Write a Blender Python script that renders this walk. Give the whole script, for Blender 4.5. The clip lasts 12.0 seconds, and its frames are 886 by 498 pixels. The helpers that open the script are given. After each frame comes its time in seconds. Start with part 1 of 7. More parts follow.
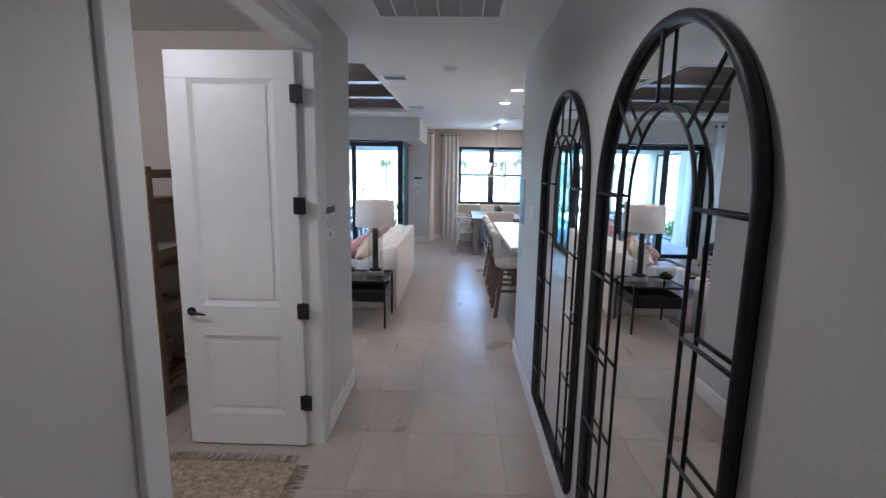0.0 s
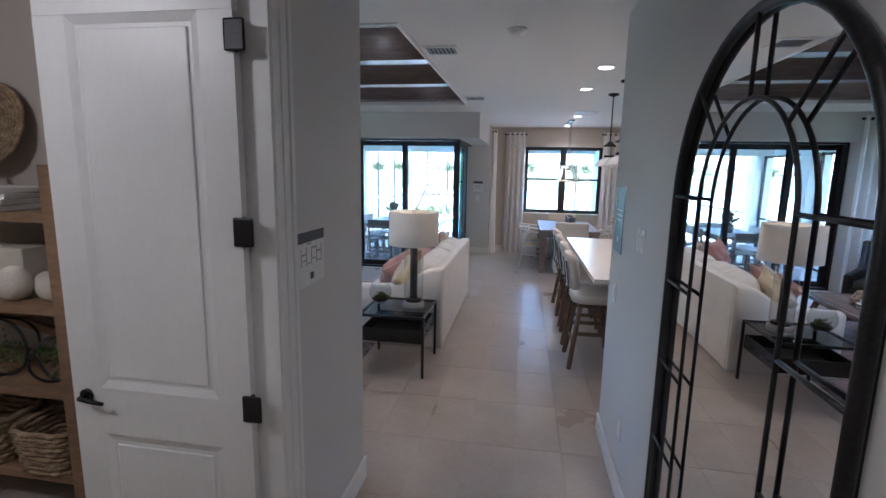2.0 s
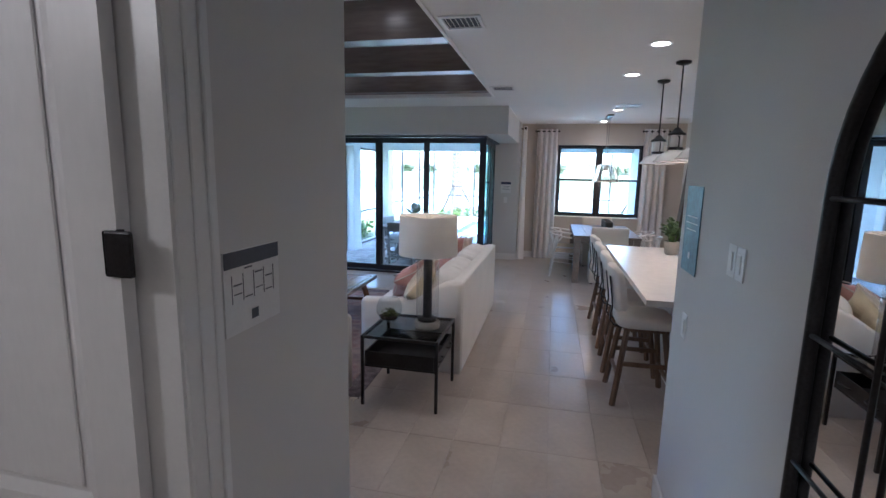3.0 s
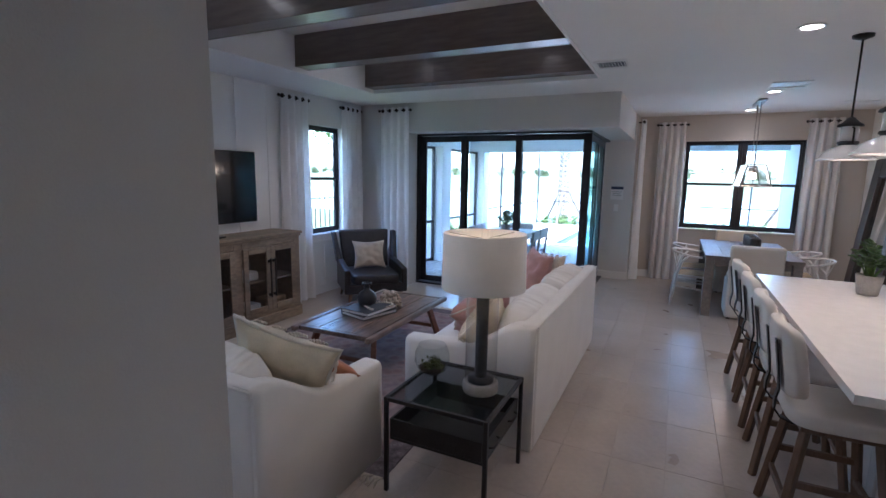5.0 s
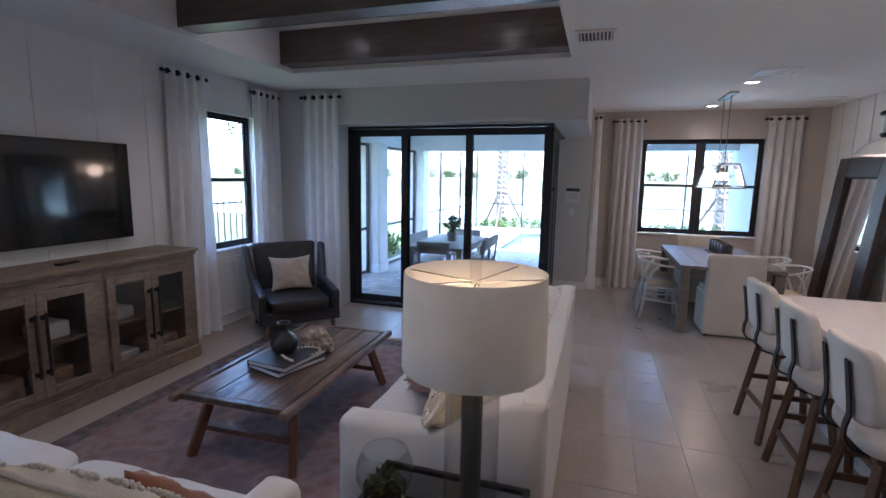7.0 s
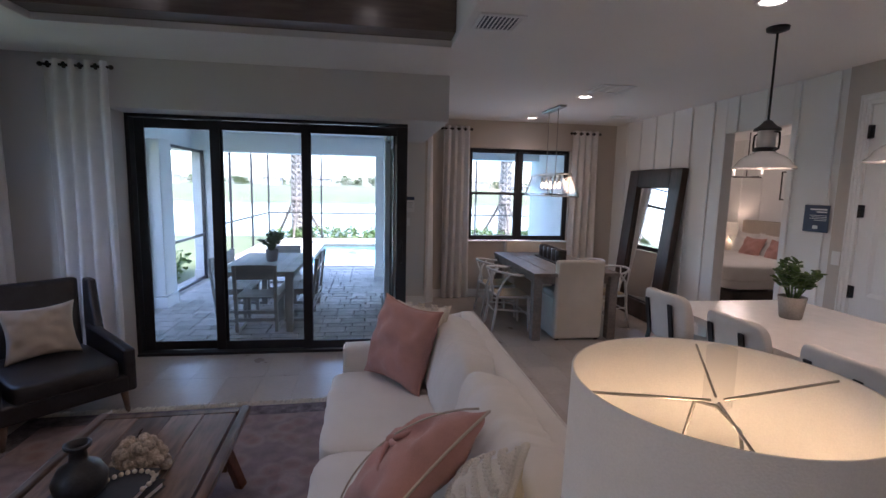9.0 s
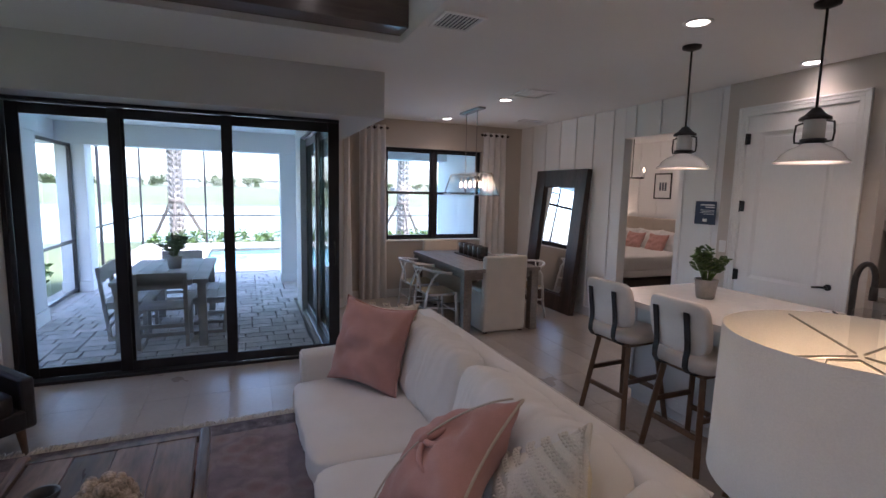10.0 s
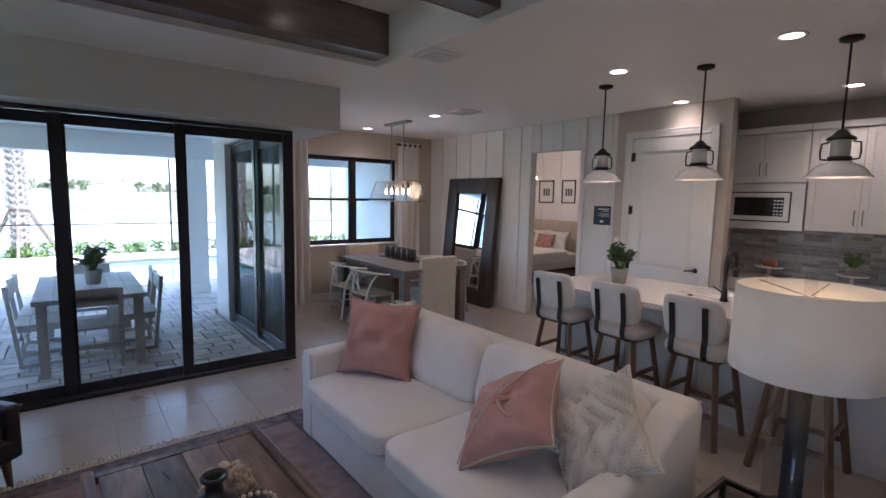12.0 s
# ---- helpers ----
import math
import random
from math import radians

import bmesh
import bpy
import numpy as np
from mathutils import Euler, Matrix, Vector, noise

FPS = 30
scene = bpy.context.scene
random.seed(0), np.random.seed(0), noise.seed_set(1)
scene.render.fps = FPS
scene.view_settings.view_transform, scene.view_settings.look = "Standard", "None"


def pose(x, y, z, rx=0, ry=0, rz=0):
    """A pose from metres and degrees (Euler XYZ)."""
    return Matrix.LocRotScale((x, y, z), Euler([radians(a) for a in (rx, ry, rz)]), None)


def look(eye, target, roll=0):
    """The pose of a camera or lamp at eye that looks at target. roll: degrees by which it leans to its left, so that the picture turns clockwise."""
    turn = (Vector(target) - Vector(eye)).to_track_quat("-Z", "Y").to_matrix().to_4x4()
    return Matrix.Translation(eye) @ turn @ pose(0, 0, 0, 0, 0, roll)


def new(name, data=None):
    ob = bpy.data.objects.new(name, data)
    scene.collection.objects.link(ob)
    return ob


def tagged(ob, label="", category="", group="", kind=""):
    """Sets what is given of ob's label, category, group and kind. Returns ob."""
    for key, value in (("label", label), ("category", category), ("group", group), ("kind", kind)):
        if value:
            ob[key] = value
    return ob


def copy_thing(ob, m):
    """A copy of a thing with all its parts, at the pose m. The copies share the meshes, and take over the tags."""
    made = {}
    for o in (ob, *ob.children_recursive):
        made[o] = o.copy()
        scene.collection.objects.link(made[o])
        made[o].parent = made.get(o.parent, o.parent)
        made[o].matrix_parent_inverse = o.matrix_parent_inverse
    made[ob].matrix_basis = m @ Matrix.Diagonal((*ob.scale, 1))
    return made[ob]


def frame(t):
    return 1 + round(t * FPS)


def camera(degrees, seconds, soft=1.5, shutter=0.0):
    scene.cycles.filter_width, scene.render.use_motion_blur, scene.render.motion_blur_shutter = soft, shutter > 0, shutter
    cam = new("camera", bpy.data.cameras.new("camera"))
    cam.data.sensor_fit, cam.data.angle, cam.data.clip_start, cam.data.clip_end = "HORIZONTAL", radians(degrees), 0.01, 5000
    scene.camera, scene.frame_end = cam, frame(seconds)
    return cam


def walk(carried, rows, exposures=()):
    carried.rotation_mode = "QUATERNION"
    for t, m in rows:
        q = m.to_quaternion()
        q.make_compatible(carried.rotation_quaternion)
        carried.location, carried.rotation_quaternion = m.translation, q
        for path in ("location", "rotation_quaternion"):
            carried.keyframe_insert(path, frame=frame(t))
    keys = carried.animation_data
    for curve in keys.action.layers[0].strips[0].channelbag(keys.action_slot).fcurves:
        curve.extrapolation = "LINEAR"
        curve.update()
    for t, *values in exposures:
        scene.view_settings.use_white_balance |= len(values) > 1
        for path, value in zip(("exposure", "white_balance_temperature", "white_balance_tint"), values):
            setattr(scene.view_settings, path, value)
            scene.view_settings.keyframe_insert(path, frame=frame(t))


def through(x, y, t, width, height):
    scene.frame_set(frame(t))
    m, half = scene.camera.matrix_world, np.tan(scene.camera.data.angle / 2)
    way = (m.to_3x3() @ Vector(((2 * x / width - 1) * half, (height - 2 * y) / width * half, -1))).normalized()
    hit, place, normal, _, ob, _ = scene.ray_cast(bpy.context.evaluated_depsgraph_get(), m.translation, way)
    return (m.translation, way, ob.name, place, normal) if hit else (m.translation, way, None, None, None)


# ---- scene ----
cam = camera(85.7, 12.0)
PATH = [
    (0, (-0.004, 0.774, 1.797), (-0.062, 2.745, 1.464), 0.9),
    (0.5, (0.009, 1.083, 1.769), (-0.09, 3.055, 1.451), 1.0),
    (1, (0.006, 1.414, 1.777), (-0.159, 3.383, 1.464), 1.0),
    (1.5, (-0.002, 1.763, 1.764), (-0.241, 3.723, 1.446), 1.1),
    (2, (-0.003, 2.092, 1.786), (-0.325, 4.039, 1.463), 1.1),
    (2.5, (-0.054, 2.437, 1.758), (-0.426, 4.375, 1.436), 1.2),
    (4.5, (-0.029, 3.614, 1.743), (-0.77, 5.446, 1.435), 0.9),
    (5, (-0.063, 3.904, 1.722), (-0.926, 5.682, 1.415), 1.0),
    (5.5, (-0.101, 4.172, 1.734), (-1.065, 5.898, 1.428), 0.9),
    (6, (-0.247, 4.396, 1.716), (-1.215, 6.119, 1.408), 1.0),
    (6.5, (-0.44, 4.607, 1.728), (-1.301, 6.385, 1.421), 1.1),
    (7, (-0.615, 4.849, 1.706), (-1.218, 6.733, 1.41), 1.0),
    (9, (-1.483, 5.614, 1.707), (-1.188, 7.576, 1.455), 1.3),
    (9.5, (-1.724, 5.701, 1.706), (-1.172, 7.608, 1.457), 1.3),
    (10, (-1.973, 5.762, 1.669), (-1.217, 7.598, 1.432), 1.3),
    (10.5, (-2.157, 5.761, 1.666), (-1.254, 7.53, 1.429), 1.2),
    (11, (-2.371, 5.775, 1.691), (-1.368, 7.489, 1.456), 1.1),
    (11.5, (-2.64, 5.777, 1.696), (-1.541, 7.432, 1.468), 1.2),
    (12, (-2.929, 5.758, 1.704), (-1.702, 7.323, 1.49), 1.1),
]
walk(cam, [(t, look(eye, target, roll)) for t, eye, target, roll in PATH],
     [(0.0, 4.98, 5050, 13), (2.5, 4.5, 5130, 14), (4.5, 4.38, 5120, 16), (6.0, 4.18, 5250, 19), (7.0, 4.05, 5400, 21), (9.0, 3.56, 5820, 25), (10.5, 3.58, 5850, 24), (12.0, 3.83, 5850, 23)])


# ---- world and exposure ----
scene.view_settings.exposure = 3.7
world = bpy.data.worlds.new("sky")
scene.world = world
world.use_nodes = True
wt = world.node_tree
sky = wt.nodes.new("ShaderNodeTexSky")
sky.sky_type = "NISHITA"
sky.sun_disc = False
sky.sun_elevation = radians(52)
sky.sun_rotation = radians(150)
sky.air_density, sky.dust_density, sky.ozone_density = 1.0, 2.2, 1.0
bg = wt.nodes["Background"]
bg.inputs["Strength"].default_value = 0.15
wt.links.new(sky.outputs["Color"], bg.inputs["Color"])
sun_data = bpy.data.lights.new("sun", "SUN")
sun_data.energy, sun_data.angle, sun_data.color = 1.6, radians(12), (1.0, 0.95, 0.88)
sun = new("sun", sun_data)
sun.matrix_world = look((0, 0, 30), (-8, 14, -4))


def lamp(name, x, y, z, watts, size, colour, spot=0):
    """A lamp seen in the place or added to it: a small sphere light, or a downward spot."""
    d = bpy.data.lights.new(name, "SPOT" if spot else "POINT")
    d.energy, d.color, d.shadow_soft_size = watts, colour, size
    if spot:
        d.spot_size, d.spot_blend = radians(spot), 0.6
    ob = new(name, d)
    ob.location = (x, y, z)
    return ob


WARM, WARMER = (1.0, 0.80, 0.62), (1.0, 0.70, 0.46)

# ---- materials ----
def material(name, colour, rough=0.6, metal=0.0, vary=0.06, scale=3.0, fine=60.0, bump=0.05, each=0.0, stretch=(1, 1, 1),
             coat=0.0, second=None, patch=0.5, sheen=0.0, emit=None):
    """A surface with variation at two scales, a fine relief, and a shift from piece to piece."""
    m = bpy.data.materials.new(name)
    m.use_nodes = True
    nt = m.node_tree
    n, l = nt.nodes, nt.links
    bsdf = n["Principled BSDF"]
    co = n.new("ShaderNodeTexCoord")
    mp = n.new("ShaderNodeMapping")
    mp.inputs["Scale"].default_value = stretch
    l.new(co.outputs["Object"], mp.inputs["Vector"])
    info = n.new("ShaderNodeObjectInfo")
    big = n.new("ShaderNodeTexNoise")
    big.noise_dimensions = "4D"
    big.inputs["Scale"].default_value, big.inputs["Detail"].default_value = scale, 5
    off = n.new("ShaderNodeMath")
    off.operation = "MULTIPLY"
    off.inputs[1].default_value = 40 if each else 0
    l.new(info.outputs["Random"], off.inputs[0])
    l.new(off.outputs[0], big.inputs["W"])
    l.new(mp.outputs[0], big.inputs["Vector"])
    small = n.new("ShaderNodeTexNoise")
    small.inputs["Scale"].default_value, small.inputs["Detail"].default_value = fine, 4
    l.new(mp.outputs[0], small.inputs["Vector"])
    ramp = n.new("ShaderNodeValToRGB")
    c = Vector(colour)
    c2 = Vector(second) if second else c * (1 - 2.2 * vary)
    ramp.color_ramp.elements[0].position, ramp.color_ramp.elements[1].position = 0.5 - patch * 0.4, 0.5 + patch * 0.4
    ramp.color_ramp.elements[0].color = (*c2, 1)
    ramp.color_ramp.elements[1].color = (*(c * (1 + vary)), 1)
    l.new(big.outputs["Fac"], ramp.inputs["Fac"])
    mix = n.new("ShaderNodeMix")
    mix.data_type, mix.blend_type = "RGBA", "MULTIPLY"
    mix.inputs["Factor"].default_value = 1
    grain = n.new("ShaderNodeMapRange")
    grain.inputs["From Min"].default_value, grain.inputs["From Max"].default_value = 0.3, 0.7
    grain.inputs["To Min"].default_value, grain.inputs["To Max"].default_value = 1 - 1.5 * vary, 1 + vary
    l.new(small.outputs["Fac"], grain.inputs["Value"])
    l.new(ramp.outputs["Color"], mix.inputs["A"])
    l.new(grain.outputs["Result"], mix.inputs["B"])
    out = mix.outputs["Result"]
    if each:
        hsv = n.new("ShaderNodeHueSaturation")
        rng = n.new("ShaderNodeMapRange")
        rng.inputs["To Min"].default_value, rng.inputs["To Max"].default_value = 1 - each, 1 + each
        l.new(info.outputs["Random"], rng.inputs["Value"])
        l.new(rng.outputs["Result"], hsv.inputs["Value"])
        l.new(out, hsv.inputs["Color"])
        out = hsv.outputs["Color"]
    l.new(out, bsdf.inputs["Base Color"])
    rr = n.new("ShaderNodeMapRange")
    rr.inputs["To Min"].default_value, rr.inputs["To Max"].default_value = max(0.02, rough - min(0.08, rough * 0.3)), min(1, rough + min(0.08, rough * 0.3))
    l.new(big.outputs["Fac"], rr.inputs["Value"])
    l.new(rr.outputs["Result"], bsdf.inputs["Roughness"])
    bsdf.inputs["Metallic"].default_value = metal
    bsdf.inputs["Coat Weight"].default_value = coat
    bsdf.inputs["Coat Roughness"].default_value = 0.15
    bsdf.inputs["Sheen Weight"].default_value = sheen
    if bump:
        b = n.new("ShaderNodeBump")
        b.inputs["Strength"].default_value, b.inputs["Distance"].default_value = min(1, bump * 6), 0.004
        l.new(small.outputs["Fac"], b.inputs["Height"])
        l.new(b.outputs["Normal"], bsdf.inputs["Normal"])
    if emit:
        bsdf.inputs["Emission Color"].default_value = (*emit[0], 1)
        bsdf.inputs["Emission Strength"].default_value = emit[1]
    return m


def glass_material(name, colour=(1, 1, 1), rough=0.0, clear=0.9):
    """Thin clear pane: mostly see-through, with a sharp gloss that grows at grazing angles."""
    m = bpy.data.materials.new(name)
    m.use_nodes = True
    nt = m.node_tree
    n, l = nt.nodes, nt.links
    n.remove(n["Principled BSDF"])
    t = n.new("ShaderNodeBsdfTransparent")
    t.inputs["Color"].default_value = (*[c * clear for c in colour], 1)
    g = n.new("ShaderNodeBsdfGlossy")
    g.inputs["Roughness"].default_value = rough
    f = n.new("ShaderNodeLayerWeight")
    f.inputs["Blend"].default_value = 0.5
    pw = n.new("ShaderNodeMath")
    pw.operation = "POWER"
    pw.inputs[1].default_value = 4.5
    l.new(f.outputs["Facing"], pw.inputs[0])
    ad = n.new("ShaderNodeMath")
    ad.operation = "MULTIPLY_ADD"
    ad.inputs[1].default_value, ad.inputs[2].default_value = 0.45, 0.03
    l.new(pw.outputs[0], ad.inputs[0])
    mx = n.new("ShaderNodeMixShader")
    l.new(ad.outputs[0], mx.inputs[0])
    l.new(t.outputs[0], mx.inputs[1])
    l.new(g.outputs[0], mx.inputs[2])
    l.new(mx.outputs[0], n["Material Output"].inputs["Surface"])
    return m


def sheer_material(name, colour, through):
    """Cloth that lets part of the light through."""
    m = material(name, colour, 0.9, vary=0.03, scale=8, fine=300, bump=0.03)
    nt = m.node_tree
    n, l = nt.nodes, nt.links
    tr = n.new("ShaderNodeBsdfTranslucent")
    tr.inputs["Color"].default_value = (*colour, 1)
    mx = n.new("ShaderNodeMixShader")
    mx.inputs[0].default_value = through
    l.new(n["Principled BSDF"].outputs[0], mx.inputs[1])
    l.new(tr.outputs[0], mx.inputs[2])
    l.new(mx.outputs[0], n["Material Output"].inputs["Surface"])
    return m


M_WALL = material("wall_paint", (0.67, 0.66, 0.645), 0.7, vary=0.012, scale=1.2, fine=220, bump=0.04)
M_WHITEWALL = material("white_batten_paint", (0.83, 0.83, 0.82), 0.6, vary=0.012, scale=1.5, fine=150, bump=0.02)
M_TAN = material("warm_wall_paint", (0.56, 0.51, 0.46), 0.7, vary=0.015, scale=1.2, fine=220, bump=0.04)
M_CEIL = material("ceiling_paint", (0.85, 0.85, 0.84), 0.85, vary=0.012, scale=1.0, fine=120, bump=0.08)
M_TRIM = material("white_trim_paint", (0.82, 0.82, 0.81), 0.35, vary=0.012, scale=2, fine=90, bump=0.015)
M_DOOR = material("white_door_paint", (0.82, 0.82, 0.82), 0.38, vary=0.012, scale=2, fine=70, stretch=(1, 1, 0.25), bump=0.03)
M_TILE = material("porcelain_tile", (0.545, 0.485, 0.43), 0.30, vary=0.04, scale=2.0, fine=26, bump=0.012, each=0.02, second=(0.35, 0.292, 0.245), patch=0.95)
M_GROUT = material("grout", (0.46, 0.405, 0.355), 0.9, vary=0.05, scale=4, fine=150)
M_BLACK = material("black_metal", (0.036, 0.035, 0.037), 0.42, metal=0.6, vary=0.15, scale=9, fine=120, bump=0.03)
M_BRONZE = material("dark_bronze_frame", (0.036, 0.037, 0.042), 0.35, metal=0.5, vary=0.1, scale=5, fine=120, bump=0.01)
M_BEAM = material("dark_stained_beam", (0.150, 0.118, 0.107), 0.30, vary=0.16, scale=2.4, fine=34, stretch=(0.12, 1, 1), bump=0.03, coat=0.15)
M_OAK = material("grey_oak", (0.27, 0.21, 0.155), 0.55, vary=0.18, scale=3, fine=40, stretch=(0.3, 1, 1), bump=0.05)
M_SHELF = material("brown_shelf_wood", (0.30, 0.19, 0.11), 0.5, vary=0.15, scale=3, fine=40, stretch=(0.3, 1, 1), bump=0.05)
M_WALNUT = material("warm_leg_wood", (0.17, 0.105, 0.068), 0.45, vary=0.15, scale=6, fine=60, stretch=(1, 1, 0.2), bump=0.03)
M_RECLAIM = material("reclaimed_wood", (0.17, 0.115, 0.085), 0.30, vary=0.35, scale=5, fine=30, stretch=(1, 0.16, 1), bump=0.14, each=0.25, second=(0.05, 0.037, 0.032))
M_REDWOOD = material("reddish_leg_wood", (0.20, 0.075, 0.035), 0.4, vary=0.2, scale=6, fine=50, bump=0.03)
M_LINEN = material("white_slipcover_linen", (0.75, 0.725, 0.69), 0.95, vary=0.025, scale=5, fine=420, bump=0.07, sheen=0.2)
M_CREAM = material("cream_knit", (0.76, 0.70, 0.60), 0.95, vary=0.06, scale=9, fine=240, bump=0.12)
M_YELLOW = material("pale_yellow_knit", (0.76, 0.67, 0.49), 0.95, vary=0.06, scale=9, fine=240, bump=0.12)
M_PINK = material("dusty_pink_linen", (0.51, 0.275, 0.24), 0.95, vary=0.07, scale=7, fine=320, bump=0.08, sheen=0.2)
M_RUST = material("rust_leather", (0.34, 0.13, 0.06), 0.5, vary=0.1, scale=8, fine=160)
M_BEIGE = material("beige_linen", (0.56, 0.49, 0.41), 0.95, vary=0.04, scale=7, fine=320, bump=0.08)
M_LEATHER = material("dark_leather", (0.030, 0.030, 0.033), 0.36, vary=0.2, scale=10, fine=180, bump=0.05)
M_CREAMCOVER = material("cream_slipcover", (0.70, 0.635, 0.55), 0.95, vary=0.03, scale=5, fine=380, bump=0.07)
M_STOOLSEAT = material("pale_upholstery", (0.68, 0.64, 0.60), 0.85, vary=0.03, scale=8, fine=350, bump=0.05)
M_QUARTZ = material("white_quartz", (0.79, 0.77, 0.75), 0.2, vary=0.02, scale=12, fine=220, bump=0.0)
M_CAB = material("white_cabinet_paint", (0.80, 0.79, 0.78), 0.35, vary=0.01, scale=3, fine=80, bump=0.01)
M_ISLAND = material("pale_grey_panel", (0.66, 0.67, 0.68), 0.5, vary=0.015, scale=3, fine=80, bump=0.01)
M_STEEL = material("brushed_steel", (0.74, 0.74, 0.75), 0.42, metal=0.75, vary=0.05, scale=3, fine=200, stretch=(1, 0.05, 1), bump=0.02)
M_SCREEN = material("tv_glass", (0.010, 0.010, 0.012), 0.05, vary=0.1, scale=2, fine=40, bump=0.0, coat=0.5)
M_GRAYTABLE = material("weathered_table_wood", (0.24, 0.205, 0.18), 0.5, vary=0.15, scale=4, fine=40, stretch=(1, 0.2, 1), bump=0.05)
M_WHITECHAIR = material("white_painted_chair", (0.75, 0.74, 0.72), 0.45, vary=0.02, scale=6, fine=90, bump=0.02)
M_RUSH = material("woven_rush", (0.55, 0.44, 0.28), 0.8, vary=0.15, scale=20, fine=160, stretch=(1, 6, 1), bump=0.15)
M_MIRRORWOOD = material("dark_mirror_wood", (0.060, 0.038, 0.030), 0.42, vary=0.3, scale=5, fine=50, stretch=(1, 1, 0.2), bump=0.06)
M_MIRROR = material("mirror_silver", (0.88, 0.89, 0.90), 0.02, metal=1.0, vary=0.004, scale=2, fine=20, bump=0.0)
for lk in list(M_MIRROR.node_tree.nodes["Principled BSDF"].inputs["Roughness"].links):
    M_MIRROR.node_tree.links.remove(lk)
M_MIRROR.node_tree.nodes["Principled BSDF"].inputs["Roughness"].default_value = 0.0
M_GLASS = glass_material("window_glass", (0.96, 1.0, 1.0), 0.0, 0.80)
M_TEAL = glass_material("green_edge_glass", (0.48, 0.66, 0.68), 0.0, 0.85)
M_CLEAR = glass_material("clear_glass", (1, 1, 1), 0.02, 0.95)
M_TABLEGLASS = glass_material("table_glass", (0.86, 0.88, 0.9), 0.0, 0.8)
M_BOWL = glass_material("bowl_glass", (0.97, 0.99, 1.0), 0.0, 0.96)
M_SHEER = sheer_material("sheer_curtain", (0.93, 0.93, 0.935), 0.22)
M_DRAPE = sheer_material("linen_curtain", (0.89, 0.875, 0.86), 0.24)
M_SHADE = sheer_material("lamp_shade_cloth", (0.88, 0.86, 0.82), 0.15)
M_WHITE = material("white_plastic", (0.82, 0.82, 0.81), 0.4, vary=0.01, scale=4, fine=80, bump=0.0)
M_PAPER = material("white_paper", (0.80, 0.80, 0.80), 0.7, vary=0.02, scale=6, fine=80, bump=0.0)
M_INK = material("grey_ink", (0.10, 0.11, 0.14), 0.7, vary=0.05, scale=6, fine=80, bump=0.0)
M_NAVY = material("navy_sign", (0.025, 0.045, 0.10), 0.45, vary=0.08, scale=5, fine=80, bump=0.0)
M_BLUEPIC = material("blue_picture", (0.10, 0.20, 0.26), 0.4, vary=0.3, scale=7, fine=40, bump=0.0, second=(0.03, 0.09, 0.15))
M_ENAMEL = material("white_enamel", (0.80, 0.78, 0.76), 0.18, vary=0.01, scale=5, fine=60, bump=0.0, coat=0.5)
M_BULB = material("lit_bulb", (1, 0.85, 0.65), 0.4, vary=0.0, bump=0.0, emit=((1.0, 0.74, 0.45), 0.8))
M_CANLIGHT = material("lit_can_lens", (1, 0.9, 0.8), 0.4, vary=0.0, bump=0.0, emit=((1.0, 0.88, 0.74), 1.2))
M_NICKEL = material("antique_nickel", (0.36, 0.34, 0.31), 0.35, metal=1.0, vary=0.05, scale=5, fine=80, bump=0.01)
M_WICKER = material("woven_wicker", (0.42, 0.30, 0.18), 0.8, vary=0.25, scale=14, fine=90, stretch=(1, 1, 2), bump=0.25)
M_JUTE = material("jute_rug", (0.45, 0.36, 0.25), 0.95, vary=0.25, scale=40, fine=140, bump=0.25)
M_EGG = material("chalk_ceramic", (0.76, 0.70, 0.62), 0.7, vary=0.06, scale=12, fine=120, bump=0.06)
M_CONCRETE = material("grey_pot_concrete", (0.33, 0.31, 0.29), 0.8, vary=0.08, scale=9, fine=100, bump=0.06)
M_LEAF = material("jade_leaf", (0.085, 0.145, 0.035), 0.4, vary=0.3, scale=20, fine=60, each=0.2, bump=0.02, second=(0.05, 0.10, 0.02))
M_MOSS = material("moss", (0.10, 0.12, 0.03), 0.9, vary=0.35, scale=40, fine=150, bump=0.2)
M_SOIL = material("soil", (0.05, 0.035, 0.022), 0.95, vary=0.3, scale=30, fine=120, bump=0.2)
M_CORAL = material("bleached_coral", (0.50, 0.42, 0.335), 0.9, vary=0.25, scale=30, fine=120, bump=0.25)
M_VASE = material("black_ceramic", (0.018, 0.02, 0.024), 0.35, vary=0.2, scale=8, fine=100, bump=0.02)
M_CANDLE = material("dark_mottled_pot", (0.055, 0.045, 0.038), 0.3, vary=0.4, scale=22, fine=90, bump=0.05)
M_SPLASH = material("grey_glass_mosaic", (0.40, 0.41, 0.41), 0.2, vary=0.1, scale=9, fine=60, each=0.3, bump=0.0)
M_BED = material("white_bedding", (0.78, 0.76, 0.74), 0.95, vary=0.03, scale=4, fine=200, bump=0.06)
M_BEDBASE = material("dark_bed_base", (0.045, 0.032, 0.026), 0.6, vary=0.2, scale=6, fine=80)
M_BOOK = material("white_book_cloth", (0.74, 0.73, 0.71), 0.7, vary=0.03, scale=8, fine=150, each=0.06)
M_BOOKDARK = material("dark_book_cover", (0.035, 0.04, 0.05), 0.4, vary=0.1, scale=8, fine=100, each=0.2)
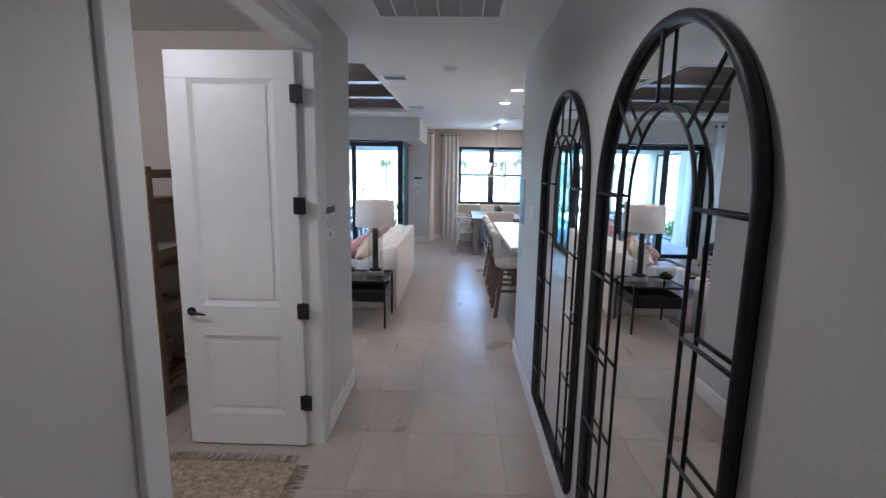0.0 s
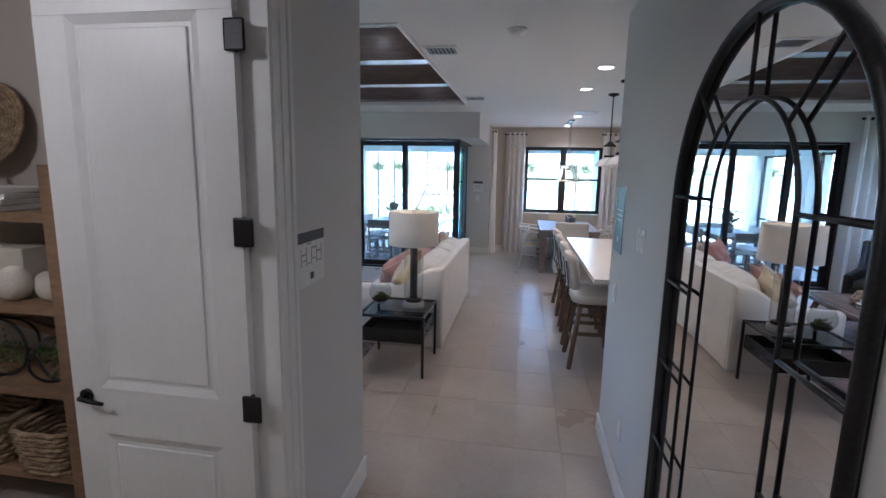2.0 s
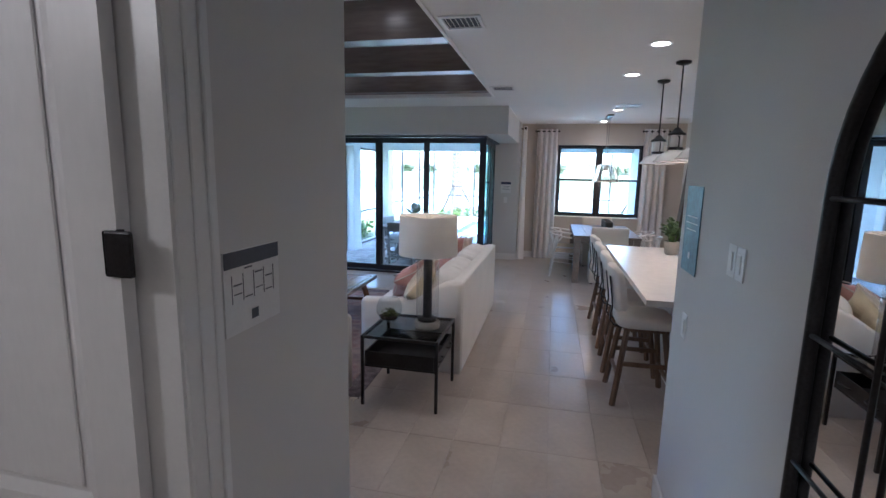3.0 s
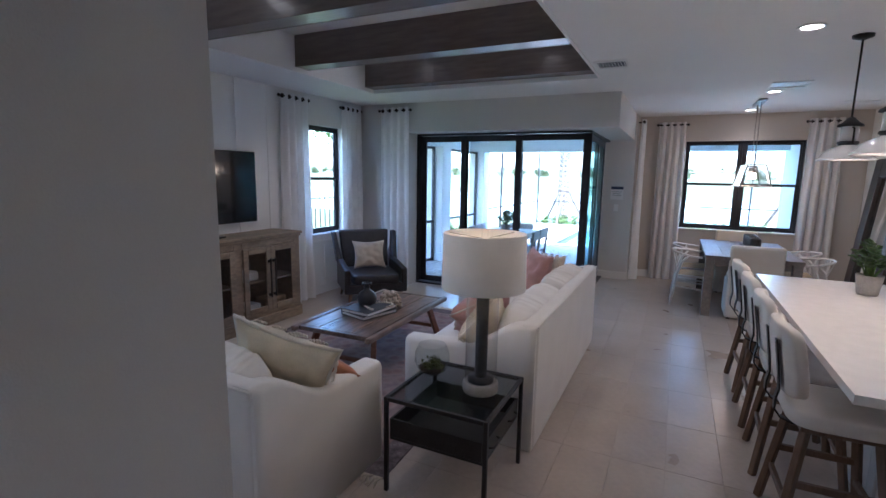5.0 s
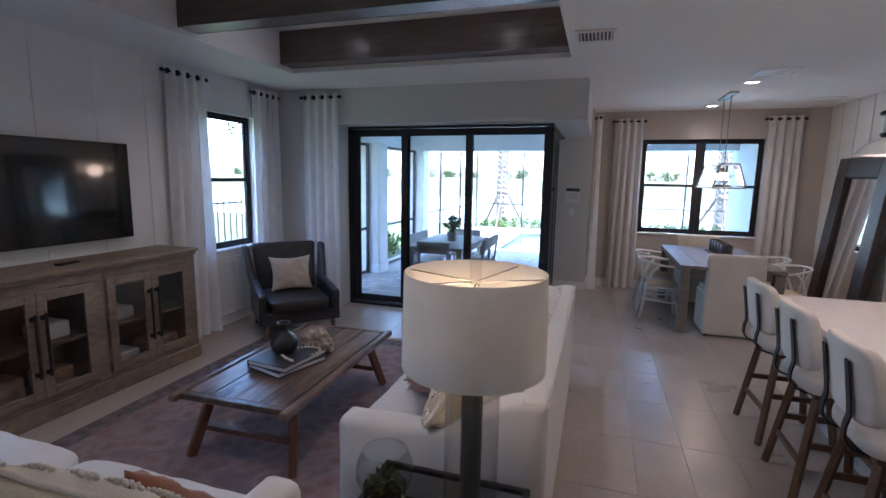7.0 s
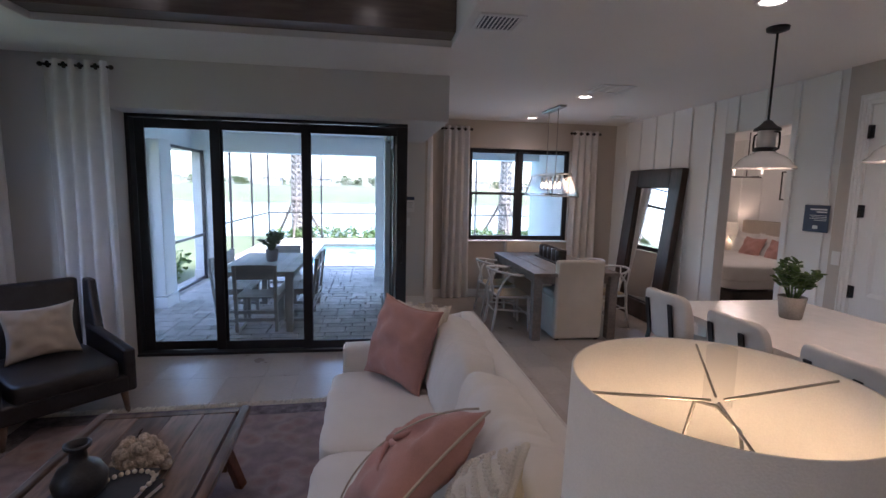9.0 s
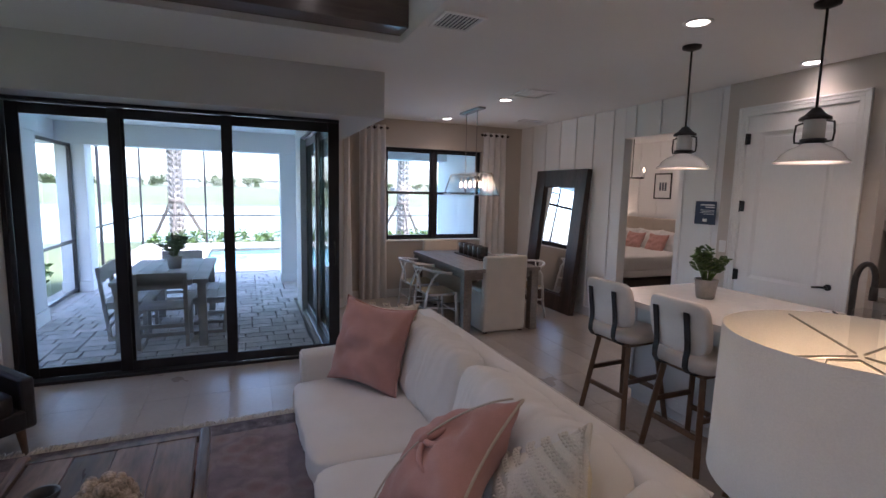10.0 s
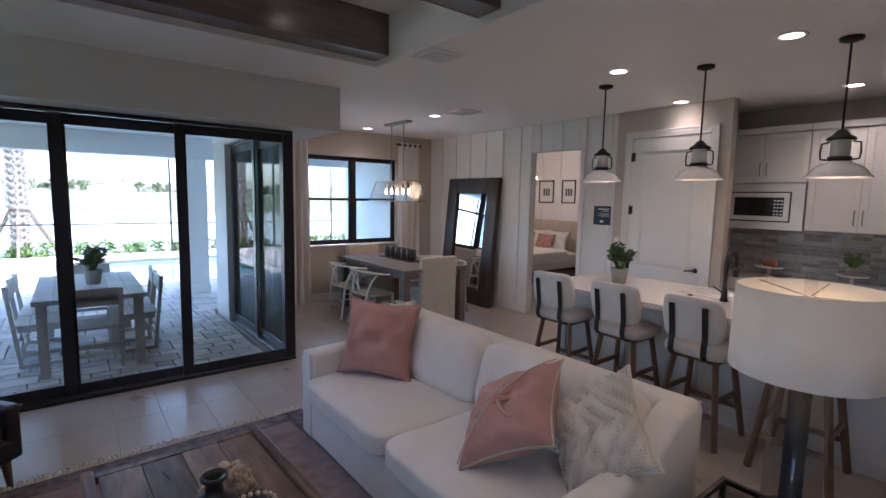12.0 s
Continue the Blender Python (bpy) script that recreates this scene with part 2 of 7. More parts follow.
# outdoors
M_PAVER = material("concrete_paver", (0.52, 0.475, 0.43), 0.85, vary=0.12, scale=8, fine=90, bump=0.12, each=0.18, second=(0.36, 0.34, 0.32))
M_SAND = material("joint_sand", (0.13, 0.12, 0.105), 0.95, vary=0.1, scale=9, fine=120)
M_STUCCO = material("white_stucco", (0.80, 0.81, 0.81), 0.85, vary=0.03, scale=3, fine=130, bump=0.12)
M_GRASS = material("lawn", (0.115, 0.135, 0.06), 0.95, vary=0.2, scale=0.25, fine=30, bump=0.3, second=(0.085, 0.105, 0.05))
M_WATER = material("lake_water", (0.07, 0.09, 0.10), 0.12, vary=0.1, scale=0.15, fine=1.2, bump=0.08)
M_POOL = material("pool_water", (0.12, 0.42, 0.50), 0.08, vary=0.1, scale=0.6, fine=4, bump=0.05)
M_COPING = material("travertine_coping", (0.66, 0.63, 0.58), 0.8, vary=0.06, scale=6, fine=90, bump=0.06)
M_PALMBARK = material("palm_bark", (0.36, 0.325, 0.29), 0.95, vary=0.3, scale=14, fine=60, stretch=(1, 1, 2.5), bump=0.4)
M_FROND = material("palm_frond", (0.085, 0.15, 0.04), 0.6, vary=0.3, scale=9, fine=40, bump=0.05, each=0.15)
M_BUSH = material("bush_leaf", (0.10, 0.17, 0.035), 0.6, vary=0.4, scale=12, fine=50, bump=0.05, second=(0.05, 0.09, 0.02))
M_TREELINE = material("far_tree_leaf", (0.09, 0.13, 0.05), 0.9, vary=0.35, scale=0.4, fine=3, bump=0.0)
M_HOUSE = material("far_stucco", (0.36, 0.355, 0.35), 0.9, vary=0.04, scale=0.5, fine=5, bump=0.0, each=0.06)
M_FARGLASS = material("far_window_glass", (0.20, 0.21, 0.22), 0.3, vary=0.05, scale=1, fine=5, bump=0.0)
M_ROOF = material("far_roof_tile", (0.20, 0.19, 0.185), 0.9, vary=0.1, scale=0.6, fine=6, bump=0.0, each=0.15)
M_POST = material("lumber_brace", (0.17, 0.14, 0.115), 0.8, vary=0.15, scale=4, fine=40, stretch=(1, 1, 0.2))
M_PATIO = material("grey_teak", (0.55, 0.53, 0.50), 0.7, vary=0.1, scale=5, fine=60, bump=0.05)

# ---- mesh helpers ----
def box(bm, x0, x1, y0, y1, z0, z1, bevel=0.0, seg=1, m=None):
    """A box between the given limits, with bevelled edges, moved by m."""
    vs = [bm.verts.new((x, y, z)) for z in (z0, z1) for y in (y0, y1) for x in (x0, x1)]
    fs = [bm.faces.new([vs[i] for i in q]) for q in ((0, 2, 3, 1), (4, 5, 7, 6), (0, 1, 5, 4), (2, 6, 7, 3), (0, 4, 6, 2), (1, 3, 7, 5))]
    new_verts = set(vs)
    if bevel:
        r = bmesh.ops.bevel(bm, geom=list({e for f in fs for e in f.edges}), offset=bevel, segments=seg, affect="EDGES", profile=0.5)
        new_verts = set(r["verts"]) | {v for v in vs if v.is_valid}
    if m is not None:
        for v in new_verts:
            v.co = m @ v.co
    return bm


def rod(bm, a, b, r0, r1=None, seg=12, caps=True):
    """A round or tapered bar from a to b."""
    a, b = Vector(a), Vector(b)
    r1 = r0 if r1 is None else r1
    q = (b - a).to_track_quat("Z", "Y").to_matrix()
    rings = []
    for p, r in ((a, r0), (b, r1)):
        rings.append([bm.verts.new(p + q @ Vector((r * math.cos(k * math.tau / seg), r * math.sin(k * math.tau / seg), 0))) for k in range(seg)])
    for k in range(seg):
        f = bm.faces.new((rings[0][k], rings[0][(k + 1) % seg], rings[1][(k + 1) % seg], rings[1][k]))
        f.smooth = True
    if caps:
        bm.faces.new(rings[0][::-1])
        bm.faces.new(rings[1])
    return bm


def bar(bm, a, b, w, d, up=(0, 0, 1)):
    """A square bar from a to b, w wide and d deep."""
    a, b = Vector(a), Vector(b)
    z = (b - a).normalized()
    x = Vector(up).cross(z)
    if x.length < 1e-4:
        x = Vector((1, 0, 0)).cross(z)
    x.normalize()
    y = z.cross(x)
    m = Matrix((x, y, z)).transposed().to_4x4()
    m.translation = a
    return box(bm, -w / 2, w / 2, -d / 2, d / 2, 0, (b - a).length, min(w, d) * 0.12, 1, m)


def tube(bm, pts, r, seg=8, closed=False):
    """A round bar along a line of points."""
    pts = [Vector(p) for p in pts]
    n = len(pts)
    rings = []
    side = None
    for i, p in enumerate(pts):
        t = (pts[(i + 1) % n] - pts[i - 1]) if closed or 0 < i < n - 1 else (pts[1] - pts[0] if i == 0 else pts[-1] - pts[-2])
        t.normalize()
        if side is None:
            side = t.orthogonal().normalized()
        side = (side - t * side.dot(t)).normalized()
        u = t.cross(side)
        rad = r[i] if isinstance(r, (list, tuple)) else r
        rings.append([bm.verts.new(p + rad * (side * math.cos(k * math.tau / seg) + u * math.sin(k * math.tau / seg))) for k in range(seg)])
    for i in range(n if closed else n - 1):
        a, b = rings[i], rings[(i + 1) % n]
        for k in range(seg):
            f = bm.faces.new((a[k], a[(k + 1) % seg], b[(k + 1) % seg], b[k]))
            f.smooth = True
    if not closed:
        bm.faces.new(rings[0][::-1])
        bm.faces.new(rings[-1])
    return bm


def lathe(bm, profile, seg=24, at=(0, 0, 0), smooth=True):
    """A turned body from (radius, height) pairs."""
    rings = []
    for r, z in profile:
        if r < 1e-5:
            rings.append([bm.verts.new((at[0], at[1], at[2] + z))])
        else:
            rings.append([bm.verts.new((at[0] + r * math.cos(k * math.tau / seg), at[1] + r * math.sin(k * math.tau / seg), at[2] + z)) for k in range(seg)])
    for a, b in zip(rings, rings[1:]):
        for k in range(seg):
            q = [a[k % len(a)], a[(k + 1) % len(a)], b[(k + 1) % len(b)], b[k % len(b)]]
            q = [v for i, v in enumerate(q) if v not in q[:i]]
            if len(q) > 2:
                f = bm.faces.new(q)
                f.smooth = smooth
    return bm


def blob(bm, sx, sy, sz, m, e=0.55, rough=0.0, seed=0, nu=20, nv=14, sag=0.0, crease=0.0):
    """A soft stuffed body: a rounded box of half sizes sx, sy, sz, with gentle creases."""
    def sp(v, p):
        return math.copysign(abs(v) ** p, v)
    rings = []
    for i in range(nv + 1):
        la = -math.pi / 2 + math.pi * i / nv
        ring = []
        for j in range(nu if 0 < i < nv else 1):
            lo = math.tau * j / nu
            v = Vector((sx * sp(math.cos(la), e) * sp(math.cos(lo), e), sy * sp(math.cos(la), e) * sp(math.sin(lo), e), sz * sp(math.sin(la), e)))
            if rough:
                d = noise.noise(Vector((v.x * 7 + seed, v.y * 7, v.z * 7))) * rough + noise.noise(Vector((v.x * 17, v.y * 17 + seed, v.z * 17))) * rough * 0.4
                v += v.normalized() * d
            if crease:
                q = noise.noise(Vector((v.x * 5 + v.z * 4 + seed, v.y * 9, v.z * 5 - v.x * 3 + seed)))
                v -= v.normalized() * crease * math.exp(-(q / 0.07) ** 2)
            if sag:
                v.z -= sag * (1 - min(1, (v.x / sx) ** 2)) * (v.z > 0)
            ring.append(bm.verts.new(m @ v))
        rings.append(ring)
    for a, b in zip(rings, rings[1:]):
        for k in range(nu):
            q = [a[k % len(a)], a[(k + 1) % len(a)], b[(k + 1) % len(b)], b[k % len(b)]]
            q = [v for i, v in enumerate(q) if v not in q[:i]]
            if len(q) > 2:
                bm.faces.new(q).smooth = True
    return bm


def plump(bm, sx, sy, sz, m, seed=0, n=40, wrinkle=0.006, power=5.0):
    """A stuffed cushion: an even grid on a rounded box, puffed in the middle, with fine cross wrinkles."""
    found = {}

    def vert(p):
        key = tuple(round(c, 4) for c in p)
        if key not in found:
            x, y, z = p
            k = (abs(x) ** power + abs(y) ** power + abs(z) ** power) ** (-1 / power)
            q = Vector((x * k, y * k, z * k))
            full = 0.70 + 0.30 * (1 - q.x ** 4) * (1 - q.z ** 4)
            v = Vector((q.x * sx, q.y * sy * full, q.z * sz))
            a = noise.noise(Vector((v.x * 26 + 3 * noise.noise(Vector((v.z * 5, seed, v.x * 3))), v.z * 3 + seed, v.y * 4)))
            b = noise.noise(Vector((v.x * 6 + seed, v.y * 6, v.z * 6)))
            v += v.normalized() * (wrinkle * a * (0.45 + 0.55 * max(0.0, q.z)) + 0.010 * b)
            found[key] = bm.verts.new(m @ v)
        return found[key]
    for axis in range(3):
        nu, nv = (n, n // 2) if axis else (n // 3, n // 2)
        for sg in (1, -1):
            for i in range(nu):
                for j in range(nv):
                    quad = []
                    for di, dj in ((0, 0), (1, 0), (1, 1), (0, 1)):
                        a, b = 2 * (i + di) / nu - 1, 2 * (j + dj) / nv - 1
                        quad.append(vert(((sg, a, b), (a, sg, b), (a, b, sg))[axis]))
                    bm.faces.new(quad if sg > 0 else quad[::-1]).smooth = True
    return bm


def pillow(bm, w, h, d, m, seed=0, n=14, crease=0.012):
    """A scatter cushion: two puffed square sheets that meet at a seam with pulled corners."""
    grids = []
    for s in (1, -1):
        g = []
        for i in range(n + 1):
            row = []
            for j in range(n + 1):
                u, v = 2 * i / n - 1, 2 * j / n - 1
                pinch = 1 - 0.125 * (1 - u * u) * abs(v) ** 3 * 1.2
                pinch2 = 1 - 0.125 * (1 - v * v) * abs(u) ** 3 * 1.2
                puff = ((1 - u ** 2) * (1 - v ** 2)) ** 0.42
                z = s * d / 2 * puff
                z += crease * noise.noise(Vector((u * 3 + seed, v * 3, s * 2.0))) * puff * 2
                p = Vector((w / 2 * u * pinch2, h / 2 * v * pinch, z))
                edge = i in (0, n) or j in (0, n)
                row.append(grids[0][i][j] if s == -1 and edge else bm.verts.new(m @ p))
            g.append(row)
        grids.append(g)
        for i in range(n):
            for j in range(n):
                q = (g[i][j], g[i + 1][j], g[i + 1][j + 1], g[i][j + 1])
                bm.faces.new(q if s == 1 else q[::-1]).smooth = True
    return bm


def sheet(bm, points, thick=0.0):
    """A curved sheet through a grid of points."""
    g = [[bm.verts.new(p) for p in row] for row in points]
    for a, b in zip(g, g[1:]):
        for i in range(len(a) - 1):
            bm.faces.new((a[i], a[i + 1], b[i + 1], b[i])).smooth = True
    return bm


def link(name, bm, mat):
    bmesh.ops.recalc_face_normals(bm, faces=bm.faces)
    me = bpy.data.meshes.new(name)
    bm.to_mesh(me)
    bm.free()
    me.materials.append(mat)
    return new(name, me)


def part(name, bm, mat, parent, label=""):
    ob = link(name, bm, mat)
    ob.parent = parent
    if label:
        ob["label"] = label
    return ob


def thing(name, label, category, m=None, group="", kind=""):
    """An Empty at a thing's base."""
    ob = new(name)
    ob.empty_display_size = 0.1
    if m is not None:
        ob.matrix_world = m
    return tagged(ob, label, category, group, kind)


def solid(name, bm, mat, label, category, m=None, group="", kind=""):
    """A thing or piece of the setting of one mesh."""
    ob = link(name, bm, mat)
    if m is not None:
        ob.matrix_world = m
    return tagged(ob, label, category, group, kind)


def setting(name, boxes, mat, label, bevel=0.0):
    bm = bmesh.new()
    for b in boxes:
        box(bm, *b, bevel)
    return solid(name, bm, mat, label, name.split("_")[0], kind="structure")


B = bmesh.new


def ribbon(bm, line, x0, x1, thick):
    """A flat strap between x0 and x1 that follows a line of (y, z)."""
    rows = []
    for i, (y, z) in enumerate(line):
        a, b = line[max(0, i - 1)], line[min(len(line) - 1, i + 1)]
        t = Vector((0, b[0] - a[0], b[1] - a[1])).normalized()
        n = Vector((0, -t.z, t.y)) * thick / 2
        p = Vector((0, y, z))
        rows.append([bm.verts.new(q) for q in (p + n + Vector((x0, 0, 0)), p + n + Vector((x1, 0, 0)), p - n + Vector((x1, 0, 0)), p - n + Vector((x0, 0, 0)))])
    for a, b in zip(rows, rows[1:]):
        for k in range(4):
            bm.faces.new((a[k], a[(k + 1) % 4], b[(k + 1) % 4], b[k]))
    bm.faces.new(rows[0][::-1])
    bm.faces.new(rows[-1])
    return bm

# ---- the plan ----
H = 2.755                      # ceiling
XL, XR = -0.855, 0.588         # hall faces
YL, YR = 4.54, 5.352           # where the hall walls end
XW = -4.575                    # television wall
YN = 10.205                    # living room's far wall and soffit
YS = 10.535                    # sliding doors
XE = 2.385                     # dining room's batten wall
YD = 12.94                     # dining window wall
SOF = 2.335                    # soffit's underside
KX = 3.32                      # kitchen back wall

setting("wall_hall_left", [(XL - 0.115, XL, -2.2, 2.03, 0, H), (XL - 0.115, XL, 3.648, YL, 0, H), (XL - 0.115, XL, 2.03, 3.648, 2.475, H)], M_WALL, "warm grey painted drywall beside the hall")
setting("wall_hall_right", [(XR, XR + 0.115, -2.2, YR, 0, H)], M_WALL, "warm grey painted drywall behind the arched mirrors")
setting("wall_hall_back", [(-0.97, 0.71, -2.32, -2.2, 0, H)], M_WALL, "plain wall at the hall's start")
setting("wall_living_south", [(XW - 0.12, XL - 0.115, YL - 0.115, YL, 0, H)], M_WALL, "grey painted wall behind the sofa")
LW0, LW1, LWZ0, LWZ1 = 8.82, 9.71, 0.855, 2.365
LV0, LV1 = 4.90, 5.79
setting("wall_television", [(XW - 0.15, XW, YL, LV0, 0, H), (XW - 0.15, XW, LV0, LV1, 0, LWZ0), (XW - 0.15, XW, LV0, LV1, LWZ1, H), (XW - 0.15, XW, LV1, LW0, 0, H), (XW - 0.15, XW, LW1, YN + 0.15, 0, H), (XW - 0.15, XW, LW0, LW1, 0, LWZ0), (XW - 0.15, XW, LW0, LW1, LWZ1, H)], M_WHITEWALL, "white board and batten wall behind the television")
setting("wall_living_north", [(XW, -3.752, YN, YS + 0.06, 0, H)], M_WALL, "grey painted wall beside the sliding doors")
setting("wall_soffit", [(-3.752, -0.765, YN, YS + 0.06, SOF, H), (-1.30, -0.765, YS + 0.06, 12.47, SOF, H)], M_WALL, "grey painted soffit over the sliding doors")
setting("wall_stub", [(-1.30, -0.735, 12.47, YD + 0.15, 0, H)], M_WALL, "short grey wall beside the side sliding door")
DW0, DW1, DWZ0, DWZ1 = 0.0, 1.64, 0.895, 2.34
setting("wall_dining_north", [(-0.735, DW0, YD, YD + 0.15, 0, H), (DW1, XE, YD, YD + 0.15, 0, H), (DW0, DW1, YD, YD + 0.15, 0, DWZ0), (DW0, DW1, YD, YD + 0.15, DWZ1, H)], M_TAN, "warm beige painted wall round the dining window")
BO0, BO1, BOZ = 9.655, 10.508, 2.373
setting("wall_batten_east", [(XE, XE + 0.13, 9.116, BO0, 0, H), (XE, XE + 0.13, BO1, YD + 0.15, 0, H), (XE, XE + 0.13, BO0, BO1, BOZ, H)], M_WHITEWALL, "white board and batten dining wall", 0.006)
PX = 2.362
setting("wall_pantry", [(PX, PX + 0.12, 7.84, 8.02, 0, H), (PX, PX + 0.12, 8.912, 9.116, 0, H), (PX, PX + 0.12, 8.02, 8.912, 2.435, H)], M_TAN, "warm beige wall round the pantry door")
setting("wall_kitchen", [(KX, KX + 0.12, 3.6, 8.13, 0, H), (PX + 0.12, KX, 8.13, 8.25, 0, H), (XR + 0.115, KX, 3.48, 3.6, 0, H)], M_TAN, "warm beige kitchen wall above the cabinets")

# ceiling with its raised tray
TX0, TX1, TY0, TY1, TZ = -3.70, -0.905, 5.40, 9.27, 3.10
bm = B()
for b in ((XW - 0.12, KX + 0.12, -2.32, TY0, H, H + 0.1), (XW - 0.12, TX0, TY0, TY1, H, TZ), (TX1, KX + 0.12, TY0, TY1, H, TZ),
          (XW - 0.12, KX + 0.12, TY1, YD + 0.15, H, TZ), (TX0 - 0.1, TX1 + 0.1, TY0 - 0.1, TY1 + 0.1, TZ, TZ + 0.1)):
    box(bm, *b)
solid("ceiling", bm, M_CEIL, "flat white ceiling with a raised tray over the sofas", "ceiling", kind="structure")

# floor slab below the tiles
setting("floor", [(XW - 0.12, KX + 3.2, -2.32, YS + 0.06, -0.15, -0.006), (-1.30, KX + 3.2, YS + 0.06, YD + 0.15, -0.15, -0.006)], M_GROUT, "large pale beige porcelain floor tiles")
setting("wall_bedroom_west", [(XE + 0.001, XE + 0.13, YD + 0.151, 14.72, -0.1, H)], M_STUCCO, "outer wall of the bedroom")
BX = 5.6
setting("floor_bedroom", [(XE + 0.13, BX, YD + 0.151, 14.6, -0.15, -0.002)], M_GROUT, "pale bedroom floor")

# study and bedroom shells
setting("wall_study", [(XW - 0.12, XW, -0.6, YL - 0.115, 0, H), (XW, XL - 0.115, -0.72, -0.6, 0, H)], M_TAN, "warm beige study wall")
setting("wall_study_north", [(XW, XL - 0.115, YL - 0.127, YL - 0.118, 0, H)], M_TAN, "warm beige study wall behind the shelf")
setting("wall_bedroom", [(BX, BX + 0.12, 7.9, 14.7, 0, H), (XE + 0.13, BX, 14.6, 14.72, 0, H), (XE + 0.13, BX, 8.25, 8.37, 0, H)], M_WHITEWALL, "white board and batten bedroom wall")
setting("ceiling_bedroom", [(KX + 0.121, BX + 0.12, 7.9, 14.72, H, H + 0.1), (XE + 0.13, KX + 0.121, YD + 0.151, 14.72, H, H + 0.1)], M_CEIL, "white bedroom ceiling")

# ---- fixed parts of the rooms ----
def baseboard(name, x0, y0, x1, y1, nx, ny, label="tall white painted baseboard"):
    """A skirting along a wall from one end to the other; nx, ny point into the room."""
    bm = B()
    t = 0.016
    box(bm, min(x0, x1, x0 + nx * t, x1 + nx * t), max(x0, x1, x0 + nx * t, x1 + nx * t), min(y0, y1, y0 + ny * t, y1 + ny * t), max(y0, y1, y0 + ny * t, y1 + ny * t), 0.001, 0.13, 0.004)
    return solid(name, bm, M_TRIM, label, "baseboard", kind="structure")


baseboard("baseboard_hall_left", XL, 3.76, XL, YL, 1, 0)
baseboard("baseboard_hall_near", XL, -2.2, XL, 1.93, 1, 0)
baseboard("baseboard_hall_end", XL - 0.115, YL, XL + 0.016, YL, 0, 1)
baseboard("baseboard_hall_right", XR, -2.2, XR, YR, -1, 0)
baseboard("baseboard_hall_right_end", XR - 0.016, YR, XR + 0.115, YR, 0, 1)
baseboard("baseboard_television", XW, YL, XW, YN, 1, 0)
baseboard("baseboard_living_south", XW, YL, XL - 0.115, YL, 0, 1)
baseboard("baseboard_living_north", XW, YN, -3.752, YN, 0, -1)
baseboard("baseboard_stub", -1.30, 12.47, -0.735, 12.47, 0, -1)
baseboard("baseboard_stub_side", -0.735, 12.454, -0.735, YD, 1, 0)
baseboard("baseboard_dining", -0.735, YD, XE, YD, 0, -1)
baseboard("baseboard_east", XE, BO1, XE, YD, -1, 0)
baseboard("baseboard_east_short", XE, 9.116, XE, BO0, -1, 0)
baseboard("baseboard_study", XW, YL - 0.127, XL - 0.115, YL - 0.127, 0, -1)

# battens of the two board and batten walls
for k in range(8):
    y = 5.97 + 0.46 * k
    if y < LW0 - 0.1:
        solid("trim_batten", box(B(), XW, XW + 0.011, y, y + 0.062, 0.131, H, 0.003), M_WHITEWALL, "white painted vertical batten on the television wall", "batten", kind="structure")
solid("trim_rail", box(B(), XW, XW + 0.02, LW0, LW1 + 0.2, 0.70, 0.77, 0.003), M_WHITEWALL, "white painted rail under the window", "batten", kind="structure")
for k in range(3):
    y = LW0 + 0.05 + 0.4 * k
    solid("trim_batten", box(B(), XW, XW + 0.018, y, y + 0.062, 0.131, 0.70, 0.002), M_WHITEWALL, "short white painted batten under the window", "batten", kind="structure")
for k in range(10):
    y = 9.20 + 0.375 * k
    if y > YD - 0.06:
        continue
    z0 = BOZ + 0.004 if BO0 - 0.06 < y < BO1 else 0.131
    solid("trim_batten", box(B(), XE - 0.018, XE, y, y + 0.062, z0, H, 0.002), M_WHITEWALL, "white painted vertical batten on the dining wall", "batten", kind="structure")

# tray: crown lip and beams
bm = B()
for b in ((TX0, TX1, TY1, TY1 + 0.03, H - 0.012, H), (TX0, TX1, TY0 - 0.03, TY0, H - 0.012, H), (TX0 - 0.03, TX0, TY0 - 0.03, TY1 + 0.03, H - 0.012, H), (TX1, TX1 + 0.03, TY0 - 0.03, TY1 + 0.03, H - 0.012, H)):
    box(bm, *b, 0.003)
solid("trim_tray", bm, M_CEIL, "white painted lip round the tray ceiling", "trim", kind="structure")
for y1 in (TY1 - 0.002, 8.04, 6.80, TY0 + 0.20):
    b = thing("ceiling_beam", "dark brown stained timber beam across the tray ceiling", "beam", pose((TX0 + TX1) / 2, y1 - 0.1, 2.79), "tray beams", kind="structure")
    w = (TX1 - TX0) / 2 - 0.002
    part("beam_face", box(B(), -w, w, -0.1, -0.08, 0.0, 0.31, 0.002), M_BEAM, b)
    part("beam_face", box(B(), -w, w, 0.08, 0.098, 0.0, 0.31, 0.002), M_BEAM, b)
    part("beam_underside", box(B(), -w, w, -0.0795, 0.0795, 0.002, 0.02, 0.001), M_BEAM, b)


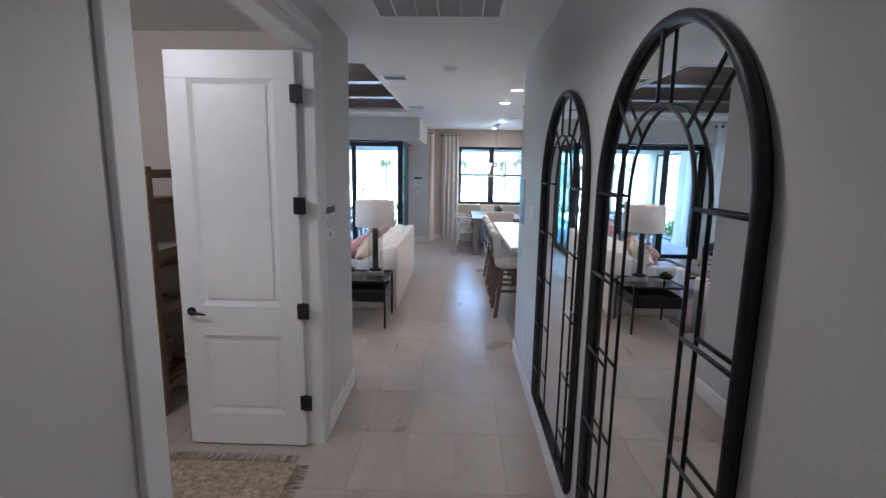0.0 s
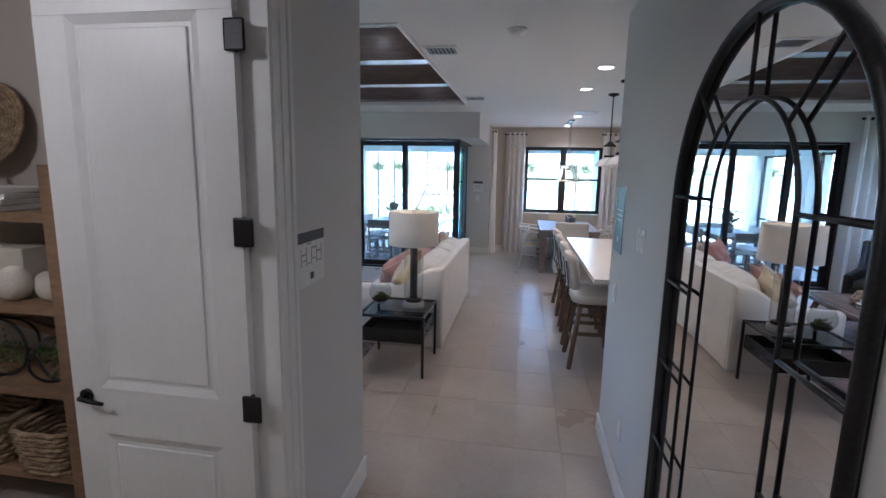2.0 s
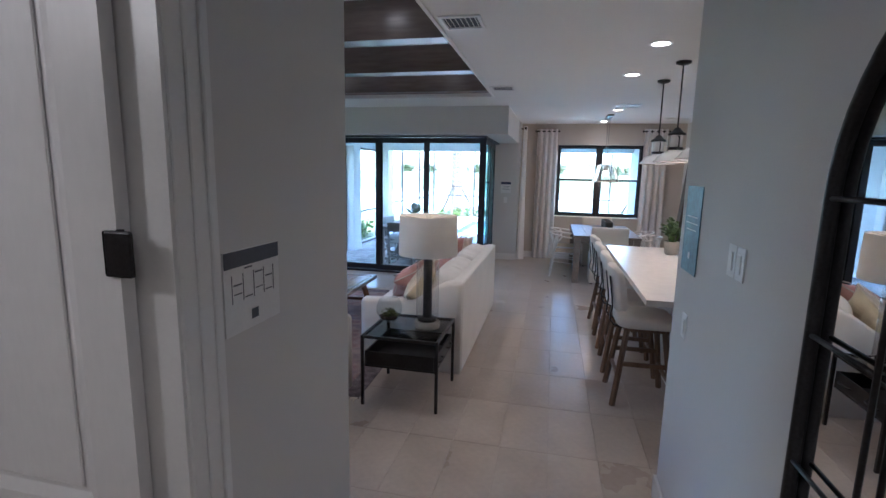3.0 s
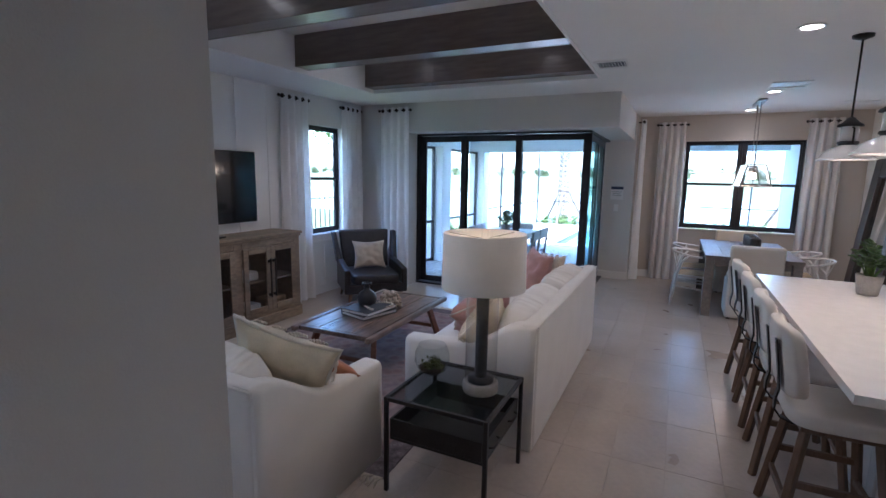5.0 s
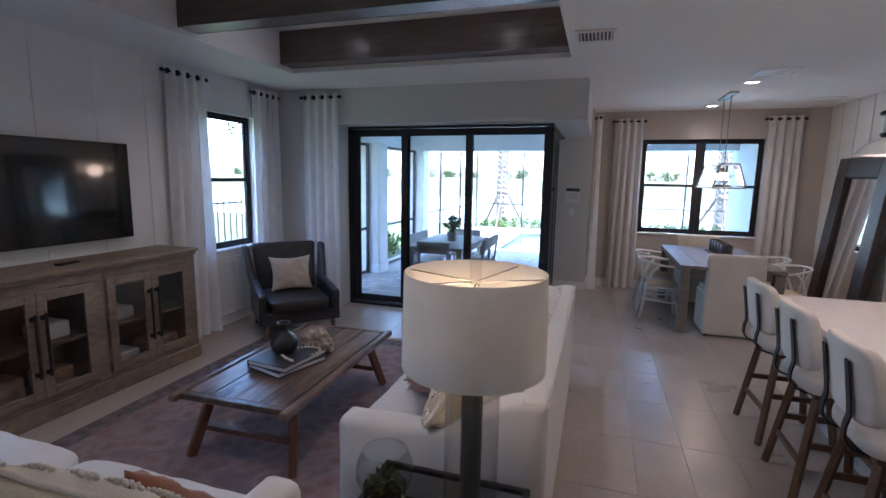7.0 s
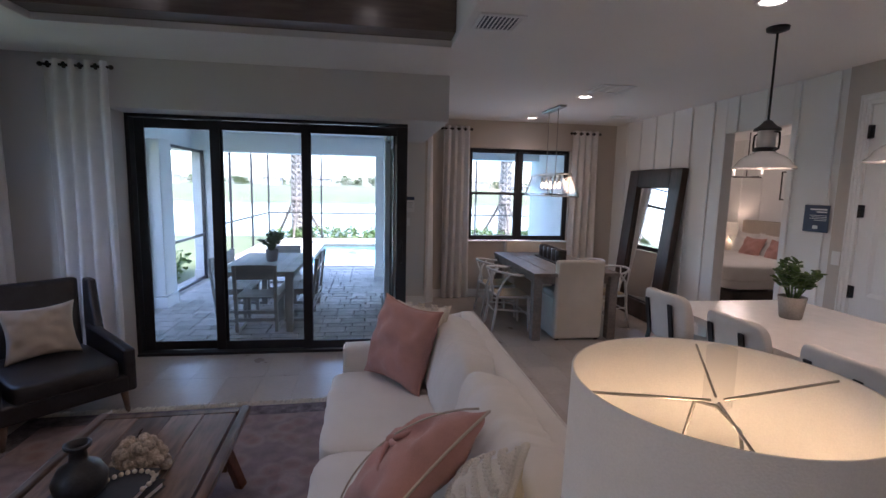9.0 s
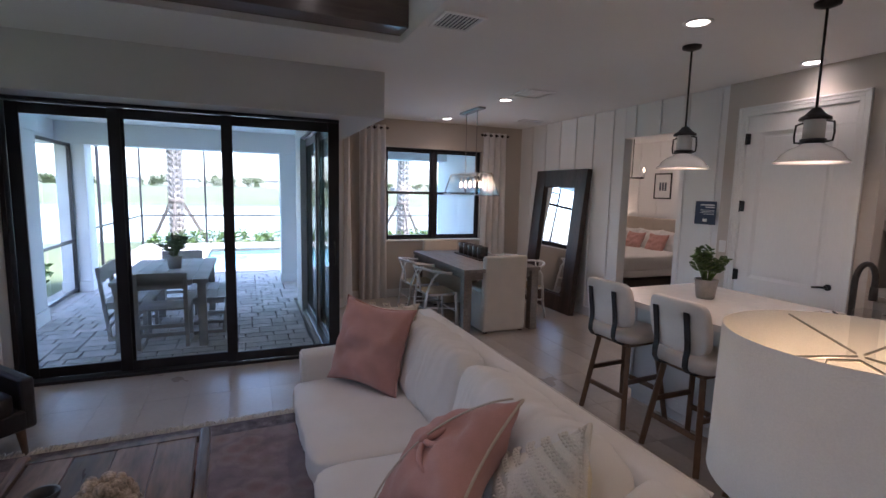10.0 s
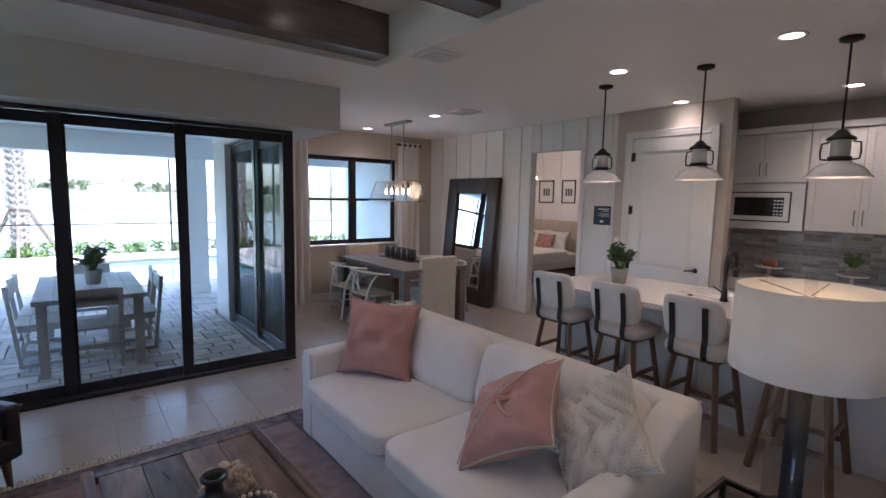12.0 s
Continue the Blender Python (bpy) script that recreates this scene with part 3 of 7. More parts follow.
def ceiling_vent(x, y, w, d, slats, label, along=0, back=None):
    v = thing("ceiling_vent", label, "vent", pose(x, y, H, 0, 0, 90 if along else 0), "ceiling vents")
    bm = B()
    for b in ((-w / 2, w / 2, -d / 2, -d / 2 + 0.025), (-w / 2, w / 2, d / 2 - 0.025, d / 2), (-w / 2, -w / 2 + 0.025, -d / 2 + 0.025, d / 2 - 0.025), (w / 2 - 0.025, w / 2, -d / 2 + 0.025, d / 2 - 0.025)):
        box(bm, *b, -0.014, -0.001, 0.003)
    part("frame", bm, M_WHITE, v)
    # no opening is cut: the ink-dark sheet paints in the duct's shade
    part("backing", box(B(), -w / 2 + 0.025, w / 2 - 0.025, -d / 2 + 0.025, d / 2 - 0.025, -0.003, -0.001), back or M_INK, v, "flat sheet in place of the duct behind the slats")
    for k in range(slats):
        xx = -w / 2 + 0.025 + (w - 0.05) * (k + 0.5) / slats
        part("slat", box(B(), -0.002, 0.008, -d / 2 + 0.025, d / 2 - 0.025, -0.002, 0.0, 0, 1, pose(xx, 0, -0.006, 0, 35, 0)), M_WHITE, v)
    return v


ceiling_vent(-0.71, 6.12, 0.28, 0.28, 7, "white slatted ceiling vent between hall and tray")
ceiling_vent(-0.70, 8.70, 0.29, 0.30, 9, "white slatted ceiling vent beside the tray")
ceiling_vent(0.93, 10.35, 0.36, 0.36, 3, "flat white square ceiling vent", 0, M_WHITE)
ceiling_vent(1.98, 12.05, 0.36, 0.16, 3, "narrow white ceiling vent by the dining wall", 0, M_WHITE)
# large return grille over the hall
v = thing("return_grille", "large white air return grille with a grid over the hall", "vent", pose(-0.145, 3.70, H))
w, d = 0.405, 0.31
bm = B()
for b in ((-w, w, -d, -d + 0.03), (-w, w, d - 0.03, d), (-w, -w + 0.03, -d + 0.03, d - 0.03), (w - 0.03, w, -d + 0.03, d - 0.03)):
    box(bm, *b, -0.016, -0.001, 0.003)
part("frame", bm, M_WHITE, v)
part("filter", box(B(), -w + 0.03, w - 0.03, -d + 0.03, d - 0.03, -0.004, -0.001), M_FARGLASS, v, "grey filter behind the grid")
for k in range(1, 6):
    part("bar", box(B(), -w + k * w / 3 - 0.004, -w + k * w / 3 + 0.004, -d + 0.03, d - 0.03, -0.013, -0.004), M_WHITE, v)
for k in range(1, 30):
    part("slat", box(B(), -w + 0.03, w - 0.03, -d + 0.03 + k * 0.0193, -d + 0.032 + k * 0.0193, -0.011, -0.005), M_WHITE, v)
s = thing("smoke_detector", "round white smoke detector on the hall ceiling", "smoke detector", pose(-0.10, 5.60, H))
part("base", lathe(B(), [(0, -0.001), (0.07, -0.001), (0.07, -0.012), (0, -0.012)], 28), M_WHITE, s)
part("cover", lathe(B(), [(0.06, -0.012), (0.056, -0.034), (0.03, -0.042), (0, -0.042)], 28), M_WHITE, s)

# recessed lights; the two over the hall (x -0.13) are unseen, added to brighten it
for x, y, zc, watts in ((0.69, 6.88, H, 0.35), (0.66, 8.06, H, 0.35), (0.857, 10.814, H, 0.9), (0.816, 12.493, H, 0.9), (2.20, 8.30, H, 0.5), (2.55, 6.95, H, 1.1), (2.0, 5.6, H, 0.3),
                        (-1.50, 8.40, TZ, 1.5), (-3.15, 8.40, TZ, 1.5), (-1.50, 6.10, TZ, 1.2), (-3.15, 6.10, TZ, 1.2), (-0.13, -0.7, H, 0.55), (-0.13, 2.3, H, 0.7)):
    c = thing("recessed_light", "round lit recessed ceiling light with a white rim", "ceiling light", pose(x, y, zc), "recessed lights")
    part("rim", lathe(B(), [(0.062, -0.001), (0.088, -0.001), (0.086, -0.008), (0.066, -0.008), (0.062, -0.001)], 32), M_WHITE, c)
    part("lens", lathe(B(), [(0, -0.004), (0.0615, -0.004)], 32), M_CANLIGHT, c, "glowing warm white lens")
    lamp("recessed_lamp", x, y, zc - 0.03, watts, 0.06, WARM, 125)


# ---- doors ----
def panel_door(w, h, name, label, m, hinge_side=1, swing=1, lever_z=0.90):
    """Two panel door: hinge edge at x = 0, running to x = w."""
    d = thing(name, label, "door", m, kind="structure")
    bm = B()
    t = 0.0175
    top, mid, low, st = 0.155, (0.745, 0.935), 0.225, 0.125
    box(bm, 0, w, -t, t, 0.012, low, 0.002)
    box(bm, 0, w, -t, t, h - top, h, 0.002)
    box(bm, 0, st, -t, t, low, h - top, 0.0)
    box(bm, w - st, w, -t, t, low, h - top, 0.0)
    box(bm, st, w - st, -t, t, mid[0], mid[1], 0.0)
    part("frame", bm, M_DOOR, d)
    for z0, z1 in ((low, mid[0]), (mid[1], h - top)):
        bm = B()
        box(bm, st + 0.001, w - st - 0.001, -0.006, 0.006, z0 + 0.001, z1 - 0.001)
        for s in (1, -1):
            # sloped moulding and raised field
            a = [(st, z0), (w - st, z0), (w - st, z1), (st, z1)]
            b = [(st + 0.03, z0 + 0.03), (w - st - 0.03, z0 + 0.03), (w - st - 0.03, z1 - 0.03), (st + 0.03, z1 - 0.03)]
            va = [bm.verts.new((x, s * t, z)) for x, z in a]
            vb = [bm.verts.new((x, s * 0.0065, z)) for x, z in b]
            for i in range(4):
                bm.faces.new((va[i], va[(i + 1) % 4], vb[(i + 1) % 4], vb[i]))
            box(bm, st + 0.045, w - st - 0.045, min(s * 0.0065, s * 0.012), max(s * 0.0065, s * 0.012), z0 + 0.045, z1 - 0.045, 0.004)
        part("panel", bm, M_DOOR, d)
    lv = part("lever_handle", rod(B(), (w - 0.065, -0.03, lever_z), (w - 0.065, 0.03, lever_z), 0.026, None, 20), M_BLACK, d, "oil rubbed black door lever")
    for s in (1, -1):
        part("lever", tube(B(), [(w - 0.065, s * 0.03, lever_z), (w - 0.065, s * 0.055, lever_z), (w - 0.10, s * 0.06, lever_z - 0.002), (w - 0.165, s * 0.055, lever_z - 0.012)], [0.010, 0.010, 0.009, 0.007], 10), M_BLACK, lv)
    part("latch_plate", box(B(), w - 0.001, w + 0.002, -0.012, 0.012, lever_z - 0.03, lever_z + 0.03), M_BLACK, d)
    return d


def hinges(parent, zs, x, y):
    for z in zs:
        bm = B()
        box(bm, x - 0.036, x + 0.036, y - 0.003, y + 0.003, z - 0.05, z + 0.05, 0.006, 2)
        rod(bm, (x, y - 0.008, z - 0.052), (x, y - 0.008, z + 0.052), 0.008, None, 10)
        part("hinge", bm, M_BLACK, parent, "black butt hinge")


HX = -0.945
dl = panel_door(0.755, 2.44, "door_study", "white two panel door standing open into the study", pose(HX - 0.004, 3.602, 0, 0, 0, 180), lever_z=0.90)
hinges(dl, (0.31, 0.915, 1.565, 2.205), -0.008, 0.0245)
# jamb and casing of the study doorway
bm = B()
XJ = XL - 0.115
box(bm, XJ - 0.006, XL + 0.006, 3.626, 3.648, 0, 2.475)
box(bm, XJ - 0.006, XL + 0.006, 2.03, 2.05, 0, 2.475)
box(bm, XJ - 0.006, XL + 0.006, 2.05, 3.626, 2.455, 2.475)
solid("door_frame_study", bm, M_TRIM, "white painted door jamb of the study", "door frame", kind="structure")


def casing(name, y0, y1, ztop, x, s, w=0.095, label="white moulded door casing"):
    bm = B()
    for k, (a, b, t) in enumerate(((0.006, w * 0.45, 0.012), (w * 0.45, w * 0.8, 0.017), (w * 0.8, w, 0.024))):
        x0, x1 = sorted((x, x + s * t))
        box(bm, x0, x1, y0 - b, y0 - a, 0.0, ztop + b, 0.003)
        box(bm, x0, x1, y1 + a, y1 + b, 0.0, ztop + b, 0.003)
        box(bm, x0, x1, y0 - a + 0.0005, y1 + a - 0.0005, ztop + a, ztop + b, 0.003)
    return solid(name, bm, M_TRIM, label, "door casing", kind="structure")


casing("door_casing_study", 2.045, 3.63, 2.46, XL, 1, 0.125)
casing("door_casing_study_inside", 2.045, 3.63, 2.46, XJ, -1)
dp = panel_door(0.87, 2.424, "door_pantry", "white two panel pantry door, closed", pose(PX + 0.02, 8.902, 0, 0, 0, -90), lever_z=0.97)
hinges(dp, (0.30, 0.95, 1.6, 2.22), 0.0, -0.022)
bm = B()
box(bm, PX - 0.004, PX + 0.12, 8.904, 8.912, 0, 2.435)
box(bm, PX - 0.004, PX + 0.12, 8.02, 8.028, 0, 2.435)
box(bm, PX - 0.004, PX + 0.12, 8.028, 8.904, 2.427, 2.435)
solid("door_frame_pantry", bm, M_TRIM, "white painted pantry door jamb", "door frame", kind="structure")
casing("door_casing_pantry", 8.028, 8.904, 2.425, PX, -1, 0.085)


# ---- windows ----
def stiles(x0, x1, z0, z1, w, d):
    """Boxes of a frame in the xz plane."""
    return [(x0, x0 + w, -d / 2, d / 2, z0, z1), (x1 - w, x1, -d / 2, d / 2, z0, z1), (x0 + w, x1 - w, -d / 2, d / 2, z0, z0 + w), (x0 + w, x1 - w, -d / 2, d / 2, z1 - w, z1)]


def frame_mesh(boxes, bevel=0.003):
    bm = B()
    for b in boxes:
        box(bm, *b, bevel)
    return bm


def pane(x0, x1, z0, z1, y=0.0, mat=M_GLASS, parent=None):
    p = part("pane", box(B(), x0, x1, y - 0.003, y + 0.003, z0, z1), mat, parent, "clear glass pane")
    p.visible_shadow = False
    return p


def hung_window(name, units, z0, z1, m, label):
    """Single hung units side by side in one dark frame; y points out."""
    w = thing(name, label, "window", m, kind="structure")
    for x0, x1 in units:
        zm = z0 + (z1 - z0) * 0.515
        part("window_frame", frame_mesh(stiles(x0, x1, z0, z1, 0.04, 0.07)), M_BRONZE, w)
        part("upper_sash", frame_mesh(stiles(x0 + 0.04, x1 - 0.04, zm - 0.02, z1 - 0.04, 0.025, 0.03)), M_BRONZE, w)
        part("lower_sash", frame_mesh([(a, b, c - 0.012, d - 0.012, e, f) for a, b, c, d, e, f in stiles(x0 + 0.04, x1 - 0.04, z0 + 0.04, zm + 0.022, 0.032, 0.03)]), M_BRONZE, w)
        pane(x0 + 0.06, x1 - 0.06, zm, z1 - 0.06, 0.004, parent=w)
        pane(x0 + 0.06, x1 - 0.06, z0 + 0.06, zm, -0.010, parent=w)
    return w


XM = (DW0 + DW1) / 2
hung_window("window_dining", [(DW0 + 0.002, XM), (XM + 0.001, DW1 - 0.002)], DWZ0 + 0.012, DWZ1 - 0.002, pose(0, YD + 0.10, 0), "dark bronze twin hung dining window")
solid("window_sill_dining", box(B(), DW0 - 0.03, DW1 + 0.03, YD - 0.03, YD + 0.06, DWZ0 - 0.012, DWZ0 + 0.01, 0.005), M_TRIM, "white sill under the dining window", "window sill", kind="structure")
hung_window("window_living", [(LW0 + 0.002, LW1 - 0.002)], LWZ0 + 0.012, LWZ1 - 0.002, pose(XW - 0.10, 0, 0, 0, 0, 90), "dark bronze hung window beside the television")
solid("window_sill_living", box(B(), XW - 0.06, XW + 0.03, LW0 - 0.03, LW1 + 0.03, LWZ0 - 0.012, LWZ0 + 0.01, 0.005), M_TRIM, "white sill under the living room window", "window sill", kind="structure")

hung_window("window_living_south", [(LV0 + 0.002, LV1 - 0.002)], LWZ0 + 0.012, LWZ1 - 0.002, pose(XW - 0.10, 0, 0, 0, 0, 90), "dark bronze hung window behind the sheer curtain")
solid("window_sill_south", box(B(), XW - 0.06, XW + 0.03, LV0 - 0.03, LV1 + 0.03, LWZ0 - 0.012, LWZ0 + 0.01, 0.005), M_TRIM, "white sill under the curtained window", "window sill", kind="structure")

# front sliding doors: three panels on two tracks
sd = thing("sliding_door_front", "black framed three panel sliding glass door", "sliding door", pose(0, YS, 0), kind="structure")
X0, X1 = -3.749, -1.13
part("head_track", box(B(), X0, X1, -0.02, 0.12, SOF - 0.03, SOF - 0.001, 0.003), M_BRONZE, sd)
part("sill_track", box(B(), X0, X1, -0.035, 0.12, 0.0, 0.028, 0.004), M_BRONZE, sd)
part("jamb", box(B(), X0, X0 + 0.035, -0.02, 0.12, 0.028, SOF - 0.03, 0.003), M_BRONZE, sd)
for a, b, y in ((X0 + 0.037, -2.92, 0.085), (-3.03, -2.08, 0.05), (-2.172, X1 - 0.0, 0.015)):
    p = part("sliding_panel", frame_mesh([(c, d, y + e / 2, y + f / 2, g, h) for c, d, e, f, g, h in stiles(a, b, 0.03, SOF - 0.032, 0.088, 0.034)]), M_BRONZE, sd)
    g = part("pane", box(B(), a + 0.08, b - 0.08, y - 0.003, y + 0.003, 0.11, SOF - 0.115), M_GLASS, p, "clear glass pane")
    g.visible_shadow = False
part("corner_post", box(B(), X1 - 0.105, X1, -0.018, 0.0, 0.03, SOF - 0.032, 0.003), M_BRONZE, sd)
part("pull_handle", tube(B(), [(X1 - 0.05, -0.002, 0.92), (X1 - 0.05, -0.045, 0.95), (X1 - 0.05, -0.045, 1.13), (X1 - 0.05, -0.002, 1.16)], 0.008), M_BLACK, sd)
# side sliding doors, running out from the corner
ss = thing("sliding_door_side", "black framed sliding glass door returning along the dining room", "sliding door", pose(-1.2, 0, 0), kind="structure")
part("head_track", box(B(), -0.06, 0.06, YS + 0.125, 12.468, SOF - 0.03, SOF - 0.001, 0.003), M_BRONZE, ss)
part("sill_track", box(B(), -0.06, 0.06, YS + 0.125, 12.468, 0.0, 0.028, 0.004), M_BRONZE, ss)
for a, b, x in ((YS + 0.13, 11.55, 0.022), (11.47, 12.46, -0.022)):
    p = part("sliding_panel", frame_mesh([(x + e / 2, x + f / 2, c, d, g, h) for c, d, e, f, g, h in stiles(a, b, 0.03, SOF - 0.032, 0.088, 0.034)]), M_BRONZE, ss)
    g = part("pane", box(B(), x - 0.003, x + 0.003, a + 0.08, b - 0.08, 0.11, SOF - 0.115), M_TEAL, p, "greenish glass pane")
    g.visible_shadow = False
# ---- outdoors ----
random.seed(5)
setting("ground", [(-700, 700, 21.6, 23.2, -0.6, -0.10), (-700, -4.75, -60, 21.6, -0.6, -0.10), (6.2, 700, 13.9, 21.6, -0.6, -0.10), (3.45, 700, -60, 13.1, -0.6, -0.12)], M_GRASS, "mown green lawn round the house")
bm = B()
# bank sloping into the lake, lake and far shore as one sheet
xs = [-600 + 40 * i for i in range(31)]
rows = [(23.2, -0.10), (25.0, -0.45), (26.0, -0.9)]
sheet(bm, [[Vector((x, y, z)) for x in xs] for y, z in rows])
sheet(bm, [[Vector((x, y + 6 * math.sin(x * 0.013) + 0.05 * abs(x), z)) for x in xs] for y, z in ((78, -0.9), (84, 0.2), (110, 0.6), (420, 1.5), (1500, 3))])
solid("ground_banks", bm, M_GRASS, "grassy lake bank and far meadow", "ground", kind="structure")
setting("water", [(-700, 700, 24.6, 130, -0.75, -0.7)], M_WATER, "pale lake behind the garden")
# pool deck
setting("pavement", [(-4.75, 6.2, YS + 0.125, 16.35, -0.3, -0.045), (-4.75, -2.9, 16.35, 20.3, -0.3, -0.045), (-4.75, 6.2, 20.3, 21.6, -0.3, -0.045)], M_SAND, "sand joints under the lanai pavers")
setting("pool_basin", [(-2.9, 6.2, 16.35, 20.3, -1.4, -1.3)], M_POOL, "blue pool floor")
setting("water_pool", [(-2.9, 6.2, 16.35, 20.3, -0.17, -0.12)], M_POOL, "clear turquoise pool water")
for k, b in enumerate(((-3.2, 6.2, 16.05, 16.35), (-3.2, 6.2, 20.3, 20.6), (-3.2, -2.9, 16.35, 20.3))):
    solid("pool_coping", box(B(), *b, -0.04, -0.003, 0.01, 2), M_COPING, "pale stone coping round the pool", "pool coping", kind="structure")
# lanai roof, header and columns
setting("ceiling_lanai", [(-5.2, -1.302, YS + 0.13, YD + 0.16, 2.60, 2.72), (-5.2, 2.6, YD + 0.16, 15.1, 2.60, 2.72)], M_STUCCO, "white lanai ceiling")
setting("lanai_header", [(-5.0, 2.6, 14.65, 15.05, 2.27, 2.60), (-5.0, -4.6, YS + 0.13, 14.65, 2.27, 2.60)], M_STUCCO, "white stucco lanai beam")
setting("wall_outside", [(-5.0, XW - 0.15, YN + 0.15, YS + 0.5, -0.1, 2.6), (1.72, 2.38, YD + 0.151, 15.1, -0.1, 2.6)], M_STUCCO, "white stucco house wall by the lanai")
for x, y, w in ((-4.62, 12.45, 0.38), (-4.62, 14.67, 0.38), (-1.42, 14.67, 0.36)):
    c = thing("lanai_column", "square white stucco column on the lanai", "column", pose(x, y, 0), "lanai columns", kind="structure")
    part("shaft", box(B(), 0, w, 0, w, 0.16, 2.27, 0.008), M_STUCCO, c)
    part("plinth", box(B(), -0.015, w + 0.015, -0.015, w + 0.015, -0.045, 0.16, 0.006), M_STUCCO, c)
# screen cage
sc = thing("screen_enclosure", "thin black aluminium screen enclosure round the lanai", "screen enclosure", pose(0, 0, 0), kind="structure")
for x in (-4.74, -3.1, -0.6, 2.0, 4.4):
    part("post", box(B(), x - 0.025, x + 0.025, 21.55, 21.6, -0.045, 4.6), M_BRONZE, sc)
for y in (15.4, 17.4, 19.4):
    part("post", box(B(), -4.76, -4.71, y - 0.025, y + 0.025, -0.045, 3.6), M_BRONZE, sc)
part("rail", box(B(), -4.70, 6.2, 21.555, 21.595, 0.80, 0.84), M_BRONZE, sc)
part("rail", box(B(), -4.755, -4.715, 15.43, 21.54, 0.80, 0.84), M_BRONZE, sc)
part("rail", box(B(), -4.70, 6.2, 21.555, 21.595, 3.0, 3.05), M_BRONZE, sc)
for y0, y1 in ((YS + 0.14, 12.44), (12.84, 14.66)):
    for y in (y0 + 0.02, y1 - 0.04):
        part("post", box(B(), -4.46, -4.41, y, y + 0.03, -0.045, 2.27), M_BRONZE, sc)
    for z in (0.02, 0.78, 2.22):
        part("rail", box(B(), -4.455, -4.415, y0 + 0.055, y1 - 0.045, z, z + 0.045), M_BRONZE, sc)
# fence out on the lawn
fe = thing("garden_fence", "black metal picket fence along the lawn", "fence", pose(0, 0, 0))
for k in range(46):
    y = 9.6 + 0.2 * k
    part("picket", box(B(), -9.01, -8.99, y, y + 0.02, -0.1, 1.15), M_BLACK, fe)
for z in (0.05, 1.0):
    part("rail", box(B(), -8.985, -8.965, 9.5, 18.8, z, z + 0.04), M_BLACK, fe)


def leaf_clump(bm, centre, spread, count, size, rnd, flat=1.0):
    """Many small folded leaves about a centre."""
    for _ in range(count):
        p = Vector(centre) + Vector((rnd.gauss(0, spread), rnd.gauss(0, spread), rnd.gauss(0, spread) * flat))
        a = Vector((rnd.uniform(-1, 1), rnd.uniform(-1, 1), rnd.uniform(-0.2, 1))).normalized()
        s = a.orthogonal().normalized()
        s.rotate(Matrix.Rotation(rnd.uniform(0, 6.28), 3, a))
        k = size * rnd.uniform(0.6, 1.3)
        v = [bm.verts.new(p), bm.verts.new(p + a * k * 0.5 + s * k * 0.28), bm.verts.new(p + a * k), bm.verts.new(p + a * k * 0.5 - s * k * 0.28)]
        bm.faces.new(v)


rnd = random.Random(11)
for k in range(26):
    x, y = -4.6 + 0.42 * k + rnd.uniform(-0.1, 0.1), 22.1 + rnd.uniform(-0.2, 0.3)
    bm = B()
    for _ in range(7):
        leaf_clump(bm, (rnd.gauss(0, 0.12), rnd.gauss(0, 0.12), rnd.uniform(0.06, 0.30)), 0.07, 26, 0.10, rnd)
    solid("garden_shrub", bm, M_BUSH, "low leafy green shrub by the lake bank", "shrub", pose(x, y, -0.1), "lake bank shrubs")
for k in range(9):
    x, y = -5.35 + rnd.uniform(-0.2, 0.2), 11.0 + 0.55 * k
    bm = B()
    for _ in range(9):
        leaf_clump(bm, (rnd.gauss(0, 0.16), rnd.gauss(0, 0.16), rnd.uniform(0.08, 0.5)), 0.09, 26, 0.12, rnd)
    solid("garden_shrub", bm, M_BUSH, "leafy green shrub beside the lanai", "shrub", pose(x, y, -0.1), "lanai shrubs")


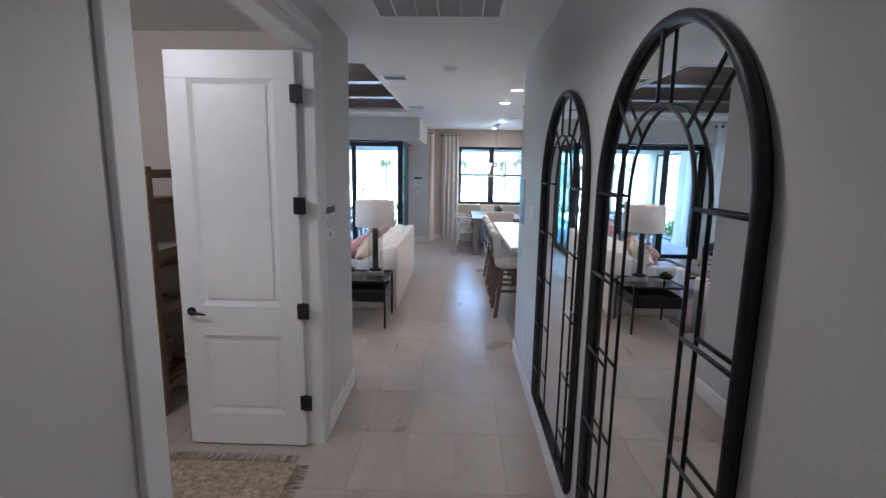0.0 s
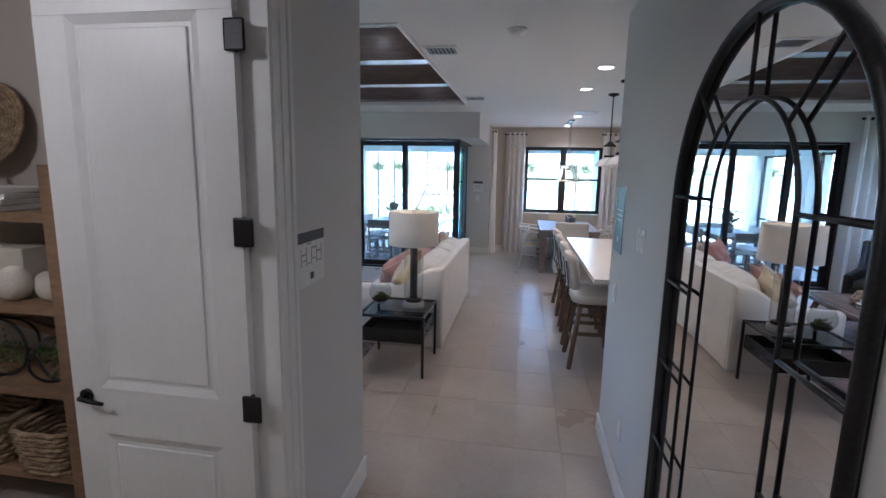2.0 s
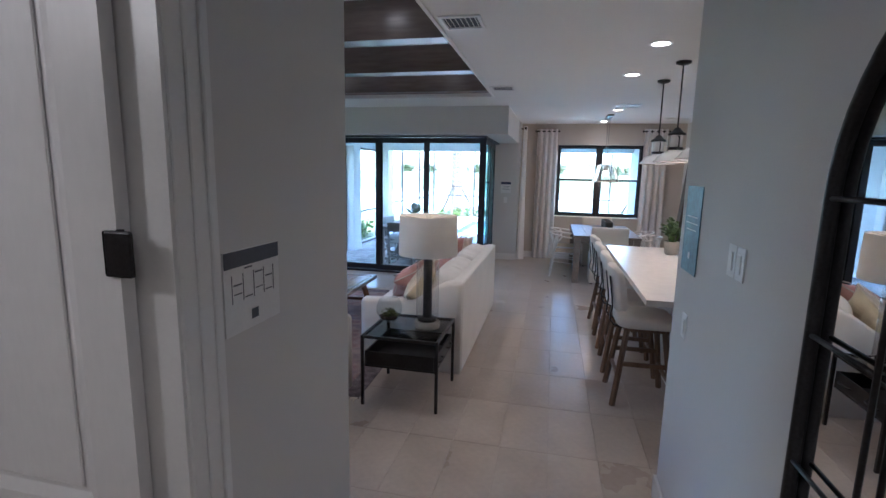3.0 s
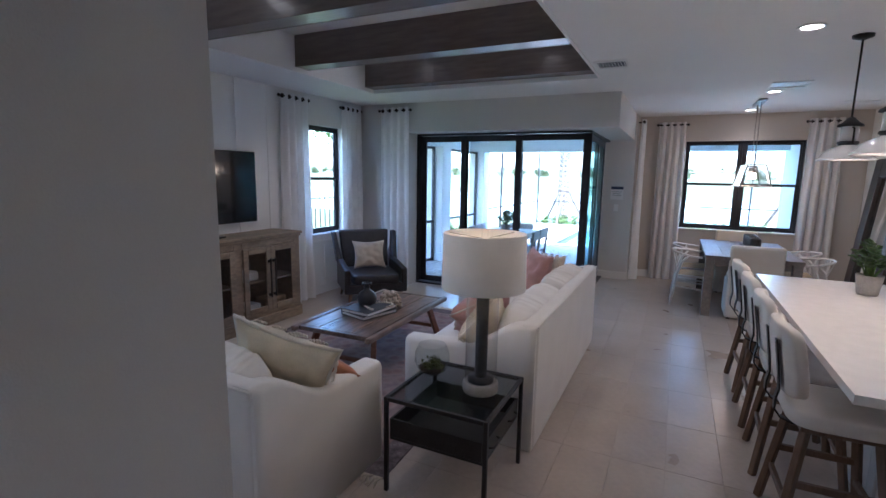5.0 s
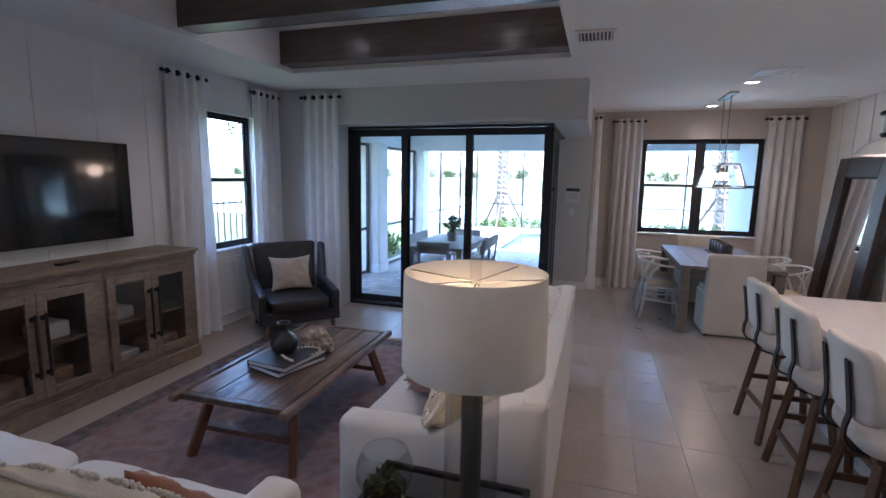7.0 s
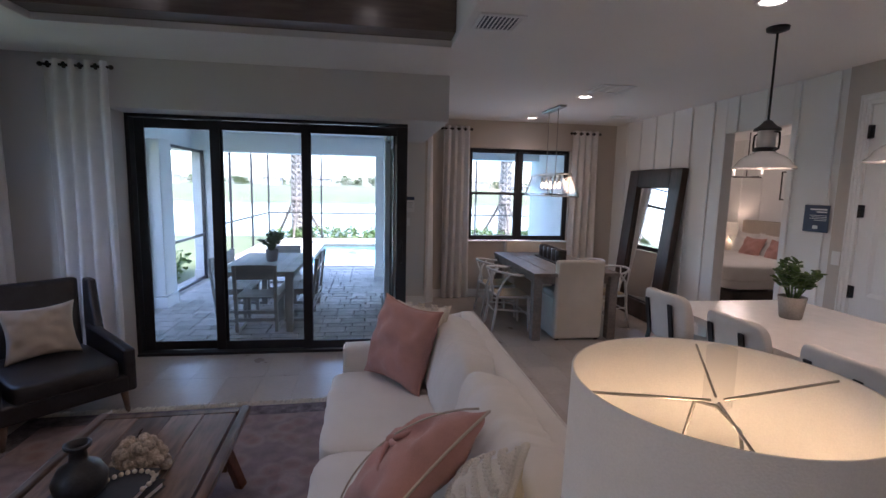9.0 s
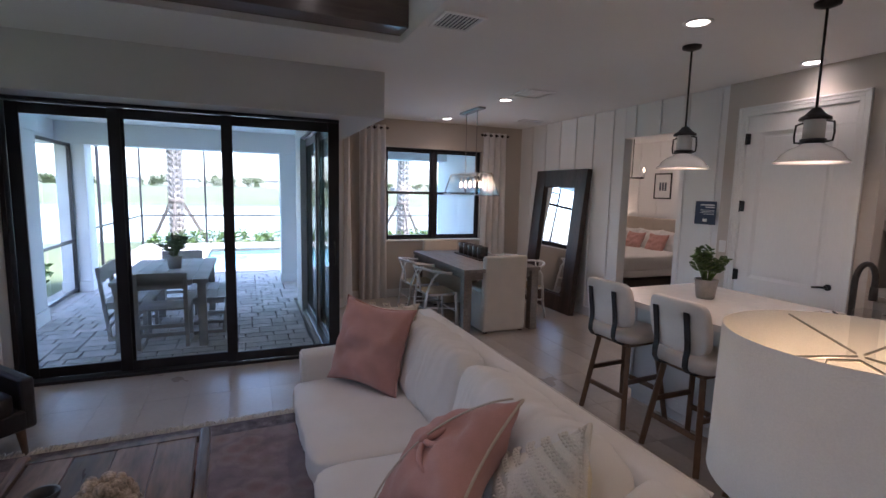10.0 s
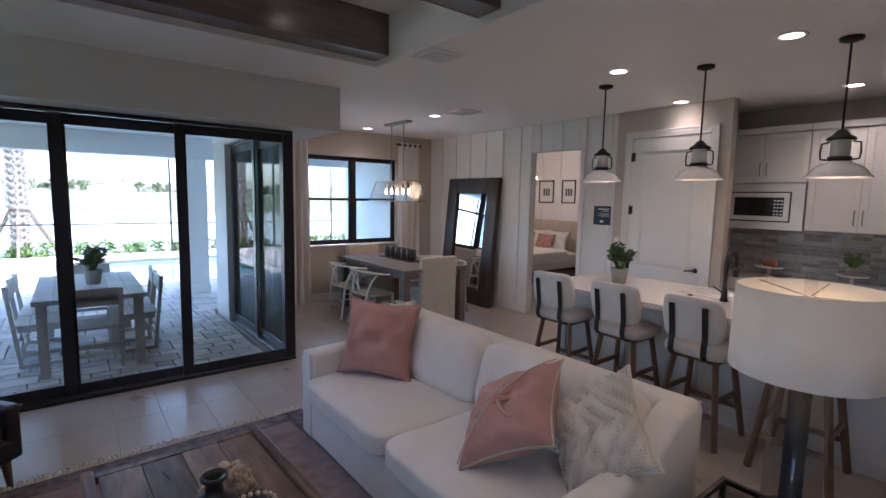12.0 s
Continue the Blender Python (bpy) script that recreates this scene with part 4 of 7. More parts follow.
def palm(x, y, h, label, braced):
    p = thing("palm_tree", label, "palm tree", pose(x, y, -0.1), "young palms")
    bm = B()
    n = int(h / 0.09)
    prof = [(0.0, 0.0)]
    for i in range(n):
        z = h * i / n
        r = 0.17 - 0.03 * z / h
        prof += [(r + 0.035 * (i % 2), z), (r + 0.03 * (1 - i % 2), z + 0.05)]
    prof.append((0.0, h))
    lathe(bm, prof, 12)
    for i in range(n):
        for k in range(6):
            a = k * 1.047 + i * 0.52
            z = h * i / n
            rod(bm, (0.15 * math.cos(a), 0.15 * math.sin(a), z), (0.25 * math.cos(a), 0.25 * math.sin(a), z + 0.14), 0.035, 0.012, 5)
    part("trunk", bm, M_PALMBARK, p)
    r2 = random.Random(int(x * 10))
    bm = B()
    for k in range(22):
        az, el = k * 2.4 + r2.uniform(-0.2, 0.2), r2.uniform(0.1, 1.2)
        pts = []
        for i in range(9):
            u = i / 8 * 1.9
            pts.append(Vector((math.cos(az) * u * math.cos(el), math.sin(az) * u * math.cos(el), h + u * math.sin(el) - 0.33 * u * u)))
        for i in range(1, 9):
            t = (pts[i] - pts[i - 1]).normalized()
            s = t.cross(Vector((0, 0, 1)))
            s.normalize()
            for sg in (1, -1):
                for q in range(3):
                    a = pts[i - 1].lerp(pts[i], q / 3)
                    L = 0.45 * math.sin(math.pi * (0.15 + 0.8 * i / 9))
                    b = a + s * sg * L + t * 0.2 - Vector((0, 0, 0.12))
                    bm.faces.new([bm.verts.new(v) for v in (a, a + t * 0.03, b)])
    part("crown", bm, M_FROND, p)
    if braced:
        for k in range(3):
            a = k * 2.094 + 0.5
            part("brace", bar(B(), (0.9 * math.cos(a), 0.9 * math.sin(a), 0.02), (0.2 * math.cos(a), 0.2 * math.sin(a), 1.25), 0.06, 0.09), M_POST, p, "timber staking brace")
        part("strap", lathe(B(), [(0.2, 1.25), (0.22, 1.25), (0.22, 1.4), (0.2, 1.4)], 12), M_POST, p)
    return p


palm(-3.95, 22.3, 4.4, "young palm with timber braces by the lake", True)
palm(3.2, 22.2, 4.2, "young palm with timber braces beyond the pool", True)
# far houses and trees
rh = random.Random(3)
for k in range(14):
    x, y = -330 + 50 * k + rh.uniform(-12, 12), 330 + rh.uniform(0, 60)
    w, d, hh = rh.uniform(12, 17), 12, rh.choice((3.6, 6.2, 6.2))
    h = thing("far_house", "pale stucco house with a hipped roof across the lake", "house", pose(x, y, 0.5), "houses across the lake")
    part("wall", box(B(), -w / 2, w / 2, 0, d, 0, hh), M_HOUSE, h)
    bm = B()
    v = [bm.verts.new(c) for c in ((-w / 2 - 0.6, -0.6, hh), (w / 2 + 0.6, -0.6, hh), (w / 2 + 0.6, d + 0.6, hh), (-w / 2 - 0.6, d + 0.6, hh), (-w / 2 + 5, d / 2, hh + 2.2), (w / 2 - 5, d / 2, hh + 2.2))]
    for q in ((0, 1, 5, 4), (1, 2, 5), (2, 3, 4, 5), (3, 0, 4), (3, 2, 1, 0)):
        bm.faces.new([v[i] for i in q])
    part("roof", bm, M_ROOF, h)
    for f in range(2 if hh > 4 else 1):
        for i in range(4):
            xx = -w / 2 + w * (i + 0.5) / 4
            part("window", box(B(), xx - 0.7, xx + 0.7, -0.06, 0.0, 0.9 + 2.9 * f, 2.3 + 2.9 * f), M_FARGLASS, h)
for k in range(80):
    x, y = -420 + 11 * k + rh.uniform(-5, 5), rh.uniform(405, 450)
    t = thing("far_tree", "distant leafy tree beyond the lake", "tree", pose(x, y, 0.8), "trees across the lake")
    hh = rh.uniform(5, 9)
    bm = B()
    rod(bm, (0, 0, 0), (0.2, 0, hh * 0.6), 0.3, 0.12, 6)
    for q in range(4):
        rod(bm, (0.1, 0, hh * (0.35 + 0.06 * q)), (1.8 * math.cos(q * 1.7), 1.8 * math.sin(q * 1.7), hh * (0.6 + 0.05 * q)), 0.1, 0.03, 5)
    part("trunk", bm, M_PALMBARK, t)
    bm = B()
    for q in range(11):
        leaf_clump(bm, (rh.gauss(0, 2.6), rh.gauss(0, 1.2), hh * rh.uniform(0.2, 0.95)), 1.1, 42, 1.3, rh)
    part("crown", bm, M_TREELINE, t)
# nearer green tree beside the lanai
for x, y, hh in ((-11.5, 19.5, 5.0), (-14.0, 27.0, 5.5)):
    t = thing("garden_tree", "young leafy green tree on the lawn", "tree", pose(x, y, -0.1))
    bm = B()
    tube(bm, [(0, 0, 0), (0.05, 0, hh * 0.3), (0.0, 0.06, hh * 0.55), (0.05, 0, hh * 0.85)], [0.11, 0.09, 0.06, 0.03])
    ends = []
    for q in range(9):
        a, z = q * 2.4, hh * (0.35 + 0.05 * q)
        e = Vector((1.25 * math.cos(a), 1.25 * math.sin(a), z + 0.7))
        rod(bm, (0.02, 0.03, z), e, 0.04, 0.012, 6)
        ends += [e, e * 0.6 + Vector((0, 0, 0.4 * z))]
    part("trunk", bm, M_PALMBARK, t)
    bm = B()
    for e in ends:
        for q in range(4):
            leaf_clump(bm, e + Vector((rh.gauss(0, 0.3), rh.gauss(0, 0.3), rh.gauss(0, 0.25))), 0.2, 34, 0.16, rh)
    part("crown", bm, M_BUSH, t)

# ---- hall ----
def arched_mirror(y0, y1, label):
    """Arched window-pane mirror on the right hall wall; local x runs along the wall, y out of it."""
    w, h, sp = (y1 - y0) / 2, 2.02, 1.50
    m = thing("arched_mirror", label, "mirror", pose(XR - 0.002, (y0 + y1) / 2, 0.20, 0, 0, 90), "arched hall mirrors")

    def arch(x, top, z0, low=sp):
        pts = [(-x, z0)]
        for i in range(25):
            a = math.pi - math.pi * i / 24
            pts.append((x * math.cos(a), low + (top - low) * math.sin(a)))
        pts.append((x, z0))
        return pts
    for name, x, y_0, y_1, mat, lab in (("backing", w - 0.012, 0.0, 0.005, M_BLACK, ""), ("mirror_glass", w - 0.014, 0.006, 0.008, M_MIRROR, "silvered mirror glass")):
        bm = B()
        pts = arch(x, h - w + x, 0.02)
        va = [bm.verts.new((a, y_0, b)) for a, b in pts]
        vb = [bm.verts.new((a, y_1, b)) for a, b in pts]
        bm.faces.new(va)
        bm.faces.new(vb[::-1])
        for i in range(len(pts)):
            bm.faces.new((va[i], va[(i + 1) % len(pts)], vb[(i + 1) % len(pts)], vb[i]))
        part(name, bm, mat, m, lab)
    part("outer_frame", tube(B(), [(a, 0.021, b) for a, b in arch(w - 0.016, h - 0.016, 0.016)], 0.0165, 12, True), M_BLACK, m)
    xi, ti, r, d = w * 0.52, 1.785, 0.0062, 0.027
    part("inner_arch", tube(B(), [(a, d, b) for a, b in arch(xi, ti, 0.02)], r, 6), M_BLACK, m)
    part("centre_bar", rod(B(), (0, d, ti), (0, d, h - 0.02), r, None, 6), M_BLACK, m)
    for s in (1, -1):
        part("fan_bar", rod(B(), (s * xi * 0.72, d, sp + 0.205), (s * w * 0.69, d, sp + 0.365), r, None, 6), M_BLACK, m)
        for z in (0.23, 0.55, 0.87, 1.19, 1.51):
            part("cross_bar", rod(B(), (s * xi, d, z), (s * (w - 0.02), d, z), r, None, 6), M_BLACK, m)
    return m


arched_mirror(2.93, 4.025, "tall arched black metal window pane mirror on the hall wall")
arched_mirror(1.675, 2.735, "tall arched black metal window pane mirror near the hall's start")


def wall_plate(name, m, label, kind):
    p = thing(name, label, "switch" if kind != "outlet" else "outlet", m)
    part("plate", box(B(), -0.036, 0.036, 0, 0.006, -0.058, 0.058, 0.002, 2), M_WHITE, p)
    if kind == "outlet":
        for z in (-0.02, 0.02):
            part("socket", box(B(), -0.016, 0.016, 0.006, 0.008, z - 0.014, z + 0.014, 0.0008), M_WHITE, p)
    else:
        part("rocker", box(B(), -0.016, 0.016, 0.006, 0.011, -0.033, 0.033, 0.0015), M_WHITE, p)
    return p


wall_plate("light_switch", pose(XR, 4.62, 1.46, 0, 0, 90), "white rocker light switch beside the mirrors", "switch")
wall_plate("light_switch", pose(XR, 4.54, 1.46, 0, 0, 90), "white rocker light switch beside the mirrors", "switch")
wall_plate("outlet", pose(XR, 4.70, 0.38, 0, 0, 90), "white wall outlet low on the hall wall", "outlet")
wall_plate("light_switch", pose(XR, 5.12, 1.06, 0, 0, 90), "white wall plate at the hall's end", "switch")


def paper_sign(name, m, w, h, band, mat, bandmat, lines, label, blank=M_INK):
    s = thing(name, label, "sign", m)
    part("sheet", box(B(), -w / 2, w / 2, 0, 0.004, -h / 2, h / 2), mat, s)
    if band:
        part("header_band", box(B(), -w / 2 + 0.002, w / 2 - 0.002, 0.0045, 0.0055, h / 2 - band, h / 2 - 0.002), bandmat, s)
    for x, z, lw, lh in lines:
        part("text_bar", box(B(), x - lw / 2, x + lw / 2, 0.0045, 0.0055, z - lh / 2, z + lh / 2), blank, s)
    return s


paper_sign("wall_sign", pose(XL, 3.91, 1.425, 0, 0, -90), 0.25, 0.225, 0.045, M_PAPER, M_INK,
           [(-0.07 + 0.047 * i, 0.02 + 0.02 * ((i * 7) % 3), 0.034, 0.004) for i in range(4)] + [(-0.07 + 0.047 * i, -0.02 + 0.015 * (i % 2), 0.03, 0.003) for i in range(4)]
           + [(-0.093 + 0.047 * i, 0.01, 0.002, 0.075) for i in range(5)] + [(0, -0.075, 0.03, 0.028)], "white floor plan notice with a grey header on the hall wall")
paper_sign("wall_sign", pose(XR, 5.16, 1.51, 0, 0, 90), 0.24, 0.40, 0, M_BLUEPIC, M_INK, [(0.0, 0.06, 0.16, 0.006), (0.0, 0.03, 0.18, 0.005), (0.0, 0.0, 0.15, 0.005), (0, -0.12, 0.03, 0.03)], "blue notice board with pale lettering at the hall's end", M_PAPER)

# ---- study ----
sh = thing("bookshelf", "brown wooden bookshelf with crossed braces in the study", "bookshelf", pose(-3.02, 4.145, 0))
L = 0.95
for x in (-L, L - 0.07):
    for y in (-0.235, 0.175):
        part("post", box(B(), x, x + 0.07, y, y + 0.06, 0, 1.78, 0.003), M_SHELF, sh)
    part("top_rail", box(B(), x + 0.003, x + 0.067, -0.174, 0.174, 1.70, 1.76, 0.002), M_SHELF, sh)
    for z in (0.22, 0.80, 1.20):
        part("side_rail", box(B(), x + 0.01, x + 0.06, -0.174, 0.174, z - 0.06, z - 0.012, 0.002), M_SHELF, sh)
for z in (0.25, 0.70, 1.12, 1.56):
    part("shelf", box(B(), -L + 0.071, L - 0.071, -0.225, 0.225, z - 0.045, z, 0.003), M_SHELF, sh)
for s in (1, -1):
    part("cross_brace", bar(B(), (-s * (L - 0.1), 0.20, 0.73), (s * (L - 0.1), 0.20, 1.06), 0.03, 0.05), M_SHELF, sh)
SX, SY = -3.02, 4.145


def basket(x, y, z, w, d, h, label):
    b = thing("wicker_basket", label, "basket", pose(x, y, z), "shelf baskets")
    rows, n = 9, 26
    for r in range(rows):
        bm = B()
        f = 0.84 + 0.16 * r / rows
        pts = []
        for i in range(n):
            a = math.tau * i / n
            k = 1.0 + 0.035 * (1 if (i + r) % 2 else -1)
            c, s = math.cos(a), math.sin(a)
            pts.append((w / 2 * f * k * math.copysign(abs(c) ** 0.5, c), d / 2 * f * k * math.copysign(abs(s) ** 0.5, s), h * (r + 0.5) / rows))
        tube(bm, pts, h / rows * 0.56, 5, True)
        part("weave", bm, M_WICKER, b)
    part("bottom", box(B(), -w * 0.36, w * 0.36, -d * 0.36, d * 0.36, 0.0, 0.012, 0.003), M_WICKER, b)
    return b


basket(-2.74, 4.04, 0.25, 0.38, 0.32, 0.25, "woven natural wicker basket on the low shelf")
basket(-2.31, 4.04, 0.25, 0.34, 0.32, 0.24, "woven natural wicker basket at the shelf's end")
basket(-3.2, 4.04, 0.25, 0.38, 0.32, 0.25, "woven natural wicker basket on the low shelf")
for k in range(7):
    bk = thing("book", "white cloth bound book standing on the shelf", "book", pose(-2.91 + 0.045 * k, 4.10, 1.12), "white books")
    part("cover", box(B(), 0.0, 0.040, -0.10, 0.10, 0, 0.25, 0.004), M_BOOK, bk)
    part("page_block", box(B(), 0.004, 0.036, -0.094, 0.1045, 0.006, 0.244), M_PAPER, bk)
    part("spine_line", box(B(), 0.010, 0.030, -0.1015, -0.1, 0.19, 0.20), M_BEIGE, bk)
bx = thing("box_file", "pale grey box standing beside the books", "box", pose(-2.52, 4.14, 1.12))
part("case", box(B(), -0.07, 0.11, -0.12, 0.12, 0, 0.25, 0.004), M_CREAM, bx)
for k, (x, y, r) in enumerate(((-2.44, 3.99, 0.078), (-2.355, 4.09, 0.06), (-2.262, 4.02, 0.062))):
    solid("ceramic_ball", blob(B(), r, r, r * 1.1, pose(0, 0, r * 1.08), 1.0, 0.002, k, 24, 16), M_EGG, "pale chalky ceramic ball on the shelf", "ornament", pose(x, y, 1.12), "shelf balls")
for k in range(4):
    solid("book", box(B(), -0.17, 0.17, -0.12, 0.12, 0, 0.026, 0.003), M_BOOK, "flat stacked pale book on the top shelf", "book", pose(-2.56, 4.06, 1.561 + 0.0275 * k, 0, 0, 4 * (k % 3) - 4), "stacked books")
pl = thing("woven_plate", "round woven seagrass plate on a stand", "decorative plate", pose(-2.90, 4.26, 1.70, -12, 0, 0))
for k in range(10):
    r = 0.02 + 0.0225 * k
    pts = [((r + 0.006 * (i % 2)) * math.cos(i * math.tau / 40), -0.01 * (i % 2), 0.30 + (r + 0.006 * (i % 2)) * math.sin(i * math.tau / 40)) for i in range(40)]
    part("coil", tube(B(), pts, 0.0125, 5, True), M_WICKER, pl)
part("stand", tube(B(), [(-0.1, -0.09, 0.0), (0, -0.02, 0.12), (0.1, -0.09, 0.0)], 0.008, 6), M_BLACK, pl)
part("stand_leg", tube(B(), [(0, -0.02, 0.12), (0, 0.06, 0.02)], 0.008, 6), M_BLACK, pl)


def ring_plant(x, y, r, label, seed):
    g = thing("ring_planter", label, "planter", pose(x, y, 0.70), "ring planters")
    for a in (0, 60):
        part("ring", tube(B(), [(r * math.cos(t) * math.cos(radians(a)), r * math.cos(t) * math.sin(radians(a)), 1.03 * r + r * math.sin(t)) for t in [i * math.tau / 28 for i in range(28)]], 0.007, 6, True), M_BLACK, g)
    part("bulb_glass", lathe(B(), [(0, r * 0.5), (r * 0.35, r * 0.55), (r * 0.45, r * 0.9), (r * 0.3, r * 1.3)], 20), M_CLEAR, g)
    rr = random.Random(seed)
    bm = B()
    for k in range(9):
        leaf_clump(bm, (rr.gauss(0, r * 0.22), rr.gauss(0, r * 0.22), r * rr.uniform(0.4, 1.5)), 0.02, 22, 0.022, rr)
    part("trailing_plant", bm, M_LEAF, g)


ring_plant(-2.60, 4.02, 0.15, "black ring planter with a trailing green plant", 4)
ring_plant(-2.27, 4.02, 0.115, "small black ring planter with a trailing plant", 5)
sr = thing("study_rug", "woven natural jute rug with a fringe on the study floor", "rug", pose(-1.95, 2.55, 0))
part("mat", box(B(), -1.0, 1.0, -0.85, 0.85, 0.001, 0.012, 0.003), M_JUTE, sr)
rf = random.Random(8)
bm = B()
for k in range(150):
    x = -1.0 + 2.0 * k / 150
    rod(bm, (x, 0.85, 0.006), (x + rf.uniform(-0.02, 0.02), 0.93 + rf.uniform(0, 0.02), 0.004), 0.004, 0.002, 4)
    rod(bm, (1.0, -0.85 + 1.7 * k / 150, 0.006), (1.07 + rf.uniform(0, 0.02), -0.85 + 1.7 * k / 150 + rf.uniform(-0.02, 0.02), 0.004), 0.004, 0.002, 4)
part("fringe", bm, M_JUTE, sr)


# unseen study light: a bare point without a fixture, added to light door and shelf
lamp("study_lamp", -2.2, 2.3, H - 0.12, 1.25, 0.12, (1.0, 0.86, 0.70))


# ---- sofas ----
def sofa(m, length, depth, label, cushions, seed, arm_out=0.62):
    """Slipcovered sofa: local x along its length, y from front (0) to back (depth)."""
    s = thing("sofa", label, "sofa", m, "slipcovered sofas")
    aw, bt, sh_, bh = 0.15, 0.12, 0.30, 0.83
    rn = random.Random(seed)

    def skirt(x0, x1, y0, y1, z0, z1, lean=0.0, bev=0.03):
        bm = B()
        box(bm, x0, x1, y0, y1, z0, z1, bev, 3)
        for v in bm.verts:
            f = 1 - (v.co.z - z0) / (z1 - z0)
            v.co.y += lean * f
            v.co.x += 0.006 * noise.noise(Vector((v.co.y * 5, v.co.z * 4, seed)))
        for f in bm.faces:
            f.smooth = True
        return bm
    part("base", skirt(-length / 2 + aw - 0.02, length / 2 - aw + 0.02, 0.008, depth - bt, 0.012, sh_, 0, 0.02), M_LINEN, s)
    # back, slightly raked and slipcovered to the floor
    part("back", skirt(-length / 2 + 0.012, length / 2 - 0.012, depth - bt, depth, 0.012, bh, 0.0, 0.03), M_LINEN, s)
    for sg in (1, -1):
        bm = B()
        n = 18
        prof = []
        for i in range(n + 1):
            u = i / n
            y = (depth - 0.012) * u
            z = arm_out + (bh - 0.004 - arm_out) * (0.16 * u + 0.84 * min(1.0, max(0, (u - 0.48) / 0.42)) ** 2 * (3 - 2 * min(1.0, max(0, (u - 0.48) / 0.42))))
            prof.append((y, z))
        xo, xi = sg * length / 2, sg * (length / 2 - aw)
        rings = []
        for y, z in prof:
            ring = [(xo, y, 0.012), (xo, y, z - 0.035), (xo - sg * 0.012, y, z - 0.01), (xo - sg * 0.04, y, z), (xi + sg * 0.04, y, z), (xi + sg * 0.012, y, z - 0.01), (xi, y, z - 0.035), (xi, y, 0.012)]
            rings.append([bm.verts.new(p) for p in ring])
        for a, b in zip(rings, rings[1:]):
            for i in range(8):
                bm.faces.new((a[i], a[(i + 1) % 8], b[(i + 1) % 8], b[i])).smooth = True
        bm.faces.new(rings[0])
        bm.faces.new(rings[-1][::-1])
        bmesh.ops.bevel(bm, geom=[e for e in bm.edges if all(abs(v.co.y) < 1e-6 for v in e.verts)], offset=0.012, segments=2, affect="EDGES")
        part("arm", bm, M_LINEN, s)
    seam = B()
    tube(seam, [(-length / 2 + 0.01, depth - 0.004, bh - 0.012), (length / 2 - 0.01, depth - 0.004, bh - 0.012)], 0.006, 6)
    part("piping", seam, M_LINEN, s)
    inner = length - 2 * aw
    for k in range(cushions):
        w = inner / cushions
        x = -inner / 2 + w * (k + 0.5)
        part("seat_cushion", plump(B(), w / 2 - 0.002, 0.097, (depth - bt) / 2 + 0.03, pose(x, (depth - bt) / 2 - 0.035, sh_ + 0.092, 90, 0, 0), seed + k, 60, 0.004, 9.0), M_LINEN, s)
        part("back_cushion", plump(B(), w / 2 - 0.004, 0.15, 0.225, pose(x, depth - bt - 0.115, sh_ + 0.345, -15, 0, rn.uniform(-2, 2)), seed + 5 + k, 110, 0.020, 5.0), M_LINEN, s)
    return s


AL = 2.32
sofa(pose(-1.675, 7.80, 0, 0, 0, -90), AL, 0.93, "white slipcovered two cushion sofa beside the walkway", 2, 3)
sofa(pose(-2.72, 6.20, 0, 0, 0, 0) @ pose(0, 0, 0, 0, 0, 180) @ Matrix.Identity(4), 2.31, 0.98, "white slipcovered sofa backing onto the entry", 2, 17)


